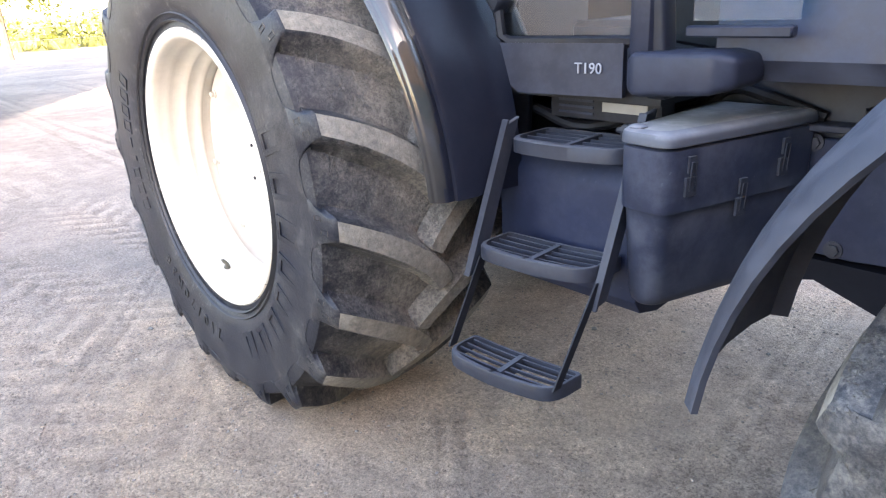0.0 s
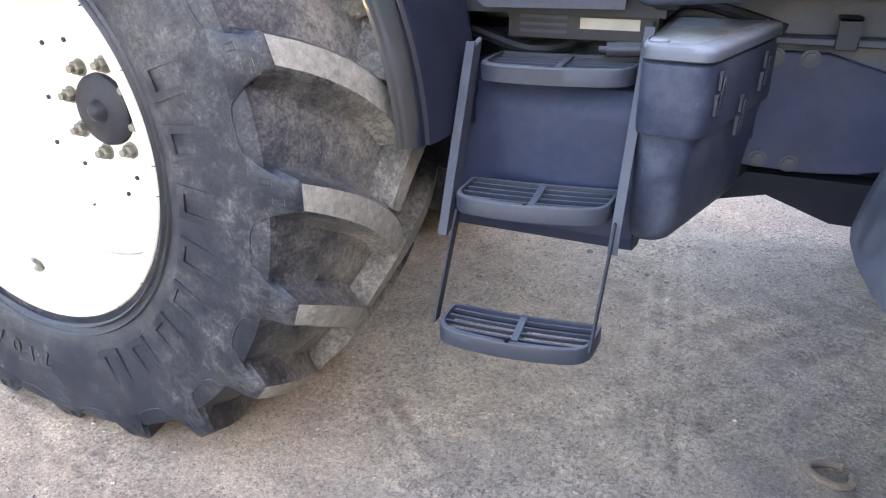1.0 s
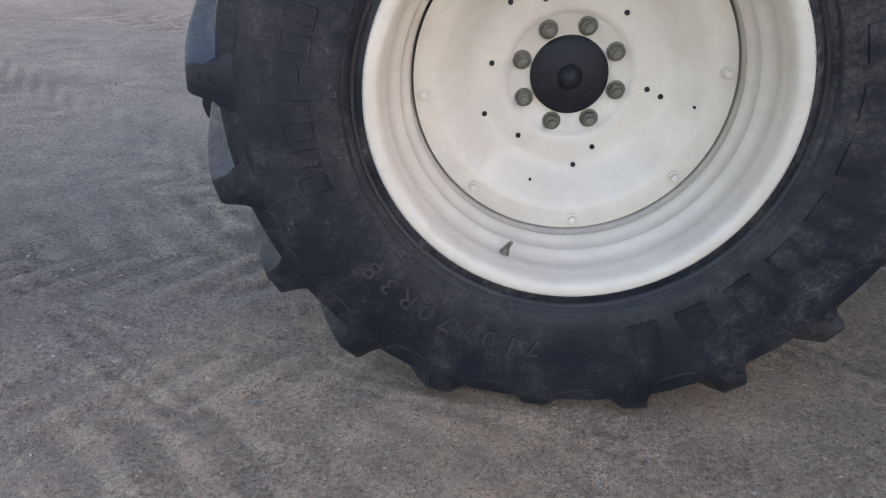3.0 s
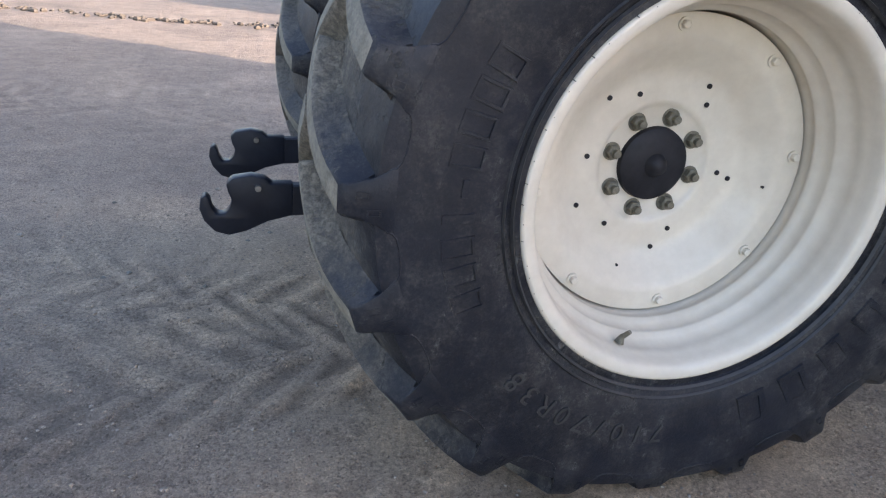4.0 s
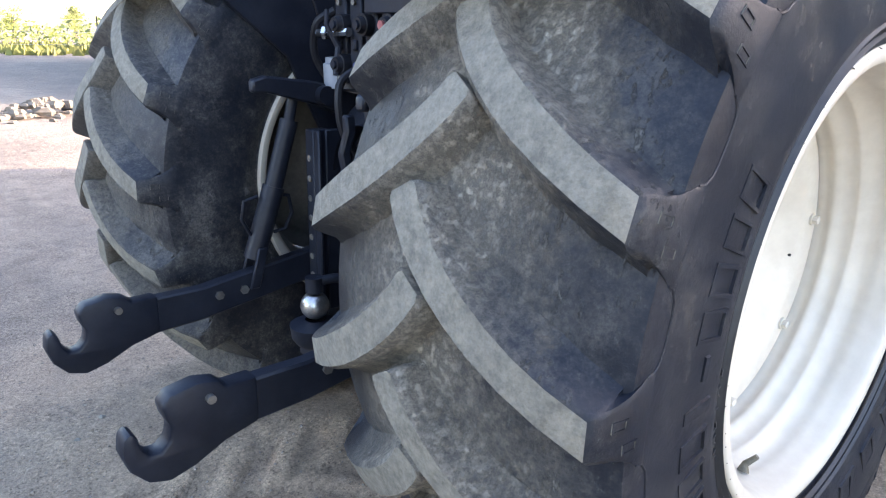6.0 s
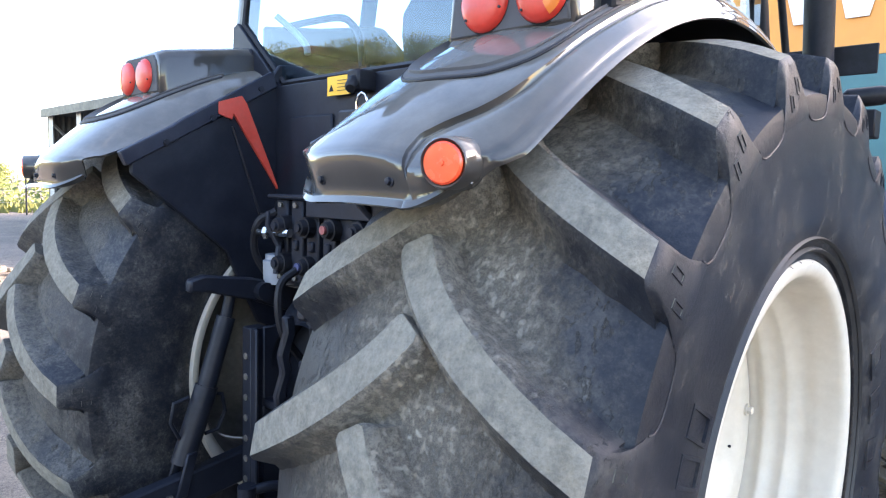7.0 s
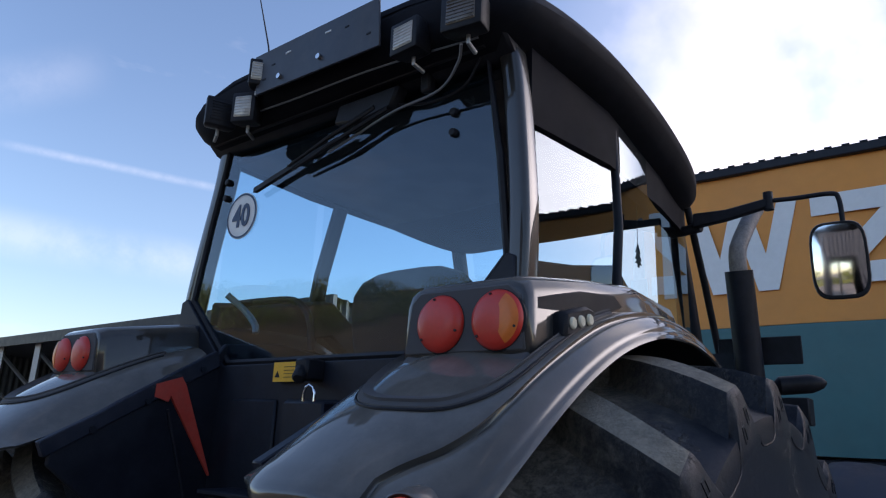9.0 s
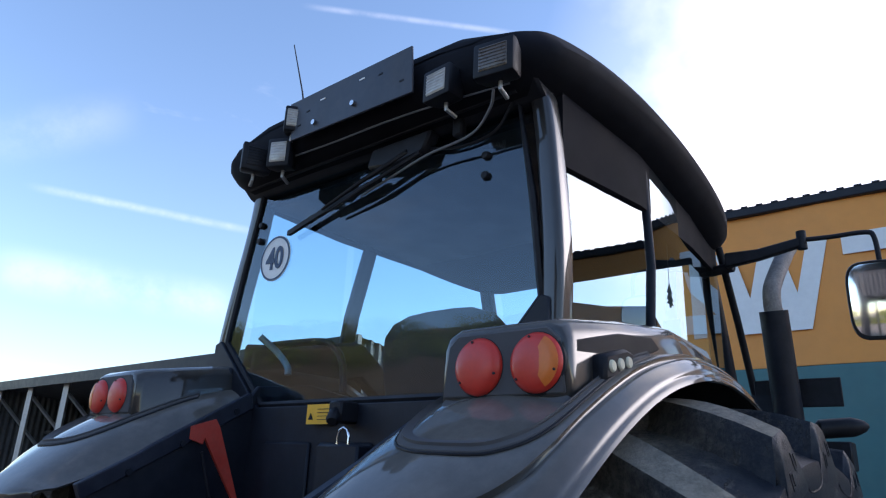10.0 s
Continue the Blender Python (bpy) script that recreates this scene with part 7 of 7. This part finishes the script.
im = part("inner_mirror", Shape().prism(round_box(0.062, 0.056), "y", -0.50, -0.48).tube([(0.61, -0.49, 2.14), (0.62, -0.52, 2.0)], 0.006, 6), M_BLACK, cab, "small dark inner mirror", bevel=0.004)
part("mirror_glass", Shape().prism(round_box(0.054, 0.048), "y", -0.503, -0.5005), M_MIRROR, im, smooth=False)


# ---- tractor: three-point linkage, drawbar, hydraulics ----
def hook_arm(side):
    s = side
    y = 0.30 * s
    pts = [(-1.02, 0.650), (-0.83, 0.648), (-0.30, 0.72), (-0.05, 0.74), (-0.05, 0.64), (-0.30, 0.62), (-0.83, 0.548), (-1.02, 0.540)]
    arm = part("lower_link", Shape().prism(pts, "y", y - 0.022, y + 0.022), M_DARK, tractor, "black lower link arm ending in an open hook", bevel=0.006)
    hook = [(-0.96, 0.655), (-1.03, 0.655), (-1.045, 0.672), (-1.09, 0.682), (-1.15, 0.672), (-1.168, 0.652), (-1.163, 0.625), (-1.152, 0.60), (-1.158, 0.572), (-1.178, 0.552), (-1.200, 0.553), (-1.214, 0.575), (-1.220, 0.605), (-1.232, 0.618), (-1.247, 0.606), (-1.252, 0.570), (-1.240, 0.530), (-1.208, 0.492), (-1.165, 0.478), (-1.11, 0.492), (-1.04, 0.525), (-0.96, 0.545)]
    part("hook", Shape().prism(hook, "y", y - 0.026, y + 0.026), M_DARK, arm, bevel=0.008, segments=2)
    part("latch_pin", Shape().tube([(-1.07, y - 0.040, 0.642), (-1.07, y + 0.040, 0.642)], 0.010, 14), M_STEEL, arm)
    for x in (-0.78, -0.70):
        part("bolt", Shape().tube([(x, y - 0.03, 0.615), (x, y + 0.03, 0.615)], 0.014, 6), M_STEEL, arm)
    return arm


for s in (-1, 1):
    hook_arm(s)
    lift = part("lift_arm", Shape().loft([[(x, s * 0.27 - w, z - h), (x, s * 0.27 + w, z - h), (x, s * 0.27 + w, z + h), (x, s * 0.27 - w, z + h)] for x, z, w, h in ((-0.645, 1.225, 0.018, 0.018), (-0.60, 1.23, 0.02, 0.024), (-0.44, 1.20, 0.022, 0.035), (-0.18, 1.12, 0.028, 0.05))]), M_DARK, tractor, "black hydraulic lift arm", bevel=0.006)
    part("pivot", Shape().tube([(-0.42, s * 0.27 - 0.05, 1.195), (-0.42, s * 0.27 + 0.05, 1.195)], 0.028, 16), M_DARK, lift)
    rod = part("lift_rod", Shape().tube([(-0.50, s * 0.285, 1.20), (-0.52, s * 0.29, 1.10)], 0.017, 12).tube([(-0.515, s * 0.29, 1.12), (-0.575, s * 0.295, 0.92)], 0.028, 14).tube([(-0.575, s * 0.295, 0.92), (-0.65, s * 0.30, 0.70)], 0.034, 14), M_DARK, tractor, "black adjustable lift rod with turning handle")
    c = Vector((-0.60, s * 0.297, 0.84))
    for k in (-1, 1):
        part("handle", Shape().tube([c + Vector((k * 0.03, 0, 0.055)), c + Vector((k * 0.075, 0, 0.045)), c + Vector((k * 0.085, 0, -0.01)), c + Vector((k * 0.06, 0, -0.06)), c + Vector((k * 0.02, 0, -0.065))], 0.006, 8), M_DARK, rod)
        part("fork", Shape().loft([[(x - 0.016, s * 0.30 + k * 0.034 - 0.006, z), (x + 0.016, s * 0.30 + k * 0.034 - 0.006, z), (x + 0.016, s * 0.30 + k * 0.034 + 0.006, z), (x - 0.016, s * 0.30 + k * 0.034 + 0.006, z)] for x, z in ((-0.635, 0.74), (-0.67, 0.615))]), M_DARK, rod, bevel=0.003)


def build_hitch():
    fr = part("hitch_frame", Shape().box((-0.50, 0.178, 0.52), (-0.44, 0.226, 1.10)).box((-0.46, 0.173, 0.52), (-0.36, 0.188, 1.10)).box((-0.50, 0.150, 0.52), (-0.488, 0.180, 1.10)), M_DARK, tractor, "black toothed hitch frame", bevel=0.004)
    part("guide_rail", Shape().box((-0.50, -0.105, 0.52), (-0.44, -0.055, 1.05)), M_DARK, fr, bevel=0.004)
    for i in range(8):
        z = 0.58 + i * 0.062
        for y in (0.203, -0.08):
            part("peg_hole", Shape().tube([(-0.503, y, z), (-0.49, y, z)], 0.010, 10), M_STEEL, fr)
    part("cross_plate", Shape().box((-0.46, -0.06, 0.86), (-0.40, 0.18, 0.885)), M_DARK, fr, bevel=0.003)
    ball = part("tow_ball", Shape().lathe([(0.0, 0.0), (0.055, 0.0), (0.07, 0.02), (0.075, 0.06), (0.05, 0.07), (0.03, 0.075)], (-0.60, 0.03, 0.50), "z", 28), M_DARK, tractor, "tow coupling with a bright steel ball")
    pr = [(0.042 * math.sin(a), 0.04 - 0.042 * math.cos(a)) for a in np.linspace(0.05, math.pi, 18)]
    part("ball_head", Shape().lathe(pr, (-0.60, 0.03, 0.578), "z", 28), M_BALL, ball, "bright steel ball")
    part("hold_down", Shape().tube([(-0.60, 0.03, 0.66), (-0.60, 0.03, 0.705)], 0.026, 14).tube([(-0.60, 0.03, 0.69), (-0.55, 0.0, 0.70), (-0.48, 0.0, 0.68)], 0.014, 10), M_DARK, ball)
    part("drawbar", Shape().box((-0.62, -0.06, 0.44), (0.2, 0.10, 0.50)), M_DARK, tractor, "black drawbar", bevel=0.008)
    # power take-off guard
    part("pto_guard", Shape().lathe([(0.15, -0.45), (0.155, -0.44), (0.155, -0.30)], (0, 0, 0.98), "x", 32, 0, 180), M_DARK, tractor, "black power take-off guard")
    part("rear_casting", Shape().loft([[(-0.25, -0.25, 0.62), (-0.25, 0.25, 0.62), (-0.25, 0.27, 1.2), (-0.25, -0.27, 1.2)], [(-0.38, -0.18, 0.68), (-0.38, 0.18, 0.68), (-0.38, 0.2, 1.14), (-0.38, -0.2, 1.14)]]), M_DARK, tractor, "black rear transmission casting", bevel=0.02)
    # spool valve block
    vb = part("valve_block", Shape().box((-0.38, -0.26, 1.24), (-0.26, 0.20, 1.47)), M_BLACK, tractor, "black hydraulic valve block with coupling sockets", bevel=0.01)
    for i in range(4):
        for j in range(2):
            y, z = 0.14 - i * 0.115, 1.29 + j * 0.11
            part("coupler", Shape().tube([(-0.37, y, z), (-0.43, y, z)], 0.03, 16).tube([(-0.43, y, z), (-0.445, y, z)], [0.024, 0.02], 16), M_BLACK, vb, bevel=0.0)
            part("coupler_cap", Shape().tube([(-0.445, y, z), (-0.452, y, z)], 0.012, 14), (M_DARK, M_CAPBLUE, M_DARK, M_DARK)[i] if j == 0 else (M_DARK, M_DARK, M_CAPRED, M_DARK)[i], vb)
    part("hose", Shape().tube(smooth_curve([(-0.40, 0.20, 1.44), (-0.44, 0.24, 1.40), (-0.42, 0.28, 1.30), (-0.34, 0.26, 1.18)], 6), 0.012, 8), M_BLACK, vb)
    part("hose", Shape().tube(smooth_curve([(-0.38, -0.1, 1.24), (-0.42, -0.06, 1.12), (-0.40, 0.05, 0.98), (-0.34, 0.06, 0.86)], 6), 0.011, 8), M_BLACK, vb)
    part("steel_fitting", Shape().tube([(-0.44, 0.23, 1.375), (-0.42, 0.10, 1.38)], [0.014, 0.014], 8).tube([(-0.44, 0.20, 1.376), (-0.435, 0.19, 1.376)], 0.02, 6), M_CHROME, vb)
    # valve sections with their bolts, spool ends and levers
    for i in range(6):
        y = 0.165 - i * 0.075
        sec = part("valve_section", Shape().box((-0.405, y - 0.028, 1.235), (-0.375, y + 0.028, 1.475)).box((-0.415, y - 0.012, 1.33), (-0.40, y + 0.012, 1.36)), M_DARK, vb, bevel=0.004)
        for z in (1.25, 1.46):
            part("bolt", Shape().tube([(-0.405, y, z), (-0.414, y, z)], 0.009, 6), M_STEEL, sec)
    part("lever", Shape().tube([(-0.42, 0.155, 1.34), (-0.45, 0.17, 1.40), (-0.445, 0.175, 1.44)], [0.011, 0.008, 0.006], 8).tube([(-0.42, 0.155, 1.34), (-0.44, 0.14, 1.26)], 0.010, 8), M_DARK, vb)
    part("top_bracket", Shape().box((-0.42, -0.30, 1.478), (-0.30, 0.22, 1.49)).box((-0.425, -0.30, 1.43), (-0.415, 0.02, 1.49)), M_DARK, vb, bevel=0.003)
    for pts in ([(-0.43, 0.03, 1.29), (-0.50, 0.03, 1.24), (-0.50, 0.02, 1.12), (-0.42, 0.04, 1.02), (-0.36, 0.05, 0.92)], [(-0.43, -0.09, 1.29), (-0.48, -0.10, 1.22), (-0.46, -0.08, 1.08), (-0.40, -0.06, 0.96)]):
        part("hose", Shape().tube(smooth_curve(pts, 6), 0.012, 8), M_BLACK, vb)
    # check link hanging from the lift shaft
    part("check_link", Shape().loft([[(x - 0.016, -0.02, z), (x + 0.016, -0.02, z), (x + 0.016, 0.005, z), (x - 0.016, 0.005, z)] for x, z in ((-0.50, 1.165), (-0.495, 1.12), (-0.515, 1.06), (-0.505, 1.01), (-0.525, 0.95), (-0.52, 0.915))]), M_DARK, tractor, "black curved check link", bevel=0.006)
    part("lift_shaft", Shape().tube([(-0.20, -0.30, 1.13), (-0.20, 0.30, 1.13)], 0.055, 20), M_DARK, tractor, "black hydraulic lift shaft")
    part("trailer_socket", Shape().lathe([(0.0, -0.505), (0.03, -0.505), (0.036, -0.495), (0.036, -0.45), (0.045, -0.448), (0.045, -0.44)], (0, -0.12, 1.18), "x", 24), M_BLACK, tractor, "black round trailer socket", sharp=35)
    part("oil_cup", Shape().lathe([(0.0, 1.16), (0.05, 1.16), (0.052, 1.23), (0.045, 1.235), (0.045, 1.25), (0.0, 1.255)], (-0.36, 0.24, 0.055), "z", 24), M_FUEL, tractor, "grey plastic oil cup with a dark cap")


M_BALL = material("worn_bright_steel", (0.42, 0.41, 0.40), 0.30, 1.0, 0.25, 25, dust=0.15)
M_CAPBLUE = material("blue_plastic_cap", (0.015, 0.03, 0.12), 0.5, 0.0, 0.1, 30, dust=0.2)
M_CAPRED = material("faded_red_cap", (0.28, 0.05, 0.05), 0.5, 0.0, 0.1, 30, dust=0.3)
build_hitch()


# ---- small things on the ground ----
def pebble(rng, x, y, r, z=None):
    """A squashed, uneven stone of 12 corners."""
    pts = []
    for i in range(4):
        a = i * math.pi / 2 + rng.uniform(-0.4, 0.4)
        pts.append((math.cos(a), math.sin(a)))
    z0 = ground_height(x, y) if z is None else z
    f = rng.uniform(0.45, 0.8)
    low = [(x + r * c * rng.uniform(0.7, 1.1), y + r * s * rng.uniform(0.7, 1.1), z0 - r * 0.15) for c, s in pts]
    mid = [(x + r * c * rng.uniform(0.8, 1.2), y + r * s * rng.uniform(0.8, 1.2), z0 + r * f * 0.4) for c, s in pts]
    top = [(x + r * c * rng.uniform(0.3, 0.6), y + r * s * rng.uniform(0.3, 0.6), z0 + r * f) for c, s in pts]
    return [low, mid, top]


def build_small():
    rng = random.Random(11)
    grit = Shape()
    for _ in range(44000):
        x, y = rng.uniform(-3.4, 2.9), rng.uniform(-3.0, 3.2)
        if rng.random() > 0.5 + 0.7 * noise.noise((x * 0.8, y * 0.8, 2.2)):
            continue
        grit.loft(pebble(rng, x, y, 0.0024 + 0.0062 * rng.random() ** 5))
    me = bpy.data.meshes.new("grit")
    me.from_pydata([tuple(map(float, p)) for p in grit.v], [], grit.f)
    me.materials.append(M_GRIT)
    tagged(new("grit", me), "scattered pale grit on the yard", "grit", kind="stuff")
    for _ in range(46):
        x, y = rng.uniform(-3.0, 2.6), rng.uniform(-2.6, 2.2)
        if abs(abs(y) - 0.85) < 0.45 and abs(x) < 0.7:
            continue
        ob = part("pebble", Shape().loft(pebble(rng, x, y, rng.uniform(0.008, 0.017))), M_STONE, None, smooth=False)
        tagged(ob, "small pale stone lying on the gravel", "stone", "stones on the yard")
    # bent iron ring half sunk in the gravel
    c = Vector((2.06, -0.51, 0.012))
    ring = [c + Vector((0.055 * math.cos(a), 0.042 * math.sin(a), 0.004 * math.sin(2 * a))) for a in np.linspace(0.9, 6.6, 22)]
    tagged(part("iron_ring", Shape().tube(ring, 0.011, 8), M_RUST), "bent rusty iron ring lying on the gravel", "scrap iron")
    # heap of rubble and a line of dark clods further off
    heap = Shape()
    for _ in range(140):
        a, d = rng.uniform(0, 6.28), abs(rng.gauss(0, 0.55))
        x, y = 0.95 + math.cos(a) * d, 10.6 + math.sin(a) * d * 0.7
        heap.loft(pebble(rng, x, y, rng.uniform(0.03, 0.13), max(0.0, 0.20 - d * 0.2)))
    ob = part("rubble_heap", heap, M_RUBBLE, None, smooth=False)
    tagged(ob, "low heap of brown rubble on the yard", "rubble", kind="stuff")
    clods = Shape()
    for _ in range(420):
        x = rng.uniform(-9, 6)
        clods.loft(pebble(rng, x, 10.9 + 0.35 * math.sin(x * 0.8) + rng.gauss(0, 0.16), rng.uniform(0.02, 0.07), 0.02))
    tagged(part("clods", clods, M_CLOD, None, smooth=False), "line of dark earth clods across the yard", "earth", kind="stuff")


M_GRIT = material("grit_stones", (0.25, 0.205, 0.165), 0.9, 0.0, 0.45, 25)
M_RUBBLE = material("brown_rubble", (0.15, 0.12, 0.09), 0.95, 0.0, 0.4, 6)
M_CLOD = material("dark_earth", (0.09, 0.075, 0.06), 0.95, 0.0, 0.3, 10)
build_small()
